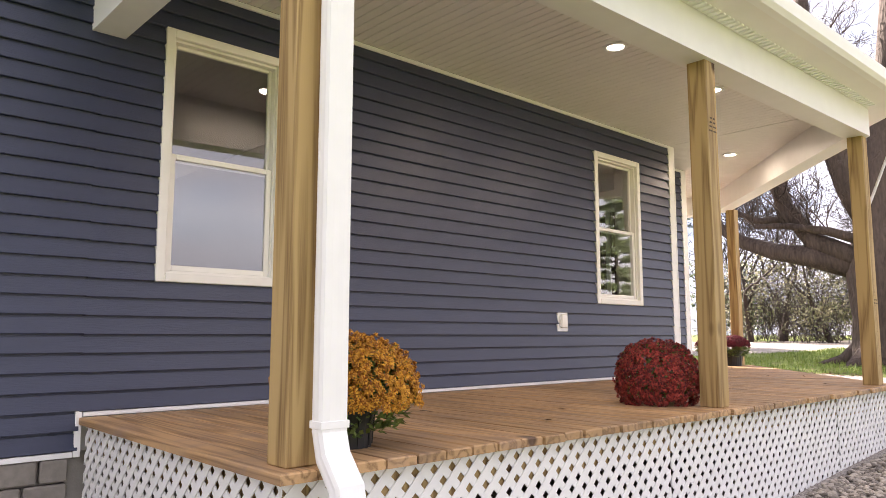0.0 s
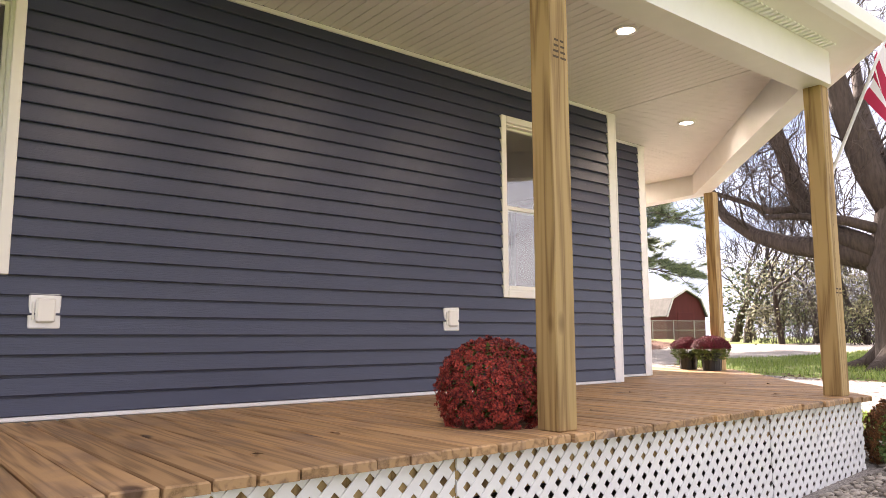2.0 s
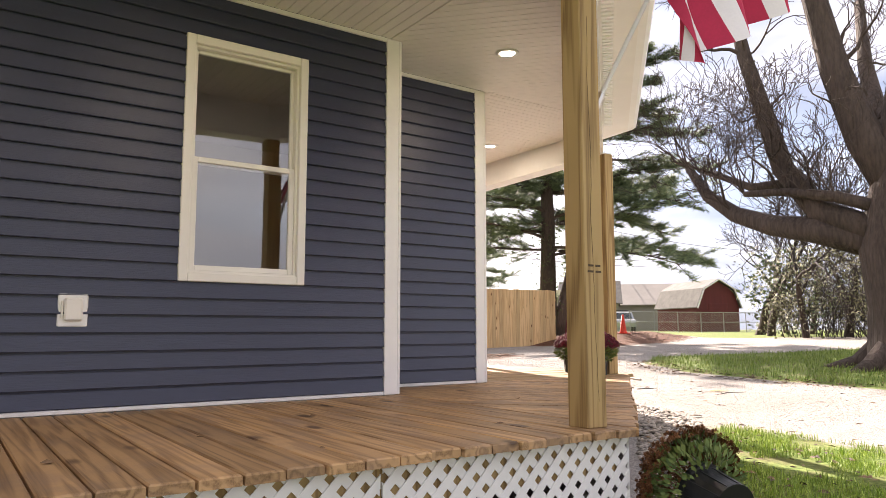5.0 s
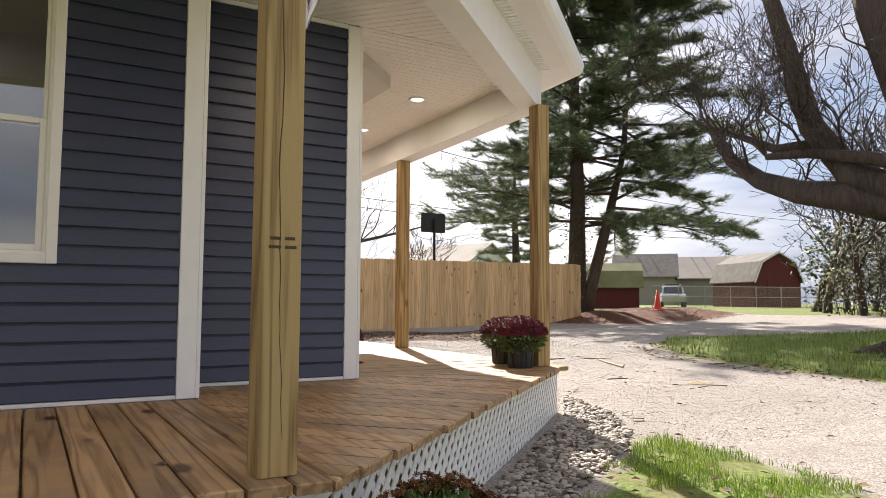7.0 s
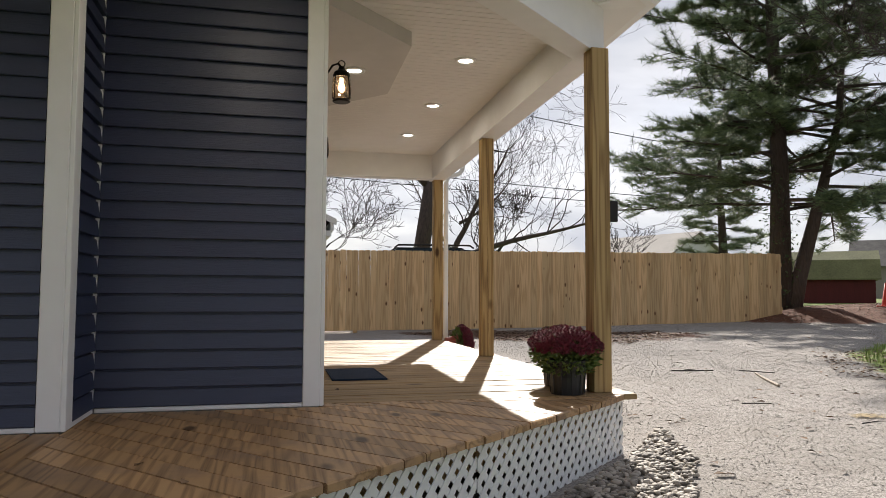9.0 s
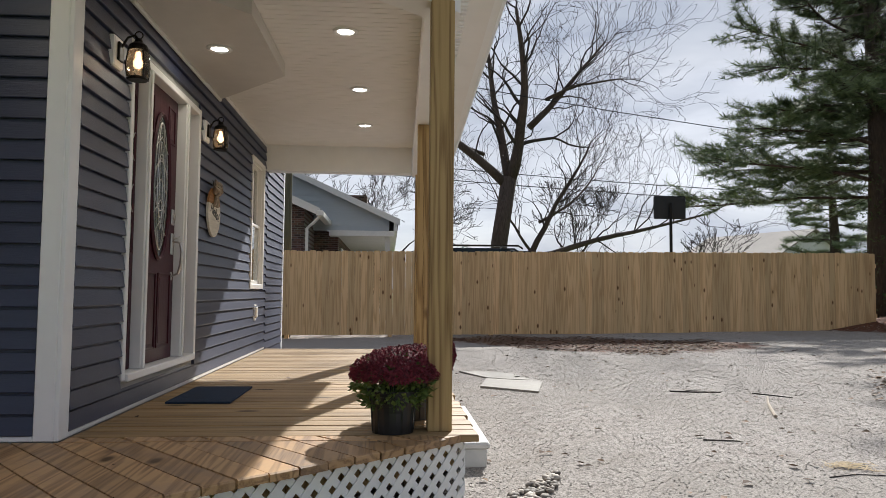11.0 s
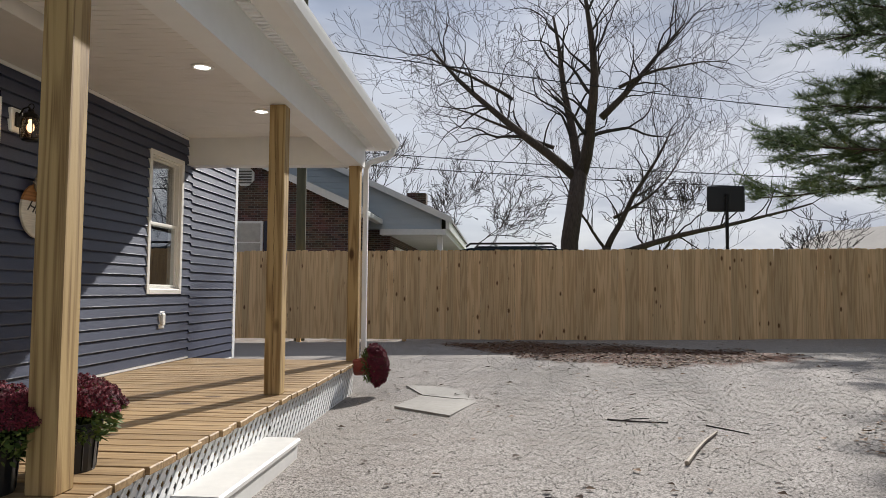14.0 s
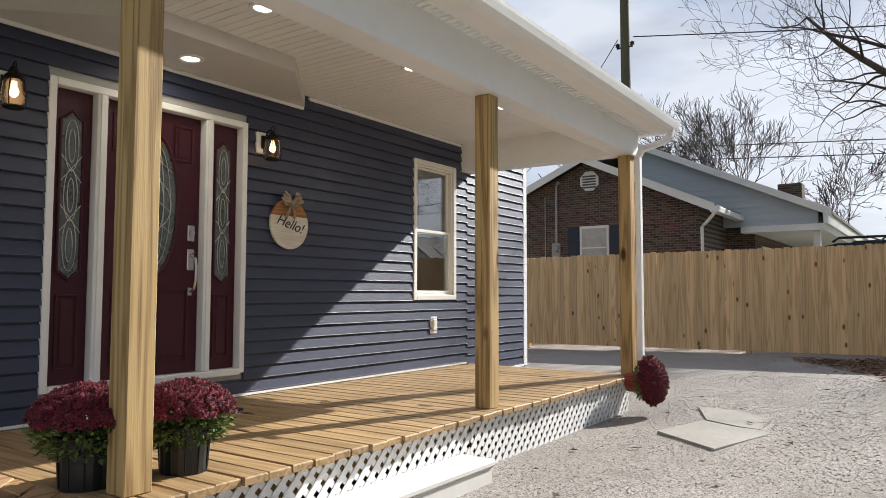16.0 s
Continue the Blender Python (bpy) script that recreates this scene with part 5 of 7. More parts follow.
mum((1.66, 2.40, DECK), "gold", POTBLACK, 0.275, "golden orange chrysanthemum in a black nursery pot", (0.125, 0.19), 1000, 0.05, 2, 0.80, size=0.022, lifted=-0.055)
mum(pose(4.17, 2.53, DECK + 0.14, 0, 0, 0) @ pose(0, 0, -0.06), "red", None, 0.255, "round brick-red chrysanthemum resting on the deck", (0.10, 0.02), 1000, -0.62, 3, 0.82, size=0.025)
pt = thing("flower_pot", pose(4.40, 2.74, DECK + 0.085, 84, 0, -35), "terracotta-red plastic pot tipped behind the flowers", "flower pot")
part("pot_body", Geo().lathe([(0.065, -0.08), (0.082, 0.05), (0.088, 0.052), (0.088, 0.08), (0.078, 0.08), (0.07, 0.0), (0.0, -0.06)], 20), POTRED, pt, smooth=False)
mum((10.15, 4.90, DECK), "wine", POTBLACK, 0.225, "wine-red chrysanthemum in a black nursery pot", (0.135, 0.22), 850, 0.46, 4, 0.74, size=0.022, lifted=-0.02)
mum((10.26, 5.30, DECK), "wine", POTBLACK, 0.215, "wine-red chrysanthemum in a black nursery pot beside a post", (0.13, 0.215), 820, 0.46, 5, 0.74, size=0.022, lifted=-0.02)
mum(pose(10.58, 10.12, 0.36, 0, 82, 0), "wine", POTRED, 0.22, "tipped-over faded red chrysanthemum in a red pot", (0.11, 0.17), 900, 0.2, 6, 0.7, size=0.024)
mum(pose(7.60, 1.72, rise(7.6, 1.7) + 0.17, 82, 0, 165), "rust", POTBLACK, 0.27, "tipped-over withered rust chrysanthemum in a black pot", (0.135, 0.22), 800, 0.15, 7, 0.65, size=0.022)

# ---- flag ----
POLEWHITE = mat("white_flagpole_paint", (0.70, 0.70, 0.70), 0.35, var=0.05)
FLAGRED = mat("red_flag_cloth", (0.42, 0.012, 0.055), 0.8, var=0.12, scale=30)
FLAGWHITE = mat("white_flag_cloth", (0.75, 0.72, 0.74), 0.8, var=0.05, scale=30)
FLAGBLUE = mat("navy_flag_cloth", (0.03, 0.035, 0.12), 0.8, var=0.1, scale=30)
p0, p1 = Vector((7.266, 2.20, 1.93)), Vector((8.03, 1.75, 3.70))
flag = thing("flag", p0, "red and white striped flag on a slanting white pole", "flag")
part("pole", Geo().tube([(0, 0, 0), tuple(p1 - p0)], 0.0125, 10), POLEWHITE, flag)
part("bracket", Geo().box((-0.012, -0.03, -0.05), (0.004, 0.03, 0.05), None, 0.004).tube([(0, 0, -0.02), tuple((p1 - p0).normalized() * 0.12)], 0.018, 10), NICKEL, flag)
part("finial", Geo().lathe([(0.0, -0.02), (0.02, 0.0), (0.0, 0.025)], 12, Matrix.Translation(p1 - p0)), NICKEL, flag)


def cloth(u, v):
    """u along the hoist (0 at its lower end), v down the fly."""
    top = p0.lerp(p1, 0.40 + 0.55 * u)
    low = Vector((7.32, 1.70, 2.03)).lerp(Vector((8.12, 1.72, 2.50)), u)
    p = top.lerp(low, v)
    p += Vector((0.05, -0.09, 0.0)) * math.sin(u * 13 + v * 2.0) * (0.25 + 0.75 * v)
    return p - p0


for k in range(13):
    g = Geo()
    vs, fs = [], []
    for i in range(4):
        for j in range(19):
            vs.append(tuple(cloth((k + i / 3) / 13, j / 18)))
    fs = [(i * 19 + j, i * 19 + j + 1, i * 19 + 20 + j, i * 19 + 19 + j) for i in range(3) for j in range(18)]
    s = part("stripe", g.add(vs, fs), FLAGRED if k % 2 == 0 else FLAGWHITE, flag, smooth=True)

# ---- trees ----
NEEDLE = mat("pine_needles", (0.075, 0.115, 0.05), 0.7, var=0.3, scale=4, island=0.8, tint=(0.25, 0.31, 0.125))
IVY = mat("ivy_leaves", (0.025, 0.05, 0.012), 0.6, var=0.4, scale=20, island=0.8, tint=(0.09, 0.13, 0.03))
BRUSHLEAF = mat("dry_brush_leaves", (0.07, 0.068, 0.03), 0.8, scale=3, island=0.9, tint=(0.17, 0.16, 0.07))
PALEBUD = mat("pale_leaf_buds", (0.13, 0.155, 0.045), 0.8, scale=3, island=0.8, tint=(0.08, 0.08, 0.035))


class Grower:
    """Grows forking limbs into meshes by thickness: trunk, limbs, twigs."""

    def __init__(self, seed, thin=0.006, wander=0.22, lift=0.12, forks=(2, 3)):
        self.r = random.Random(seed)
        self.trunk, self.limbs, self.twigs = Geo(), Geo(), Geo()
        self.thin, self.wander, self.lift, self.forks = thin, wander, lift, forks
        self.ends = []

    def stem(self, pts, r0, r1, sides):
        k = len(pts)
        radii = [r0 + (r1 - r0) * i / (k - 1) for i in range(k)]
        g = self.trunk if r0 > 0.11 else self.limbs if r0 > 0.022 else self.twigs
        g.tube(pts, radii, sides, cap=False)

    def grow(self, p, d, ln, r, depth):
        rr = self.r
        k = 5 if depth > 2 else 4
        pts = [Vector(p)]
        d = Vector(d).normalized()
        for i in range(k - 1):
            d = (d + Vector((rr.uniform(-1, 1), rr.uniform(-1, 1), rr.uniform(-1, 1))) * self.wander + Vector((0, 0, self.lift * 0.4))).normalized()
            pts.append(pts[-1] + d * ln / (k - 1))
        end = max(self.thin, r * 0.62)
        self.stem(pts, r, end, 8 if r > 0.11 else 6 if r > 0.03 else 4 if r > 0.012 else 3)
        if depth <= 0:
            self.ends.append(pts[-1])
            return
        for i in range(rr.randint(*self.forks)):
            q = pts[-1] if i < 2 else pts[rr.randint(1, k - 2)]
            side = d.cross(Vector((rr.uniform(-1, 1), rr.uniform(-1, 1), rr.uniform(-1, 1)))).normalized()
            nd = (d + side * rr.uniform(0.35, 0.95) + Vector((0, 0, self.lift))).normalized()
            self.grow(q, nd, ln * rr.uniform(0.62, 0.88), end * rr.uniform(0.6, 0.92), depth - 1)

    def finish(self, t, bark, twig):
        if self.trunk.v:
            part("trunk", self.trunk, bark, t, smooth=True)
        if self.limbs.v:
            tagged(part("bough", self.limbs, twig, t, smooth=True), kind="stuff")
        if self.twigs.v:
            tagged(part("crown", self.twigs, twig, t), kind="stuff")


def bare_tree(x, y, h, seed, label, trunk=0.22, split=None, depth=6, wander=0.2, lean=(0, 0, 1), group="bare trees", z=None, forks=(2, 3), thin=0.015):
    z0 = rise(x, y) - 0.1 if z is None else z
    t = thing("tree", (x, y, z0), label, "tree", group)
    g = Grower(seed, thin=thin, wander=wander, forks=forks)
    ln = h * 0.27
    g.grow((0, 0, 0), lean, ln, trunk, depth)
    g.finish(t, BARK, BARKGREY)
    return t


def leaves_at(points, n, spread, size, rg, geo, flat=0.6):
    for p in points:
        for _ in range(n):
            c = Vector(p) + Vector((rg.gauss(0, spread), rg.gauss(0, spread), rg.gauss(0, spread * flat)))
            a = Vector((rg.uniform(-1, 1), rg.uniform(-1, 1), rg.uniform(-1, 1))).normalized()
            b = a.orthogonal().normalized()
            s = size * rg.uniform(0.6, 1.3)
            geo.add([tuple(c - a * s), tuple(c + b * s * 0.55), tuple(c + a * s), tuple(c - b * s * 0.55)], [(0, 1, 2, 3)])


# the old maple beside the drive
BX, BY = 18.6, 5.3
t = thing("tree", (BX, BY, rise(BX, BY) - 0.1), "huge gnarled bare maple with thick low limbs", "tree", "bare trees")
g = Grower(11, thin=0.006, wander=0.40, lift=0.08, forks=(2, 3))
g.trunk.tube([(0, 0, 0), (0.0, 0.0, 0.35), (-0.05, 0.05, 1.2), (-0.1, 0.1, 2.2), (0.0, 0.05, 3.2), (0.15, -0.1, 4.6), (0.3, -0.3, 6.5), (0.5, -0.4, 9.0)], [1.05, 0.78, 0.66, 0.68, 0.55, 0.46, 0.36, 0.22], 14)
for k in range(7):
    a = k * 0.9
    g.trunk.tube([(0.5 * math.cos(a), 0.5 * math.sin(a), 0.5), (0.95 * math.cos(a), 0.95 * math.sin(a), 0.16), (1.6 * math.cos(a + 0.15), 1.6 * math.sin(a + 0.15), 0.02)], [0.25, 0.17, 0.06], 7)
LOW_BOUGHS = [
    ([(-0.2, 0.4, 2.3), (-0.5, 1.4, 2.65), (-0.4, 2.3, 2.85), (-0.2, 3.2, 3.2), (0.0, 4.0, 3.75), (0.2, 4.6, 4.5)], 0.30, 0.09),
    ([(-0.3, 0.4, 2.5), (-0.5, 1.3, 3.0), (-0.6, 1.9, 3.9), (-0.6, 2.2, 5.0), (-0.6, 2.6, 6.4), (-0.6, 3.0, 8.4)], 0.27, 0.11),
    ([(0.0, 0.0, 3.0), (-0.3, 0.5, 4.2), (-0.4, 0.9, 5.6), (-0.6, 1.2, 7.5), (-0.8, 1.2, 9.6)], 0.38, 0.15),
    ([(-0.6, 1.8, 3.6), (-0.6, 2.6, 3.65), (-0.5, 3.3, 4.0), (-0.3, 4.0, 4.3)], 0.10, 0.05),
    ([(-0.2, 0.2, 2.9), (-0.7, 0.9, 3.2), (-0.9, 1.8, 3.4), (-1.0, 2.5, 3.45)], 0.13, 0.06),
    ]
HIGH_BOUGHS = [
    ([(0.2, -0.2, 3.4), (0.9, -1.2, 4.4), (1.5, -2.2, 5.6), (1.9, -3.2, 7.2)], 0.28, 0.10),
    ([(0.2, 0.1, 3.8), (1.2, 0.9, 5.0), (2.2, 1.5, 6.5), (2.8, 1.8, 8.2)], 0.25, 0.10),
]
for pts, r0, r1 in LOW_BOUGHS + HIGH_BOUGHS:
    g.trunk.tube(pts, [r0 + (r1 - r0) * i / (len(pts) - 1) for i in range(len(pts))], 9)
    k = len(pts)
    for i in range(1, k):
        p, d = Vector(pts[i]), Vector(pts[i]) - Vector(pts[i - 1])
        for _ in range(3 if i < k - 1 else 4):
            side = d.cross(Vector((g.r.uniform(-1, 1), g.r.uniform(-1, 1), g.r.uniform(-1, 1)))).normalized()
            side.z = abs(side.z)
            g.grow(p, d.normalized() * 0.6 + side + Vector((0, 0, 0.3)), g.r.uniform(0.55, 1.15), r1 * g.r.uniform(0.2, 0.48), 4)
for k in range(5):
    a = (0.6 + k * 1.1)
    g.trunk.lathe([(0.02, 0.0), (0.16, 0.02), (0.15, 0.10), (0.09, 0.16)], 9, pose(-0.1 + 0.45 * math.cos(a), 0.1 + 0.45 * math.sin(a), 1.6 + 0.5 * k, 60, 0, 40 * k))
g.finish(t, BARK, BARK)


# the white pine behind the end of the fence
def tuft(geo, p, d, rg, n=15, ln=0.20):
    d = Vector(d).normalized()
    for _ in range(n):
        a = (d * 0.5 + Vector((rg.uniform(-1, 1), rg.uniform(-1, 1), rg.uniform(-0.7, 0.9)))).normalized()
        w = a.orthogonal().normalized() * 0.015
        l = ln * rg.uniform(0.6, 1.2)
        q = p + d * rg.uniform(-0.12, 0.12)
        geo.add([tuple(q - w), tuple(q + w), tuple(q + a * l)], [(0, 1, 2)])


def pine(x, y, h, seed, label, reach=6.0, low=3.0, trunks=1, n=70, tufts=3, needle=0.24, r0=0.36):
    rg = random.Random(seed)
    t = thing("pine_tree", (x, y, rise(x, y) - 0.15), label, "tree", "evergreen trees")
    tr, br, nd = Geo(), Geo(), Geo()
    axes = [[Vector((0, 0, 0)), Vector((0.1, 0, h * 0.3)), Vector((0.0, 0.1, h * 0.65)), Vector((0.1, 0.1, h))]]
    if trunks > 1:
        axes.append([Vector((0.25, -0.15, 0)), Vector((0.5, -0.25, 1.2)), Vector((1.15, -0.45, 3.6)), Vector((1.75, -0.6, 6.0)), Vector((2.3, -0.7, h * 0.8))])
    for ax in axes:
        k = len(ax)
        tr.tube(ax, [r0 * (1 - 0.85 * i / (k - 1)) * (0.8 if ax is not axes[0] else 1) for i in range(k)], 10)

    def on(ax, z):
        for a, b in zip(ax, ax[1:]):
            if a.z <= z <= b.z:
                return a.lerp(b, (z - a.z) / (b.z - a.z))
        return ax[-1].copy()
    for i in range(n):
        ax = axes[i % len(axes)]
        z = low + (h - low) * (i / n) ** 0.9 * 0.98
        f = 1 - (z - low) / (h - low)
        ln = reach * (0.25 + 0.75 * f ** 0.7) * rg.uniform(0.6, 1.05)
        a = i * 2.4 + rg.uniform(-0.5, 0.5)
        p = on(ax, min(z, ax[-1].z))
        d = Vector((math.cos(a), math.sin(a), rg.uniform(-0.05, 0.28)))
        pts = [p]
        for k in range(6):
            d = (d + Vector((rg.uniform(-0.14, 0.14), rg.uniform(-0.14, 0.14), rg.uniform(-0.12, 0.06)))).normalized()
            pts.append(pts[-1] + d * ln / 6)
        br.tube(pts, [0.065 * (0.4 + 0.6 * f) * (1 - 0.13 * k) for k in range(7)], 5)
        for k in range(2, 7):
            for s in range(8):
                sd = (d + d.cross(Vector((0, 0, 1))) * rg.choice((-1, 1)) * rg.uniform(0.4, 1.3) + Vector((0, 0, rg.uniform(-0.4, 0.65)))).normalized()
                sl = ln * rg.uniform(0.12, 0.26)
                q0 = pts[k - 1].lerp(pts[k], rg.random())
                q1 = q0 + sd * sl
                br.tube([q0, q1], [0.014, 0.005], 3, cap=False)
                for u in range(tufts):
                    tuft(nd, q0.lerp(q1, 0.35 + 0.65 * (u + rg.random()) / tufts), sd + Vector((0, 0, 0.4)), rg, ln=needle)
    part("trunk", tr, BARK, t, smooth=True)
    tagged(part("bough", br, BARK, t), kind="stuff")
    tagged(part("foliage", nd, NEEDLE, t), kind="stuff")
    return t, axes


pn, axes = pine(23.3, 19.5, 15.0, 21, "tall white pine with layered boughs and an ivied trunk", 6.3, 3.2, 2, 106, 6, 0.30)
iv = Geo()
rg = random.Random(8)
leaves_at([axes[0][0].lerp(axes[0][1], k / 40) + Vector((0.36 * math.cos(k * 2.4), 0.36 * math.sin(k * 2.4), 0)) for k in range(40)], 26, 0.13, 0.055, rg, iv, 1.2)
tagged(part("ivy", iv, IVY, pn, "dark ivy leaves"), kind="stuff")
pine(34.0, 38.0, 11.0, 22, "far dark evergreen beyond the sheds", 3.2, 1.5, 1, 46, 2, 0.3)

# bare trees beyond the fence
def spreading_tree(x, y, trunk, boughs, seed, label):
    """A bare tree whose boughs leave the trunk at given heights and directions, bending upward and forking."""
    t = thing("tree", (x, y, rise(x, y) - 0.1), label, "tree", "bare trees")
    g = Grower(seed, thin=0.009, wander=0.34, lift=0.12, forks=(2, 2))
    for (sx, sz), (dx, dy, dz), ln, r, bend in boughs:
        p, d, k = Vector((sx, 0, sz)), Vector((dx, dy, dz)).normalized(), 9
        pts = [p]
        for i in range(k):
            d = (d + Vector((g.r.uniform(-0.14, 0.14), g.r.uniform(-0.14, 0.14), bend + g.r.uniform(-0.1, 0.1)))).normalized()
            pts.append(pts[-1] + d * ln / k)
            if i > 0:
                for _ in range(2):
                    side = d.cross(Vector((g.r.uniform(-1, 1), g.r.uniform(-1, 1), g.r.uniform(-1, 1)))).normalized()
                    rr = r * (1 - 0.075 * i)
                    g.grow(pts[-1], d * 0.7 + side * 0.9 + Vector((0, 0, 0.2)), g.r.uniform(1.2, 2.1), max(0.02, rr * g.r.uniform(0.18, 0.4)), 4)
        g.trunk.tube(pts, [r * (1 - 0.085 * i) for i in range(k + 1)], 8)
    g.trunk.tube([(0, 0, 0), (0, 0, 0.5), (0.02, 0, trunk[1] * 0.5), (trunk[0], 0, trunk[1])], [trunk[2] * 1.35, trunk[2], trunk[2] * 0.92, trunk[2] * 0.85], 12)
    g.finish(t, BARK, BARKGREY)


spreading_tree(15.4, 35.5, (0.5, 6.5, 0.44), [
    ((0.4, 6.1), (-1.0, -0.1, 1.1), 9.5, 0.24, 0.02),
    ((0.5, 6.3), (-0.15, 0.3, 1.0), 8.2, 0.25, 0.0),
    ((0.5, 6.2), (0.45, -0.2, 1.0), 8.4, 0.31, 0.02),
    ((1.5, 9.0), (0.75, 0.2, 0.9), 6.0, 0.18, 0.04),
    ((2.3, 10.4), (1.0, -0.2, 0.45), 6.0, 0.09, -0.03),
    ((-0.7, 7.6), (-1.0, 0.2, 0.55), 6.4, 0.10, -0.04),
    ((-2.6, 9.9), (-1.0, -0.1, 0.6), 5.5, 0.09, -0.03),
], 45, "tall bare tree forking low with spreading limbs")
spreading_tree(17.0, 36.5, (0.25, 3.0, 0.24), [
    ((0.2, 2.8), (0.35, 0.1, 1.0), 6.5, 0.16, -0.02),
    ((0.2, 2.6), (1.0, -0.1, 0.25), 10.5, 0.17, 0.03),
    ((0.2, 2.9), (-0.6, 0.2, 1.0), 4.5, 0.08, 0.02),
    ((0.6, 4.4), (1.0, 0.2, 0.5), 5.0, 0.09, 0.02),
], 46, "leaning bare tree with long low limbs")
bare_tree(20.0, 40.0, 8.5, 33, "small bare tree with reddish twigs", 0.16, depth=7, wander=0.25)
bare_tree(9.5, 40.0, 8.5, 34, "small bare tree near the fence corner", 0.16, depth=7)
bare_tree(4.3, 43.0, 14.0, 35, "bare tree with upright twigs behind the brick house", 0.34, depth=7, wander=0.16, forks=(3, 3), thin=0.014)
bare_tree(-4.0, 46.0, 13.0, 36, "bare tree behind the neighbouring roof", 0.28, depth=6, wander=0.18)
bare_tree(30.5, 44.0, 6.0, 38, "low bare tree on the skyline", 0.12, depth=6)
# the tangled row beyond the drive
HEDGE = [(34.0, 15.5, 9.0), (36.0, 18.2, 10.0), (38.5, 20.3, 9.5), (35.5, 12.5, 9.0), (38.5, 16.0, 10.5), (37.0, 9.0, 8.5), (41.0, 19.0, 9.5), (39.0, 5.5, 9.0), (42.0, 13.0, 11.0), (44.0, 22.0, 8.0), (36.5, 15.0, 8.5), (40.0, 10.5, 9.5)]
for i, (x, y, h) in enumerate(HEDGE):
    t = bare_tree(x, y, h, 50 + i, "bare crooked tree in a tangled hedgerow", 0.16 + 0.05 * (i % 3), depth=6, wander=0.3, group="hedgerow trees", lean=(0.25 * math.sin(i * 2.1), 0.25 * math.cos(i * 1.7), 1))
rg = random.Random(77)
for i, (x, y) in enumerate([(38.6, 19.9), (36.8, 17.2)]):
    iv = Geo()
    leaves_at([(0.5 * math.sin(k * 0.3), 0.4 * math.cos(k * 0.4), 0.4 + 0.11 * k) for k in range(32)], 22, 0.38, 0.13, rg, iv, 1.0)
    t = thing("ivy_clump", (x, y, rise(x, y)), "green ivy climbing a hedgerow trunk", "ivy", "ivy in the hedgerow")
    tagged(part("leaves", iv, IVY, t), kind="stuff")
for i in range(72):
    u = (i % 36) / 35
    x, y = 34.0 + 5.0 * rg.random() + (7.0 if i >= 36 else 0.0), 2.0 + (14.3 if i < 36 else 18.5) * u
    b = Geo()
    tw = Grower(200 + i, thin=0.006, wander=0.35, lift=0.1)
    hh = rg.uniform(1.2, 3.4)
    for k in range(9):
        tw.grow((rg.uniform(-0.8, 0.8), rg.uniform(-0.8, 0.8), 0), (rg.uniform(-0.6, 0.6), rg.uniform(-0.6, 0.6), 1), hh * 0.55, 0.015, 3)
    t = thing("shrub", (x, y, rise(x, y) - 0.05), "tangled brown-green brush along the drive", "shrub", "brush along the drive")
    tw.finish(t, BARKGREY, BARKGREY)
    leaves_at(tw.ends, 4, 0.24, 0.08, rg, b)
    tagged(part("leaves", b, BRUSHLEAF if i % 3 else PALEBUD, t), kind="stuff")

# trees across the lawn, mirrored in the windows
bare_tree(-16.0, -40.0, 8.0, 61, "bare tree far across the front lawn", 0.16, depth=6)
bare_tree(24.0, -20.0, 10.0, 63, "bare tree across the front lawn", 0.22, depth=6)
bare_tree(33.0, -29.0, 11.0, 65, "bare tree across the front lawn", 0.22, depth=6)
pine(45.0, -22.0, 11.0, 64, "dark evergreen across the front lawn", 3.0, 1.0, 1, 60, 2, 0.3, 0.25)

# ---- neighbouring brick house ----
BRICKWALL = bpy.data.materials.new("brown_brickwork")
BRICKWALL.use_nodes = True
bt = BRICKWALL.node_tree
bb = bt.nodes["Principled BSDF"]
bb.inputs["Roughness"].default_value = 0.9
bk = bt.nodes.new("ShaderNodeTexBrick")
bk.inputs["Color1"].default_value = (0.035, 0.022, 0.018, 1)
bk.inputs["Color2"].default_value = (0.115, 0.062, 0.047, 1)
bk.inputs["Mortar"].default_value = (0.15, 0.135, 0.12, 1)
bk.inputs["Scale"].default_value = 1.0
bk.inputs["Brick Width"].default_value = 0.215
bk.inputs["Row Height"].default_value = 0.075
bk.inputs["Mortar Size"].default_value = 0.008
bco = bt.nodes.new("ShaderNodeTexCoord")
bma = bt.nodes.new("ShaderNodeMapping")
bma.inputs["Rotation"].default_value = (radians(-90), 0, 0)
bno = bt.nodes.new("ShaderNodeTexNoise")
bno.inputs["Scale"].default_value = 1.6
bno.inputs["Detail"].default_value = 5
bmx = bt.nodes.new("ShaderNodeMix")
bmx.data_type, bmx.blend_type = "RGBA", "OVERLAY"
bmx.inputs[0].default_value = 0.45
bt.links.new(bco.outputs["Object"], bma.inputs["Vector"])
bt.links.new(bma.outputs["Vector"], bk.inputs["Vector"])
bt.links.new(bco.outputs["Object"], bno.inputs["Vector"])
bt.links.new(bk.outputs["Color"], bmx.inputs[6])
bt.links.new(bno.outputs["Color"], bmx.inputs[7])
bt.links.new(bmx.outputs[2], bb.inputs["Base Color"])
PALESIDING = mat("pale_blue_gable_siding", (0.42, 0.47, 0.50), 0.5, var=0.08, scale=4, stretch=(0.3, 1, 5))
OLDSHINGLE = mat("weathered_shingle", (0.115, 0.105, 0.095), 0.9, var=0.35, scale=9, bump=0.4)
NAVYSHUT = mat("navy_shutter", (0.012, 0.018, 0.04), 0.5, var=0.15)
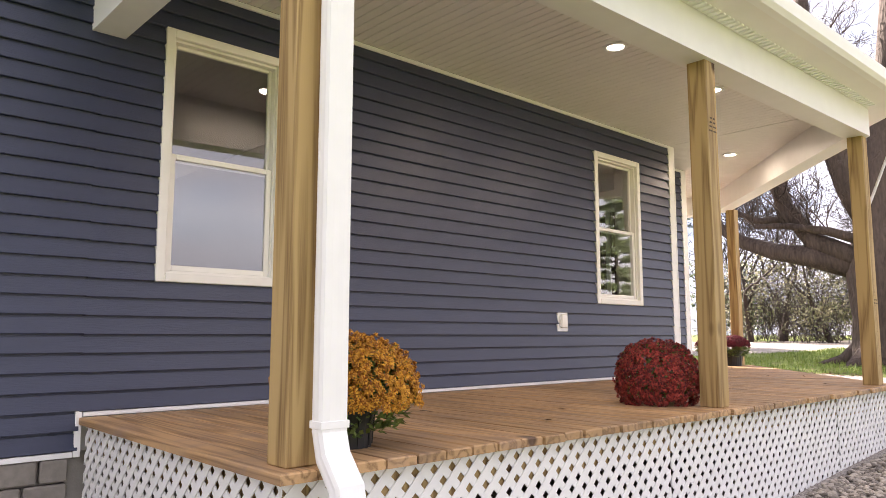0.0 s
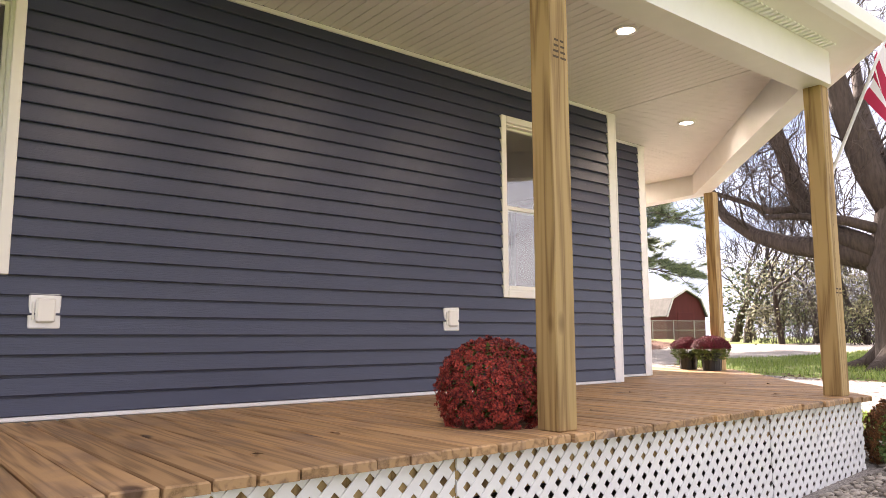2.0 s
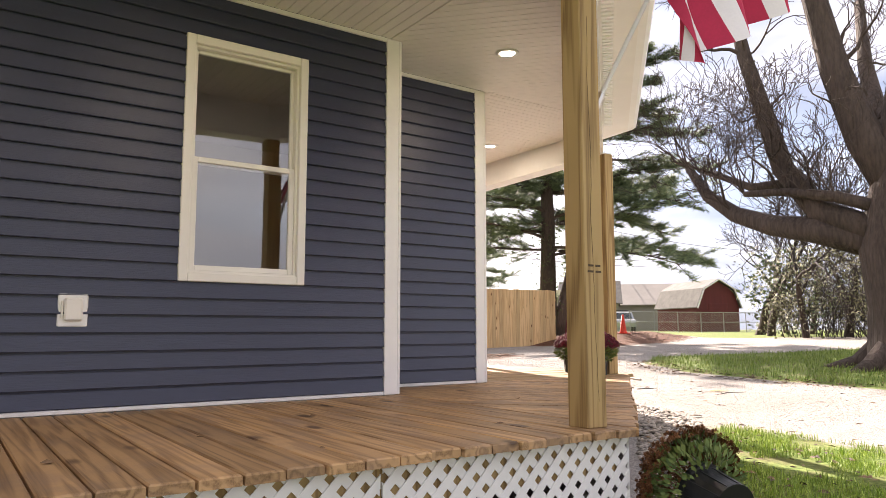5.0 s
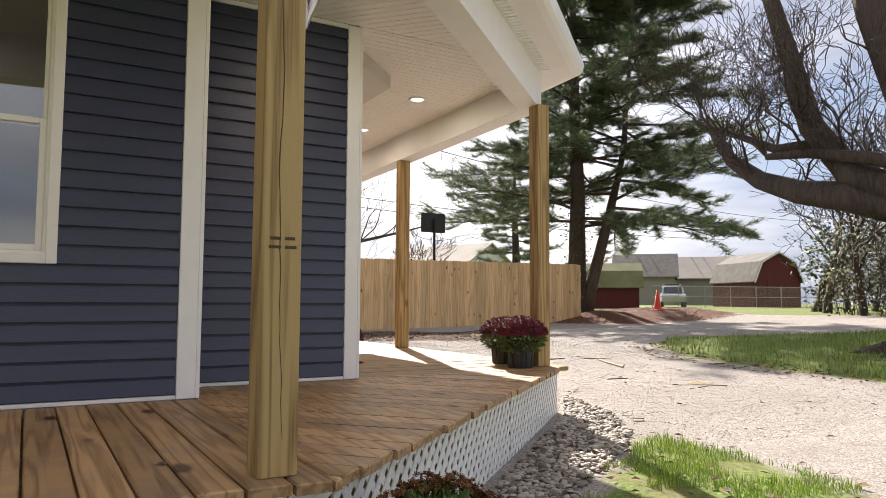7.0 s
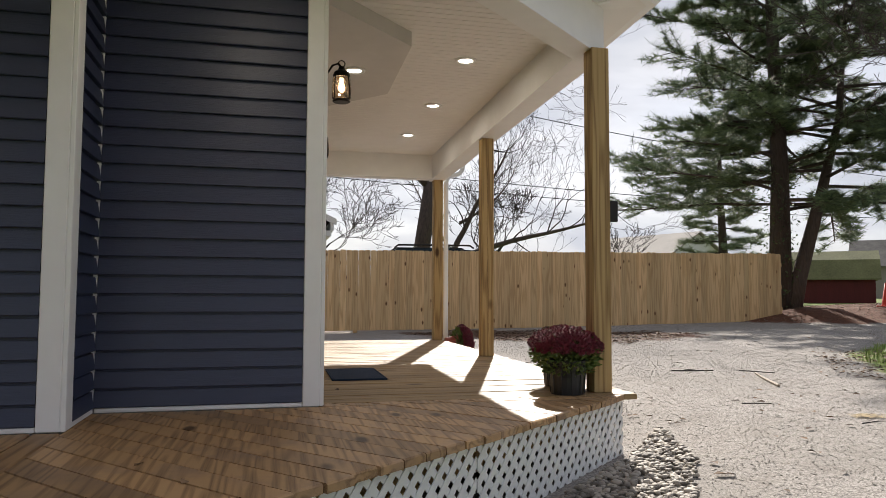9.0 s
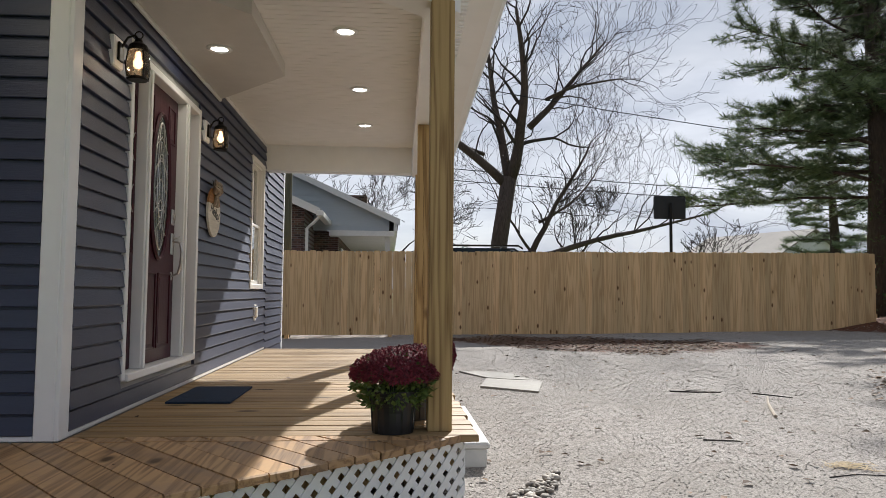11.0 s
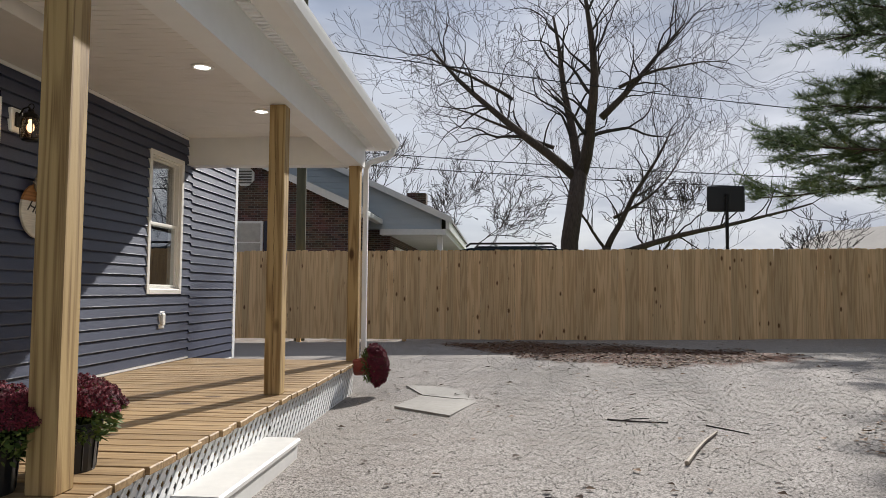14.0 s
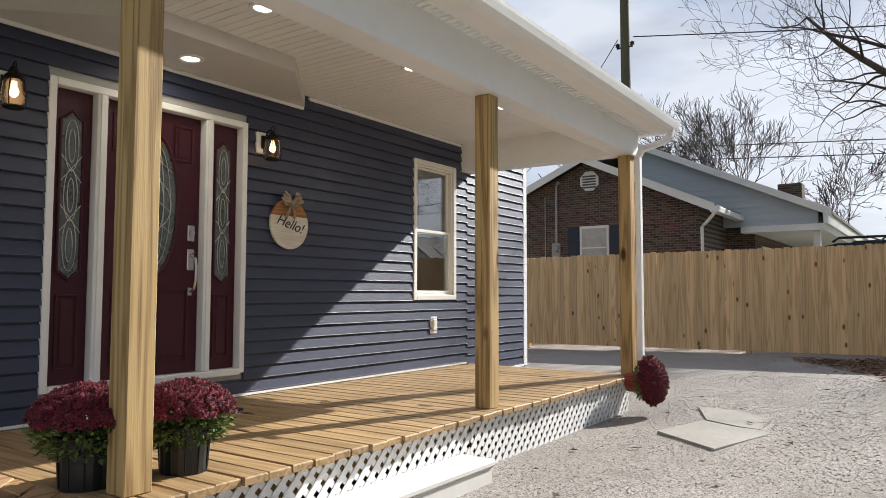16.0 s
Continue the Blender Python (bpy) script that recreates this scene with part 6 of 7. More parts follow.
WHITEP = mat("white_house_paint", (0.66, 0.66, 0.64), 0.5, var=0.08, scale=5)

nb = thing("brick_house", (3.0, 25.0, 0.1), "low brown brick ranch house with a pale gable", "house")


def gable(geo, x0, x1, xr, y0, y1, z0, ze, zr):
    """A wall with a gable top, x0 to x1, its ridge at xr."""
    vs = [(x, y, z) for y in (y0, y1) for x, z in ((x0, z0), (x1, z0), (x1, ze), (xr, zr), (x0, ze))]
    geo.add(vs, [(0, 1, 2, 3, 4), (9, 8, 7, 6, 5), (1, 0, 5, 6), (2, 1, 6, 7), (3, 2, 7, 8), (4, 3, 8, 9), (0, 4, 9, 5)])
    return geo


def slope(geo, a, b, ya, yb, t=0.1):
    (xa, za), (xb, zb) = a, b
    vs = [(xa, ya, za), (xb, ya, zb), (xb, yb, zb), (xa, yb, za)]
    vs += [(x, y, z + t) for x, y, z in vs]
    geo.add(vs, [(3, 2, 1, 0), (4, 5, 6, 7), (0, 1, 5, 4), (1, 2, 6, 5), (2, 3, 7, 6), (3, 0, 4, 7)])


w = part("wall", gable(Geo(), -2.85, 4.3, 0.71, 0, 9, -0.2, 3.86, 5.42), BRICKWALL, nb)
rf = Geo()
slope(rf, (-3.42, 3.66), (0.71, 5.52), -0.35, 9.3)
slope(rf, (4.84, 3.66), (0.71, 5.52), -0.35, 9.3)
roof = part("roof", rf, OLDSHINGLE, nb)
rk = Geo()
for s in (-1, 1):
    for k in range(1):
        vs = [(0.71 + s * 4.13, -0.40, 3.50), (0.71, -0.40, 5.38), (0.71, -0.40, 5.62), (0.71 + s * 4.13, -0.40, 3.76)]
        vs += [(x, -0.36, z) for x, _, z in vs]
        rk.add(vs, [(0, 1, 2, 3), (7, 6, 5, 4), (0, 4, 5, 1), (1, 5, 6, 2), (2, 6, 7, 3), (3, 7, 4, 0)])
part("rake_board", rk, WHITEP, roof, "white rake boards")
gt2 = Geo().box((4.72, -0.42, 3.50), (4.96, 6.0, 3.68), None, 0.02)
gt2.tube([(4.85, -0.30, 3.52), (4.60, -0.2, 3.27), (4.40, -0.06, 3.12), (4.40, -0.06, 0)], 0.05, 8)
part("gutter", gt2, WHITEP, roof)
wn = part("window", Geo().box((0.50, -0.05, 1.90), (1.50, 0.02, 3.33), None, 0.01), WHITEP, nb)
part("pane", Geo().box((0.58, -0.06, 1.98), (1.42, -0.052, 3.25)), mat("net_curtained_glass", (0.40, 0.39, 0.36), 0.15, var=0.2, scale=3), wn)
part("sash_bar", Geo().box((0.58, -0.068, 2.60), (1.42, -0.06, 2.64)), WHITEP, wn)
for x in (0.07, 1.54):
    sh = part("shutter", Geo().box((x, -0.045, 1.90), (x + 0.40, 0.0, 3.33), None, 0.01), NAVYSHUT, nb)
    for k in range(14):
        part("louvre", Geo().box((x + 0.05, -0.055, 1.98 + 0.09 * k), (x + 0.35, -0.045, 2.03 + 0.09 * k)), NAVYSHUT, sh)
vt = part("gable_vent", Geo().lathe([(0.0, 0.0), (0.34, 0.0), (0.34, 0.04), (0.0, 0.04)], 8, pose(0.85, 0.0, 4.80, 90, 0, 0) @ pose(0, 0, 0, 0, 0, 22.5)), WHITEP, nb, "octagonal louvred vent")
for k in range(5):
    part("slat", Geo().box((0.62, -0.06, 4.57 + 0.09 * k), (1.08, -0.041, 4.62 + 0.09 * k)), OLDSHINGLE, vt)
mb = Geo().box((-0.47, -0.12, 2.33), (-0.17, -0.0, 2.82), None, 0.02).lathe([(0.11, 0), (0.11, 0.08), (0.0, 0.1)], 14, pose(-0.32, -0.12, 2.62, 90))
mb.tube([(-0.32, -0.06, 2.8), (-0.32, -0.06, 4.7), (-0.22, -0.16, 4.85), (-0.12, -0.2, 4.78)], 0.04, 8)
mb.tube([(-0.75, -0.03, 0.2), (-0.75, -0.03, 4.4)], 0.018, 6)
part("electric_meter", mb, mat("grey_meter_box", (0.30, 0.30, 0.29), 0.5, 0.3), nb, "grey electric meter and conduit")
# wing with the pale gable
wg = part("wing_wall", Geo().box((1.0, 3.2, -0.2), (5.2, 14, 3.3)), BRICKWALL, nb)
part("garage_door", Geo().box((5.21, 4.2, -0.1), (5.27, 6.8, 2.75), None, 0.01), WHITEP, wg, "white garage door")
part("wing_gable", gable(Geo(), 1.0, 7.1, 1.3, 2.9, 3.15, 3.32, 3.80, 6.45), PALESIDING, nb, "pale blue lapped gable siding")
gl = Geo()
for k in range(12):
    zz = 3.5 + 0.22 * k
    xe = 7.1 - max(0.0, zz - 3.80) * 5.8 / 2.65
    gl.box((1.35, 2.884, zz), (max(1.4, xe), 2.899, zz + 0.02))
part("siding_lap", gl, PALESIDING, nb)
wr = Geo()
slope(wr, (7.45, 3.62), (1.3, 6.44), 2.6, 16.5)
slope(wr, (-1.5, 5.16), (1.3, 6.44), 2.6, 16.5)
wroof = part("wing_roof", wr, OLDSHINGLE, nb)
rk = Geo()
vs = [(7.5, 2.55, 3.50), (1.3, 2.55, 6.33), (1.3, 2.55, 6.55), (7.5, 2.55, 3.74)]
vs += [(x, 2.60, z) for x, _, z in vs]
part("wing_rake_board", rk.add(vs, [(0, 1, 2, 3), (7, 6, 5, 4), (0, 4, 5, 1), (1, 5, 6, 2), (2, 6, 7, 3), (3, 7, 4, 0)]), WHITEP, wroof)
part("wing_soffit", Geo().box((4.9, 2.62, 3.10), (7.3, 16.0, 3.30)).box((7.28, 2.6, 3.301), (7.4, 16.3, 3.66)), WHITEP, wroof)
part("porch_column", Geo().box((6.95, 2.9, -0.2), (7.15, 3.1, 3.10), None, 0.01), WHITEP, nb)
part("porch_wall", Geo().box((5.202, 13.8, -0.2), (7.2, 14.0, 3.09)), BRICKWALL, nb)
part("chimney", Geo().box((5.35, 6.6, 3.6), (6.15, 7.3, 5.15), None, 0.01), BRICKWALL, wroof)

# ---- utility pole and wires ----
UP = Vector((7.75, 17.95, 0.0))
PTREAT = mat("green_treated_pole", (0.10, 0.095, 0.055), 0.9, var=0.3, scale=6, bump=0.4, stretch=(1, 1, 0.1))
up = thing("utility_pole", (UP.x, UP.y, rise(UP.x, UP.y) - 0.2), "tall treated timber utility pole with insulators", "utility pole")
part("pole", Geo().tube([(0, 0, 0), (-0.05, 0, 9.5)], [0.12, 0.09], 12), PTREAT, up)
for s in (-1, 1):
    part("insulator", Geo().lathe([(0.02, 0), (0.055, 0.02), (0.03, 0.04), (0.055, 0.06), (0.02, 0.09)], 10, pose(-0.04 + 0.16 * s, 0, 6.7)), mat("brown_porcelain", (0.06, 0.03, 0.02), 0.2), up)
part("arm", Geo().tube([(-0.22, 0, 6.68), (0.14, 0, 6.68)], 0.02, 6), BLACKMETAL, up)
WIRE = mat("black_cable", (0.01, 0.01, 0.01), 0.6)


def cable(a, b, sag, label, r=0.012):
    a, b = Vector(a), Vector(b)
    c = thing("overhead_cable", a, label, "cable", "overhead cables")
    pts = [a.lerp(b, k / 14) - Vector((0, 0, sag * 4 * (k / 14) * (1 - k / 14))) - a for k in range(15)]
    part("wire", Geo().tube(pts, r, 5), WIRE, c)


cable((7.9, 17.95, 6.75), (46, 24, 5.6), 0.9, "black service cable sagging across the sky")
cable((7.55, 17.95, 6.75), (0.5, 25, 4.6), 0.35, "black service cable to the brick house", 0.009)
cable((-4.2, 46, 10.4), (90, 66, 10.6), 1.2, "distant power line across the sky", 0.03)
cable((-4.2, 46, 9.6), (90, 66, 9.8), 1.2, "distant power line across the sky", 0.03)

# ---- basketball hoop seen from behind ----
hp = thing("basketball_hoop", (17.58, 19.6, rise(17.58, 19.6)), "back of a dark basketball backboard on a pole", "basketball hoop")
part("pole", Geo().tube([(0, 0, 0), (0, 0, 3.29)], 0.04, 10), BLACKMETAL, hp)
part("backboard", Geo().box((-0.44, 0.05, 2.87), (0.44, 0.10, 3.49), None, 0.03), mat("dark_backboard", (0.012, 0.014, 0.016), 0.6, var=0.2), hp)
part("rim", Geo().tube([(0.22 * math.cos(k * 0.4), 0.36 + 0.22 * math.sin(k * 0.4), 2.99) for k in range(17)], 0.01, 6), mat("orange_rim", (0.5, 0.1, 0.02), 0.5), hp)

# ---- vehicle behind the fence ----
CARPAINT = mat("dark_teal_car_paint", (0.012, 0.022, 0.026), 0.15, 0.5, var=0.05)
CARGLASS = mat("tinted_car_glass", (0.02, 0.025, 0.03), 0.05, var=0.05)
RUBBER = mat("tyre_rubber", (0.012, 0.012, 0.012), 0.9, var=0.1)


def extrude_x(profile, hw, taper=0.0):
    """A side profile in (y, z) swept to both sides; taper draws the upper points in."""
    zs = [z for _, z in profile]
    lo, hi = min(zs), max(zs)
    n = len(profile)
    vs = []
    for s in (-1, 1):
        vs += [(s * (hw - taper * (z - lo) / (hi - lo)), y, z) for y, z in profile]
    return Geo().add(vs, [tuple(range(n)), tuple(range(2 * n - 1, n - 1, -1))] + [((i + 1) % n, i, n + i, n + (i + 1) % n) for i in range(n)])


def car(m, paint, label, s=1.0, name="parked_car"):
    c = thing(name, m @ Matrix.Scale(s, 4), label, "car")
    part("body", extrude_x([(-2.4, 0.45), (-2.45, 0.8), (-2.3, 1.02), (-1.1, 1.12), (2.35, 1.14), (2.42, 0.8), (2.38, 0.45)], 0.95, 0.06), paint, c)
    cab = part("cabin", extrude_x([(-1.15, 1.12), (-0.45, 1.66), (-0.2, 1.74), (0.6, 1.79), (1.7, 1.77), (2.05, 1.70), (2.3, 1.14)], 0.88, 0.14), paint, c)
    part("side_window", extrude_x([(-0.85, 1.16), (-0.35, 1.60), (1.9, 1.62), (2.1, 1.18)], 0.885, 0.10), CARGLASS, cab)
    part("windscreen", Geo().add([(-0.72, -1.16, 1.16), (0.72, -1.16, 1.16), (0.66, -0.5, 1.66), (-0.66, -0.5, 1.66)], [(0, 1, 2, 3)]), CARGLASS, cab)
    for sx in (-1, 1):
        rr = Geo().tube([(sx * 0.62, -0.1, 1.80), (sx * 0.62, 0.0, 1.87), (sx * 0.62, 1.7, 1.87), (sx * 0.62, 1.8, 1.80)], 0.022, 6)
        part("roof_rail", rr, BLACKMETAL, cab)
    for k in (0.35, 1.25):
        part("cross_bar", Geo().tube([(-0.64, k, 1.88), (0.64, k, 1.88)], 0.018, 6), BLACKMETAL, cab)
    for sx in (-0.86, 0.86):
        for y in (-1.5, 1.5):
            wh = part("wheel", Geo().lathe([(0.20, -0.1), (0.34, -0.1), (0.37, 0), (0.34, 0.1), (0.20, 0.1)], 20, pose(sx, y, 0.37, 0, 90)), RUBBER, c)
            part("rim", Geo().lathe([(0.0, -0.07), (0.21, -0.09), (0.21, 0.09), (0.0, 0.07)], 16, pose(sx, y, 0.37, 0, 90)), NICKEL, wh)
    return c


car(pose(13.5, 20.0, rise(13.5, 20) + 0.02, 0, 0, 84), CARPAINT, "dark sport-utility vehicle behind the cedar fence", 1.14)
car(pose(43.0, 33.0, rise(43, 33), 0, 0, -45), mat("silver_car_paint", (0.45, 0.46, 0.47), 0.25, 0.4, var=0.05), "silver hatchback parked by the far sheds", 0.8)

# ---- sheds, roofs and fence across the drive ----
BARNRED = mat("barn_red_boards", (0.10, 0.014, 0.014), 0.8, var=0.25, scale=5, stretch=(4, 4, 0.3))
MOSS = mat("mossy_shed_roof", (0.17, 0.17, 0.08), 0.9, var=0.3, scale=5)


def gambrel(m, w, ln, h, wallm, roofm, label):
    """A barn with a gambrel roof, its gable facing local -y."""
    b = thing("barn", m, label, "barn", "sheds across the drive")
    pr = [(-w / 2, 0), (w / 2, 0), (w / 2, h * 0.5), (w * 0.36, h * 0.82), (0, h), (-w * 0.36, h * 0.82), (-w / 2, h * 0.5)]
    n = len(pr)
    vs = [(x, y, z) for y in (0, ln) for x, z in pr]
    part("wall", Geo().add(vs, [tuple(range(n)), tuple(range(2 * n - 1, n - 1, -1))] + [((i + 1) % n, i, n + i, n + (i + 1) % n) for i in range(n)]), wallm, b)
    rf = Geo()
    rp = [(w / 2 + 0.15, h * 0.46), (w * 0.37, h * 0.84), (0, h * 1.03), (-w * 0.37, h * 0.84), (-w / 2 - 0.15, h * 0.46)]
    for p, q in zip(rp, rp[1:]):
        slope(rf, p, q, -0.25, ln + 0.25, 0.07)
    part("roof", rf, roofm, b)
    d = part("door", Geo().box((-w * 0.22, -0.05, 0), (w * 0.22, -0.01, h * 0.55), None, 0.01), wallm, b)
    part("door_trim", Geo().tube([(p[0] * 0.97, -0.27, p[1]) for p in rp], 0.06, 5), WHITEP, b)
    return b


gambrel(pose(51.6, 31.4, rise(52, 31), 0, 0, -20), 3.6, 5.2, 3.7, BARNRED, OLDSHINGLE, "dark red gambrel barn with grey shingles")
gambrel(pose(36.0, 34.2, rise(36, 34), 0, 0, -131), 2.6, 3.6, 2.6, BARNRED, MOSS, "small red shed with a mossy roof")


def far_house(x, y, w, ln, h, turn, label, wallm, roofm):
    b = thing("house", pose(x, y, rise(x, y), 0, 0, turn), label, "house", "houses in the distance")
    part("wall", gable(Geo(), -w / 2, w / 2, 0, 0, ln, 0, h * 0.55, h), wallm, b)
    rf = Geo()
    slope(rf, (w / 2 + 0.4, h * 0.52), (0, h + 0.02), -0.4, ln + 0.4)
    slope(rf, (-w / 2 - 0.4, h * 0.52), (0, h + 0.02), -0.4, ln + 0.4)
    part("roof", rf, roofm, b)
    for k in (-0.25, 0.25):
        wd = part("window", Geo().box((w * k - 0.5, -0.05, h * 0.2), (w * k + 0.5, 0.0, h * 0.42), None, 0.01), WHITEP, b)
        part("pane", Geo().box((w * k - 0.42, -0.06, h * 0.22), (w * k + 0.42, -0.051, h * 0.40)), CARGLASS, wd)


TANWALL = mat("tan_house_siding", (0.26, 0.235, 0.20), 0.7, var=0.1, scale=4)
TANROOF = mat("tan_roof", (0.30, 0.27, 0.24), 0.9, var=0.15, scale=3)
far_house(78, 55.5, 9, 13, 5.6, 41, "low tan-roofed house in the distance", TANWALL, TANROOF)
far_house(66.5, 54, 8, 6, 5.4, 43, "grey-roofed house in the distance", TANWALL, OLDSHINGLE)
far_house(42, 53, 9, 10, 5.4, 20, "house roof showing above the fence", WHITEP, TANROOF)
cl = thing("chain_link_fence", (38, 30, rise(38, 30)), "grey chain-link fence before the sheds", "fence")
GALV = mat("galvanised_steel", (0.35, 0.35, 0.34), 0.4, 0.8, var=0.1)
for k in range(12):
    part("fence_post", Geo().tube([(k * 1.6, -k * 0.55, -0.1), (k * 1.6, -k * 0.55, 1.35)], 0.03, 6), GALV, cl)
for z in (1.32, 0.7):
    part("rail", Geo().tube([(0, 0, z), (17.6, -6.05, z)], 0.022, 6), GALV, cl)
mesh_g = Geo()
for k in range(170):
    x = k * 0.104
    for s in (-1, 1):
        a, b = x, x + s * 1.0
        b = max(0, min(17.6, b))
        mesh_g.tube([(a, -a * 0.344, 0.02), (b, -b * 0.344, 0.02 + 1.28 * abs(b - a))], 0.005, 3, cap=False)
tagged(part("wire_mesh", mesh_g, GALV, cl), kind="stuff")
cn = thing("traffic_cone", (25.6, 17.9, rise(25.6, 17.9)), "orange traffic cone on the mulch heap", "traffic cone")
ORANGE = mat("orange_cone_plastic", (0.75, 0.05, 0.02), 0.5, var=0.08)
part("cone", Geo().lathe([(0.15, 0.03), (0.13, 0.06), (0.035, 0.70), (0.0, 0.71)], 18), ORANGE, cn, smooth=True)
part("base", Geo().box((-0.19, -0.19, 0.0), (0.19, 0.19, 0.032), None, 0.008), ORANGE, cn)

# ---- loose things on the ground ----
def stick(pts, r, label):
    x0, y0 = pts[0]
    s = thing("stick", (x0, y0, rise(x0, y0)), label, "stick", "fallen sticks")
    path = [(x - x0, y - y0, rise(x, y) - rise(x0, y0) + r) for x, y in pts]
    part("wood", Geo().tube(path, [r * (1 - 0.12 * i) for i in range(len(path))], 6), BARKGREY if r < 0.012 else mat("peeled_stick", (0.36, 0.30, 0.23), 0.8, var=0.2), s)


stick([(13.42, 7.05), (13.58, 7.42), (13.72, 7.72), (13.92, 8.10)], 0.016, "pale peeled stick lying on the gravel")
stick([(12.45, 6.31), (12.56, 6.29), (12.70, 6.24)], 0.006, "thin twig lying on the gravel")
stick([(13.14, 8.66), (13.38, 8.58), (13.64, 8.53)], 0.008, "thin twig lying on the gravel")
stick([(12.75, 5.25), (12.95, 5.3), (13.2, 5.22)], 0.004, "thin curved twig lying on the gravel")
stick([(13.93, 8.42), (14.05, 8.24), (14.16, 8.06)], 0.006, "short twig lying on the gravel")
stick([(13.25, 8.62), (13.36, 8.72), (13.52, 8.74)], 0.005, "thin forked twig lying on the gravel")



def scatter(name, pts, tv, tf, scales, material, parent, seed, tilt=1.0, flat=1.0):
    """Copies of one small shape at many places, joined into one mesh."""
    rs = np.random.RandomState(seed)
    n = len(pts)
    tv = np.array(tv, dtype=float)
    a = rs.uniform(0, 2 * np.pi, n)
    b = rs.uniform(-1, 1, n) * tilt
    v = np.repeat(tv[None], n, 0)
    v = v * (1 + rs.uniform(-0.25, 0.25, (n, len(tv), 1)))
    v[:, :, 2] *= flat
    y, z = v[:, :, 1] * np.cos(b)[:, None] - v[:, :, 2] * np.sin(b)[:, None], v[:, :, 1] * np.sin(b)[:, None] + v[:, :, 2] * np.cos(b)[:, None]
    x = v[:, :, 0]
    v = np.stack([x * np.cos(a)[:, None] - y * np.sin(a)[:, None], x * np.sin(a)[:, None] + y * np.cos(a)[:, None], z], 2)
    v = v * np.array(scales)[:, None, None] + np.array(pts)[:, None, :]
    f = np.array(tf)
    faces = (f[None] + (np.arange(n) * len(tv))[:, None, None]).reshape(-1, f.shape[1])
    me = bpy.data.meshes.new(name)
    me.from_pydata(v.reshape(-1, 3).tolist(), [], faces.tolist())
    me.materials.append(material)
    me.update()
    ob = new(name, me)
    if parent is not None:
        ob.parent = parent
    return ob


def lot(n, x0, x1, y0, y1, seed, keep, lift=0.0):
    rs = random.Random(seed)
    out = []
    while len(out) < n:
        x, y = rs.uniform(x0, x1), rs.uniform(y0, y1)
        if keep(x, y):
            out.append((x, y, rise(x, y) + lift))
    return out


def off_deck(x, y):
    if y > 10.33:
        return x > 8.6
    return x > 10.56 if y > 4.86 else ((x - 7.37) * 0.657 - (y - 2.06) * 0.754 > 0.03 or y < 2.05)


OCT = [(1, 0, 0), (0, 0.8, 0), (-1, 0, 0), (0, -0.8, 0), (0, 0, 0.6), (0, 0, -0.6)]
OCTF = [(0, 1, 4), (1, 2, 4), (2, 3, 4), (3, 0, 4), (1, 0, 5), (2, 1, 5), (3, 2, 5), (0, 3, 5)]
GRAVEL = mat("crushed_limestone", (0.20, 0.182, 0.158), 0.95, scale=10, island=1.2, tint=(0.48, 0.44, 0.385))
PEBBLE = mat("river_pebbles", (0.14, 0.12, 0.10), 0.75, scale=12, island=1.2, tint=(0.42, 0.37, 0.31))
DEADLEAF = mat("dry_brown_leaves", (0.055, 0.03, 0.018), 0.8, scale=10, island=1.2, tint=(0.24, 0.15, 0.085))
BLADE = mat("grass_blades", (0.16, 0.27, 0.03), 0.6, scale=6, island=1.0, tint=(0.42, 0.52, 0.09))
rs = random.Random(91)
bare = lambda x, y: off_deck(x, y) and grassy(x, y) < 0.5
pts = lot(42000, 9.6, 16.0, 3.2, 14.0, 91, bare, -0.001)
tagged(scatter("gravel_stones", pts, OCT, OCTF, [rs.uniform(0.005, 0.0115) for _ in pts], GRAVEL, None, 91), "loose crushed grey limestone on the drive", "gravel", kind="stuff")
pts = lot(12000, 12.0, 22.0, 8.0, 17.3, 92, bare, -0.001)
tagged(scatter("gravel_stones", pts, OCT, OCTF, [rs.uniform(0.008, 0.017) for _ in pts], GRAVEL, None, 92), "loose crushed grey limestone towards the fence", "gravel", kind="stuff")
RND = [(math.cos(a) * r, math.sin(a) * r * 0.75, z) for z, r in ((-0.35, 0.6), (0.0, 1.0), (0.3, 0.75)) for a in [k * math.pi / 3 for k in range(6)]] + [(0, 0, 0.45)]
RNDF = [(k, (k + 1) % 6, 6 + (k + 1) % 6, 6 + k) for k in range(6)] + [(6 + k, 6 + (k + 1) % 6, 12 + (k + 1) % 6, 12 + k) for k in range(6)] + [(12 + k, 12 + (k + 1) % 6, 18, 18) for k in range(6)]
RNDT = [t for q in RNDF for t in (((q[0], q[1], q[2]), (q[0], q[2], q[3])) if q[2] != q[3] else ((q[0], q[1], q[2]),))]
STRIP = [(5.0, 2.04), (7.4, 2.0), (10.56, 4.80), (11.2, 5.6), (10.9, 4.6), (10.4, 3.85), (9.9, 3.45), (9.2, 3.0), (8.3, 2.3), (7.6, 1.5), (6.6, 1.2), (5.0, 1.1)]
pts = lot(4200, 5.0, 11.3, 1.0, 5.7, 93, lambda x, y: off_deck(x, y) and inside(STRIP, x, y) > 0, 0.012)
ob = tagged(scatter("river_pebbles", pts, RND, RNDT, [rs.uniform(0.016, 0.036) for _ in pts], PEBBLE, None, 93, 0.6), "smooth tan and grey river pebbles beside the lattice", "pebbles", kind="stuff")
ob.data.polygons.foreach_set("use_smooth", [True] * len(ob.data.polygons))
BL = [(-0.05, 0, 0), (0.05, 0, 0), (0.035, 0.12, 0.55), (-0.035, 0.12, 0.55), (0.0, 0.38, 1.0)]
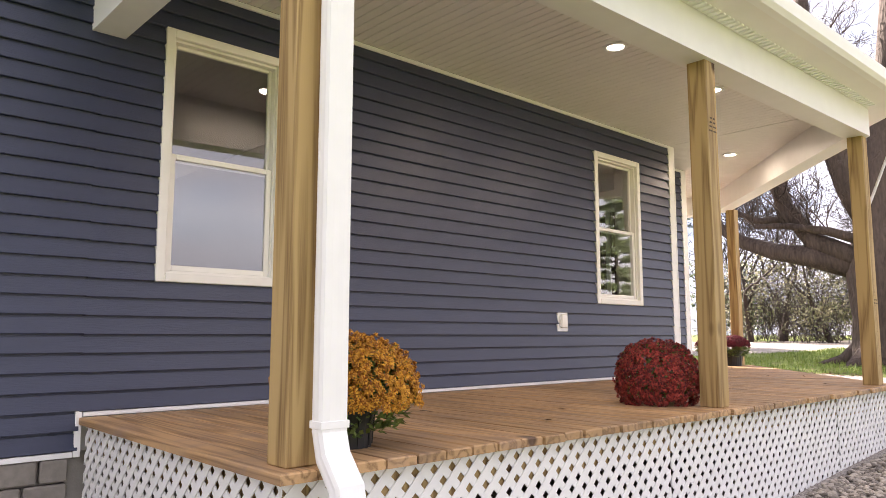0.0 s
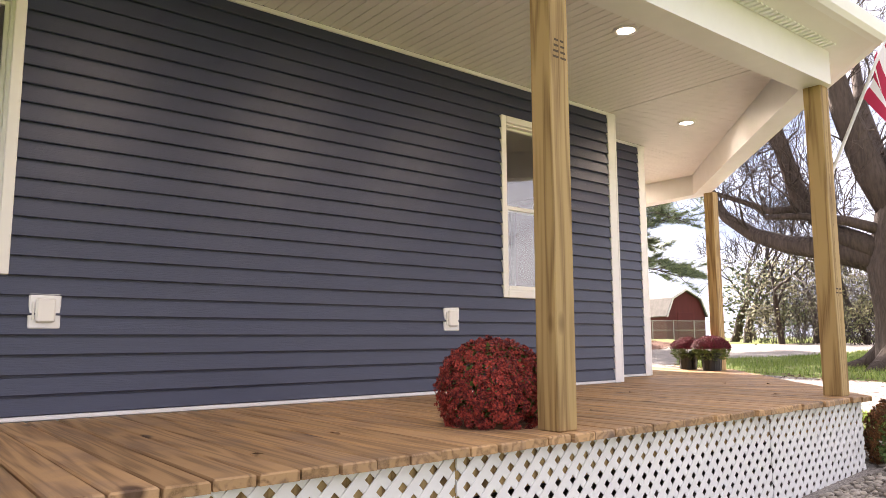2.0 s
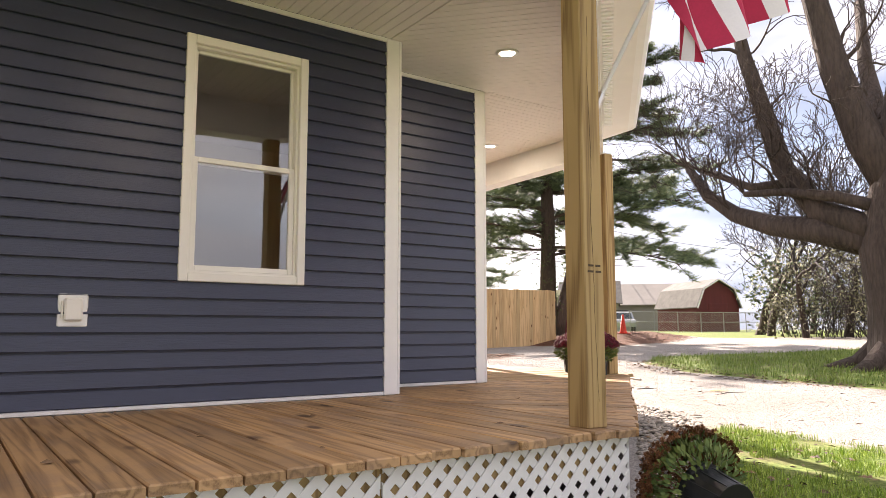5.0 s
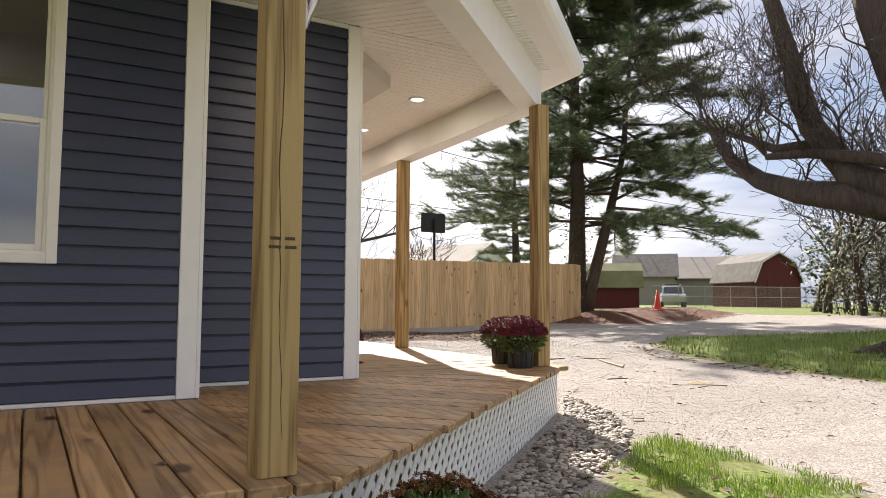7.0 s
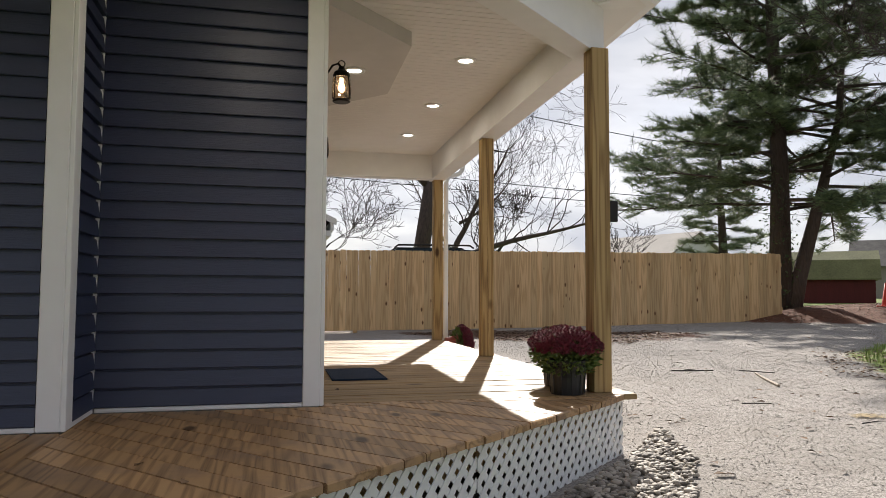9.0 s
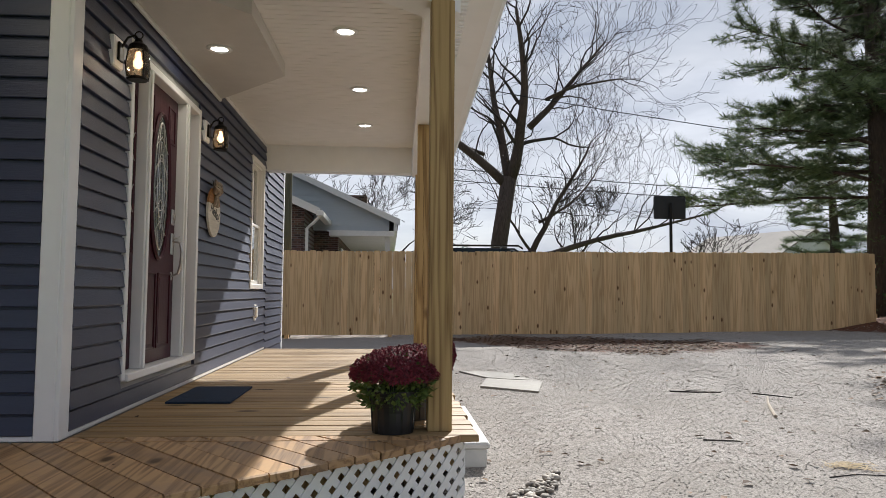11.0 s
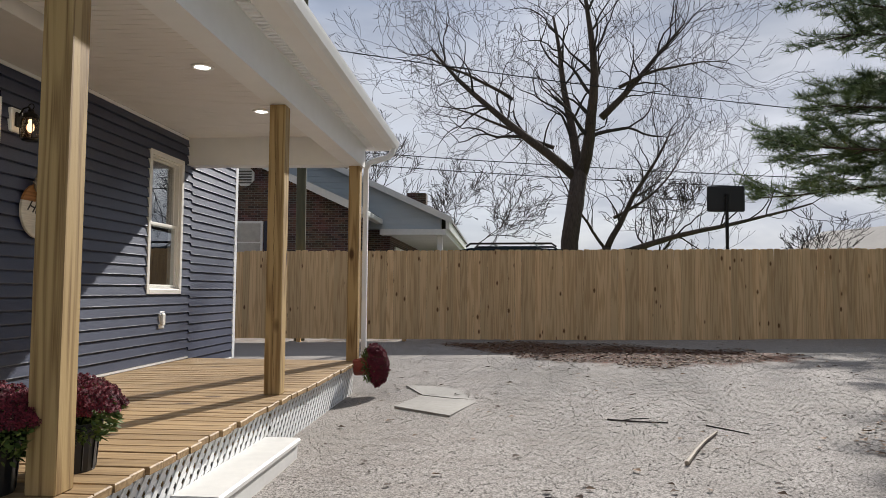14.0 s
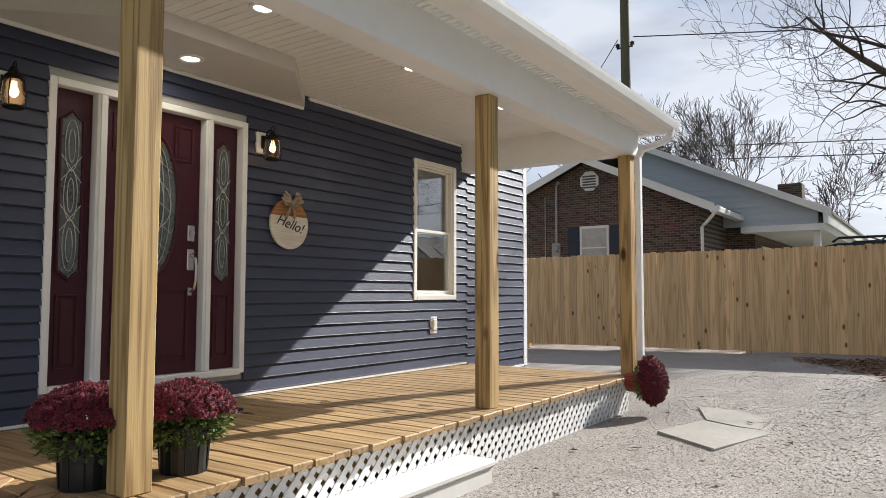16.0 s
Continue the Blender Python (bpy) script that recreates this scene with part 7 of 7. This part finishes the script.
BLT = [(0, 1, 2), (0, 2, 3), (3, 2, 4)]
pts = lot(26000, 7.2, 10.6, -0.6, 3.9, 94, lambda x, y: inside(LAWN, x, y) > -0.05 - 0.1 * noise.noise((x * 3, y * 3, 1)) and noise.noise((x * 2.2, y * 2.2, 5)) > -0.08 and off_deck(x, y))
tagged(scatter("grass", pts, BL, BLT, [rs.uniform(0.022, 0.06) for _ in pts], BLADE, None, 94, 0.4), "short bright green grass with bare patches", "grass", kind="stuff")
pts = lot(34000, 14.0, 30.0, 0.0, 11.2, 95, lambda x, y: inside(ISLAND, x, y) > 0.1 + 0.2 * noise.noise((x * 1.3, y * 1.3, 1)) and noise.noise((x * 0.9, y * 0.9, 5)) > -0.3)
tagged(scatter("grass", pts, BL, BLT, [rs.uniform(0.045, 0.11) for _ in pts], mat("island_grass_blades", (0.10, 0.175, 0.022), 0.6, scale=6, island=1.0, tint=(0.28, 0.36, 0.065)), None, 95, 0.5), "uneven green grass on the island", "grass", kind="stuff")
LF = [(-0.5, 0, 0), (0, 0.32, 0.12), (0.5, 0, 0.05), (0, -0.32, 0.14)]
LFT = [(0, 1, 2), (0, 2, 3)]
pts = lot(4800, 10.5, 17.5, 12.0, 17.4, 96, lambda x, y: inside(LITTER, x, y) + 0.8 * noise.noise((x, y, 3)) > 0.15, 0.012)
pts += lot(700, 14.2, 17.5, 4.5, 10.0, 97, lambda x, y: abs(inside(ISLAND, x, y)) < 0.5, 0.012)
pts += lot(3400, 18.5, 32.5, 15.2, 23.0, 98, lambda x, y: inside(MULCH, x, y) > -0.3, 0.012)
pts += lot(520, 10.7, 22, 3.0, 17.0, 99, lambda x, y: off_deck(x, y), 0.012)
pts += lot(260, 7.6, 10.6, 1.0, 3.9, 100, lambda x, y: off_deck(x, y), 0.02)
tagged(scatter("fallen_leaves", pts, LF, LFT, [rs.uniform(0.035, 0.085) for _ in pts], DEADLEAF, None, 96, 0.35), "curled brown leaves strewn over the gravel", "leaf litter", kind="stuff")
pts = [(x, y, DECK + 0.004) for x, y in ((5.0, 2.6), (5.6, 2.9), (6.3, 3.3), (7.8, 3.4), (8.0, 3.1), (6.9, 2.5), (3.4, 2.7), (2.9, 2.4), (9.0, 4.2), (9.3, 7.2), (5.9, 2.35), (8.7, 5.35))]
tagged(scatter("fallen_leaves", pts, LF, LFT, [rs.uniform(0.03, 0.07) for _ in pts], DEADLEAF, None, 101, 0.3), "few dry leaves lying on the deck boards", "leaf litter", kind="stuff")
STRAW = mat("dry_straw", (0.36, 0.27, 0.15), 0.9, scale=20, island=1.0, tint=(0.52, 0.40, 0.23))
tuft_at = random.Random(7)
pts = [(x, y, rise(x, y) + 0.012) for x, y in ((13.02 + tuft_at.gauss(0, 0.07), 5.48 + tuft_at.gauss(0, 0.06)) for _ in range(90))]
SB = [(-0.5, -0.03, 0), (0.5, -0.03, 0.03), (0.5, 0.03, 0.03), (-0.5, 0.03, 0)]
tagged(scatter("straw", pts, SB, LFT, [rs.uniform(0.05, 0.14) for _ in pts], STRAW, None, 102, 0.3), "small clump of dry tan straw on the gravel", "straw", kind="stuff")
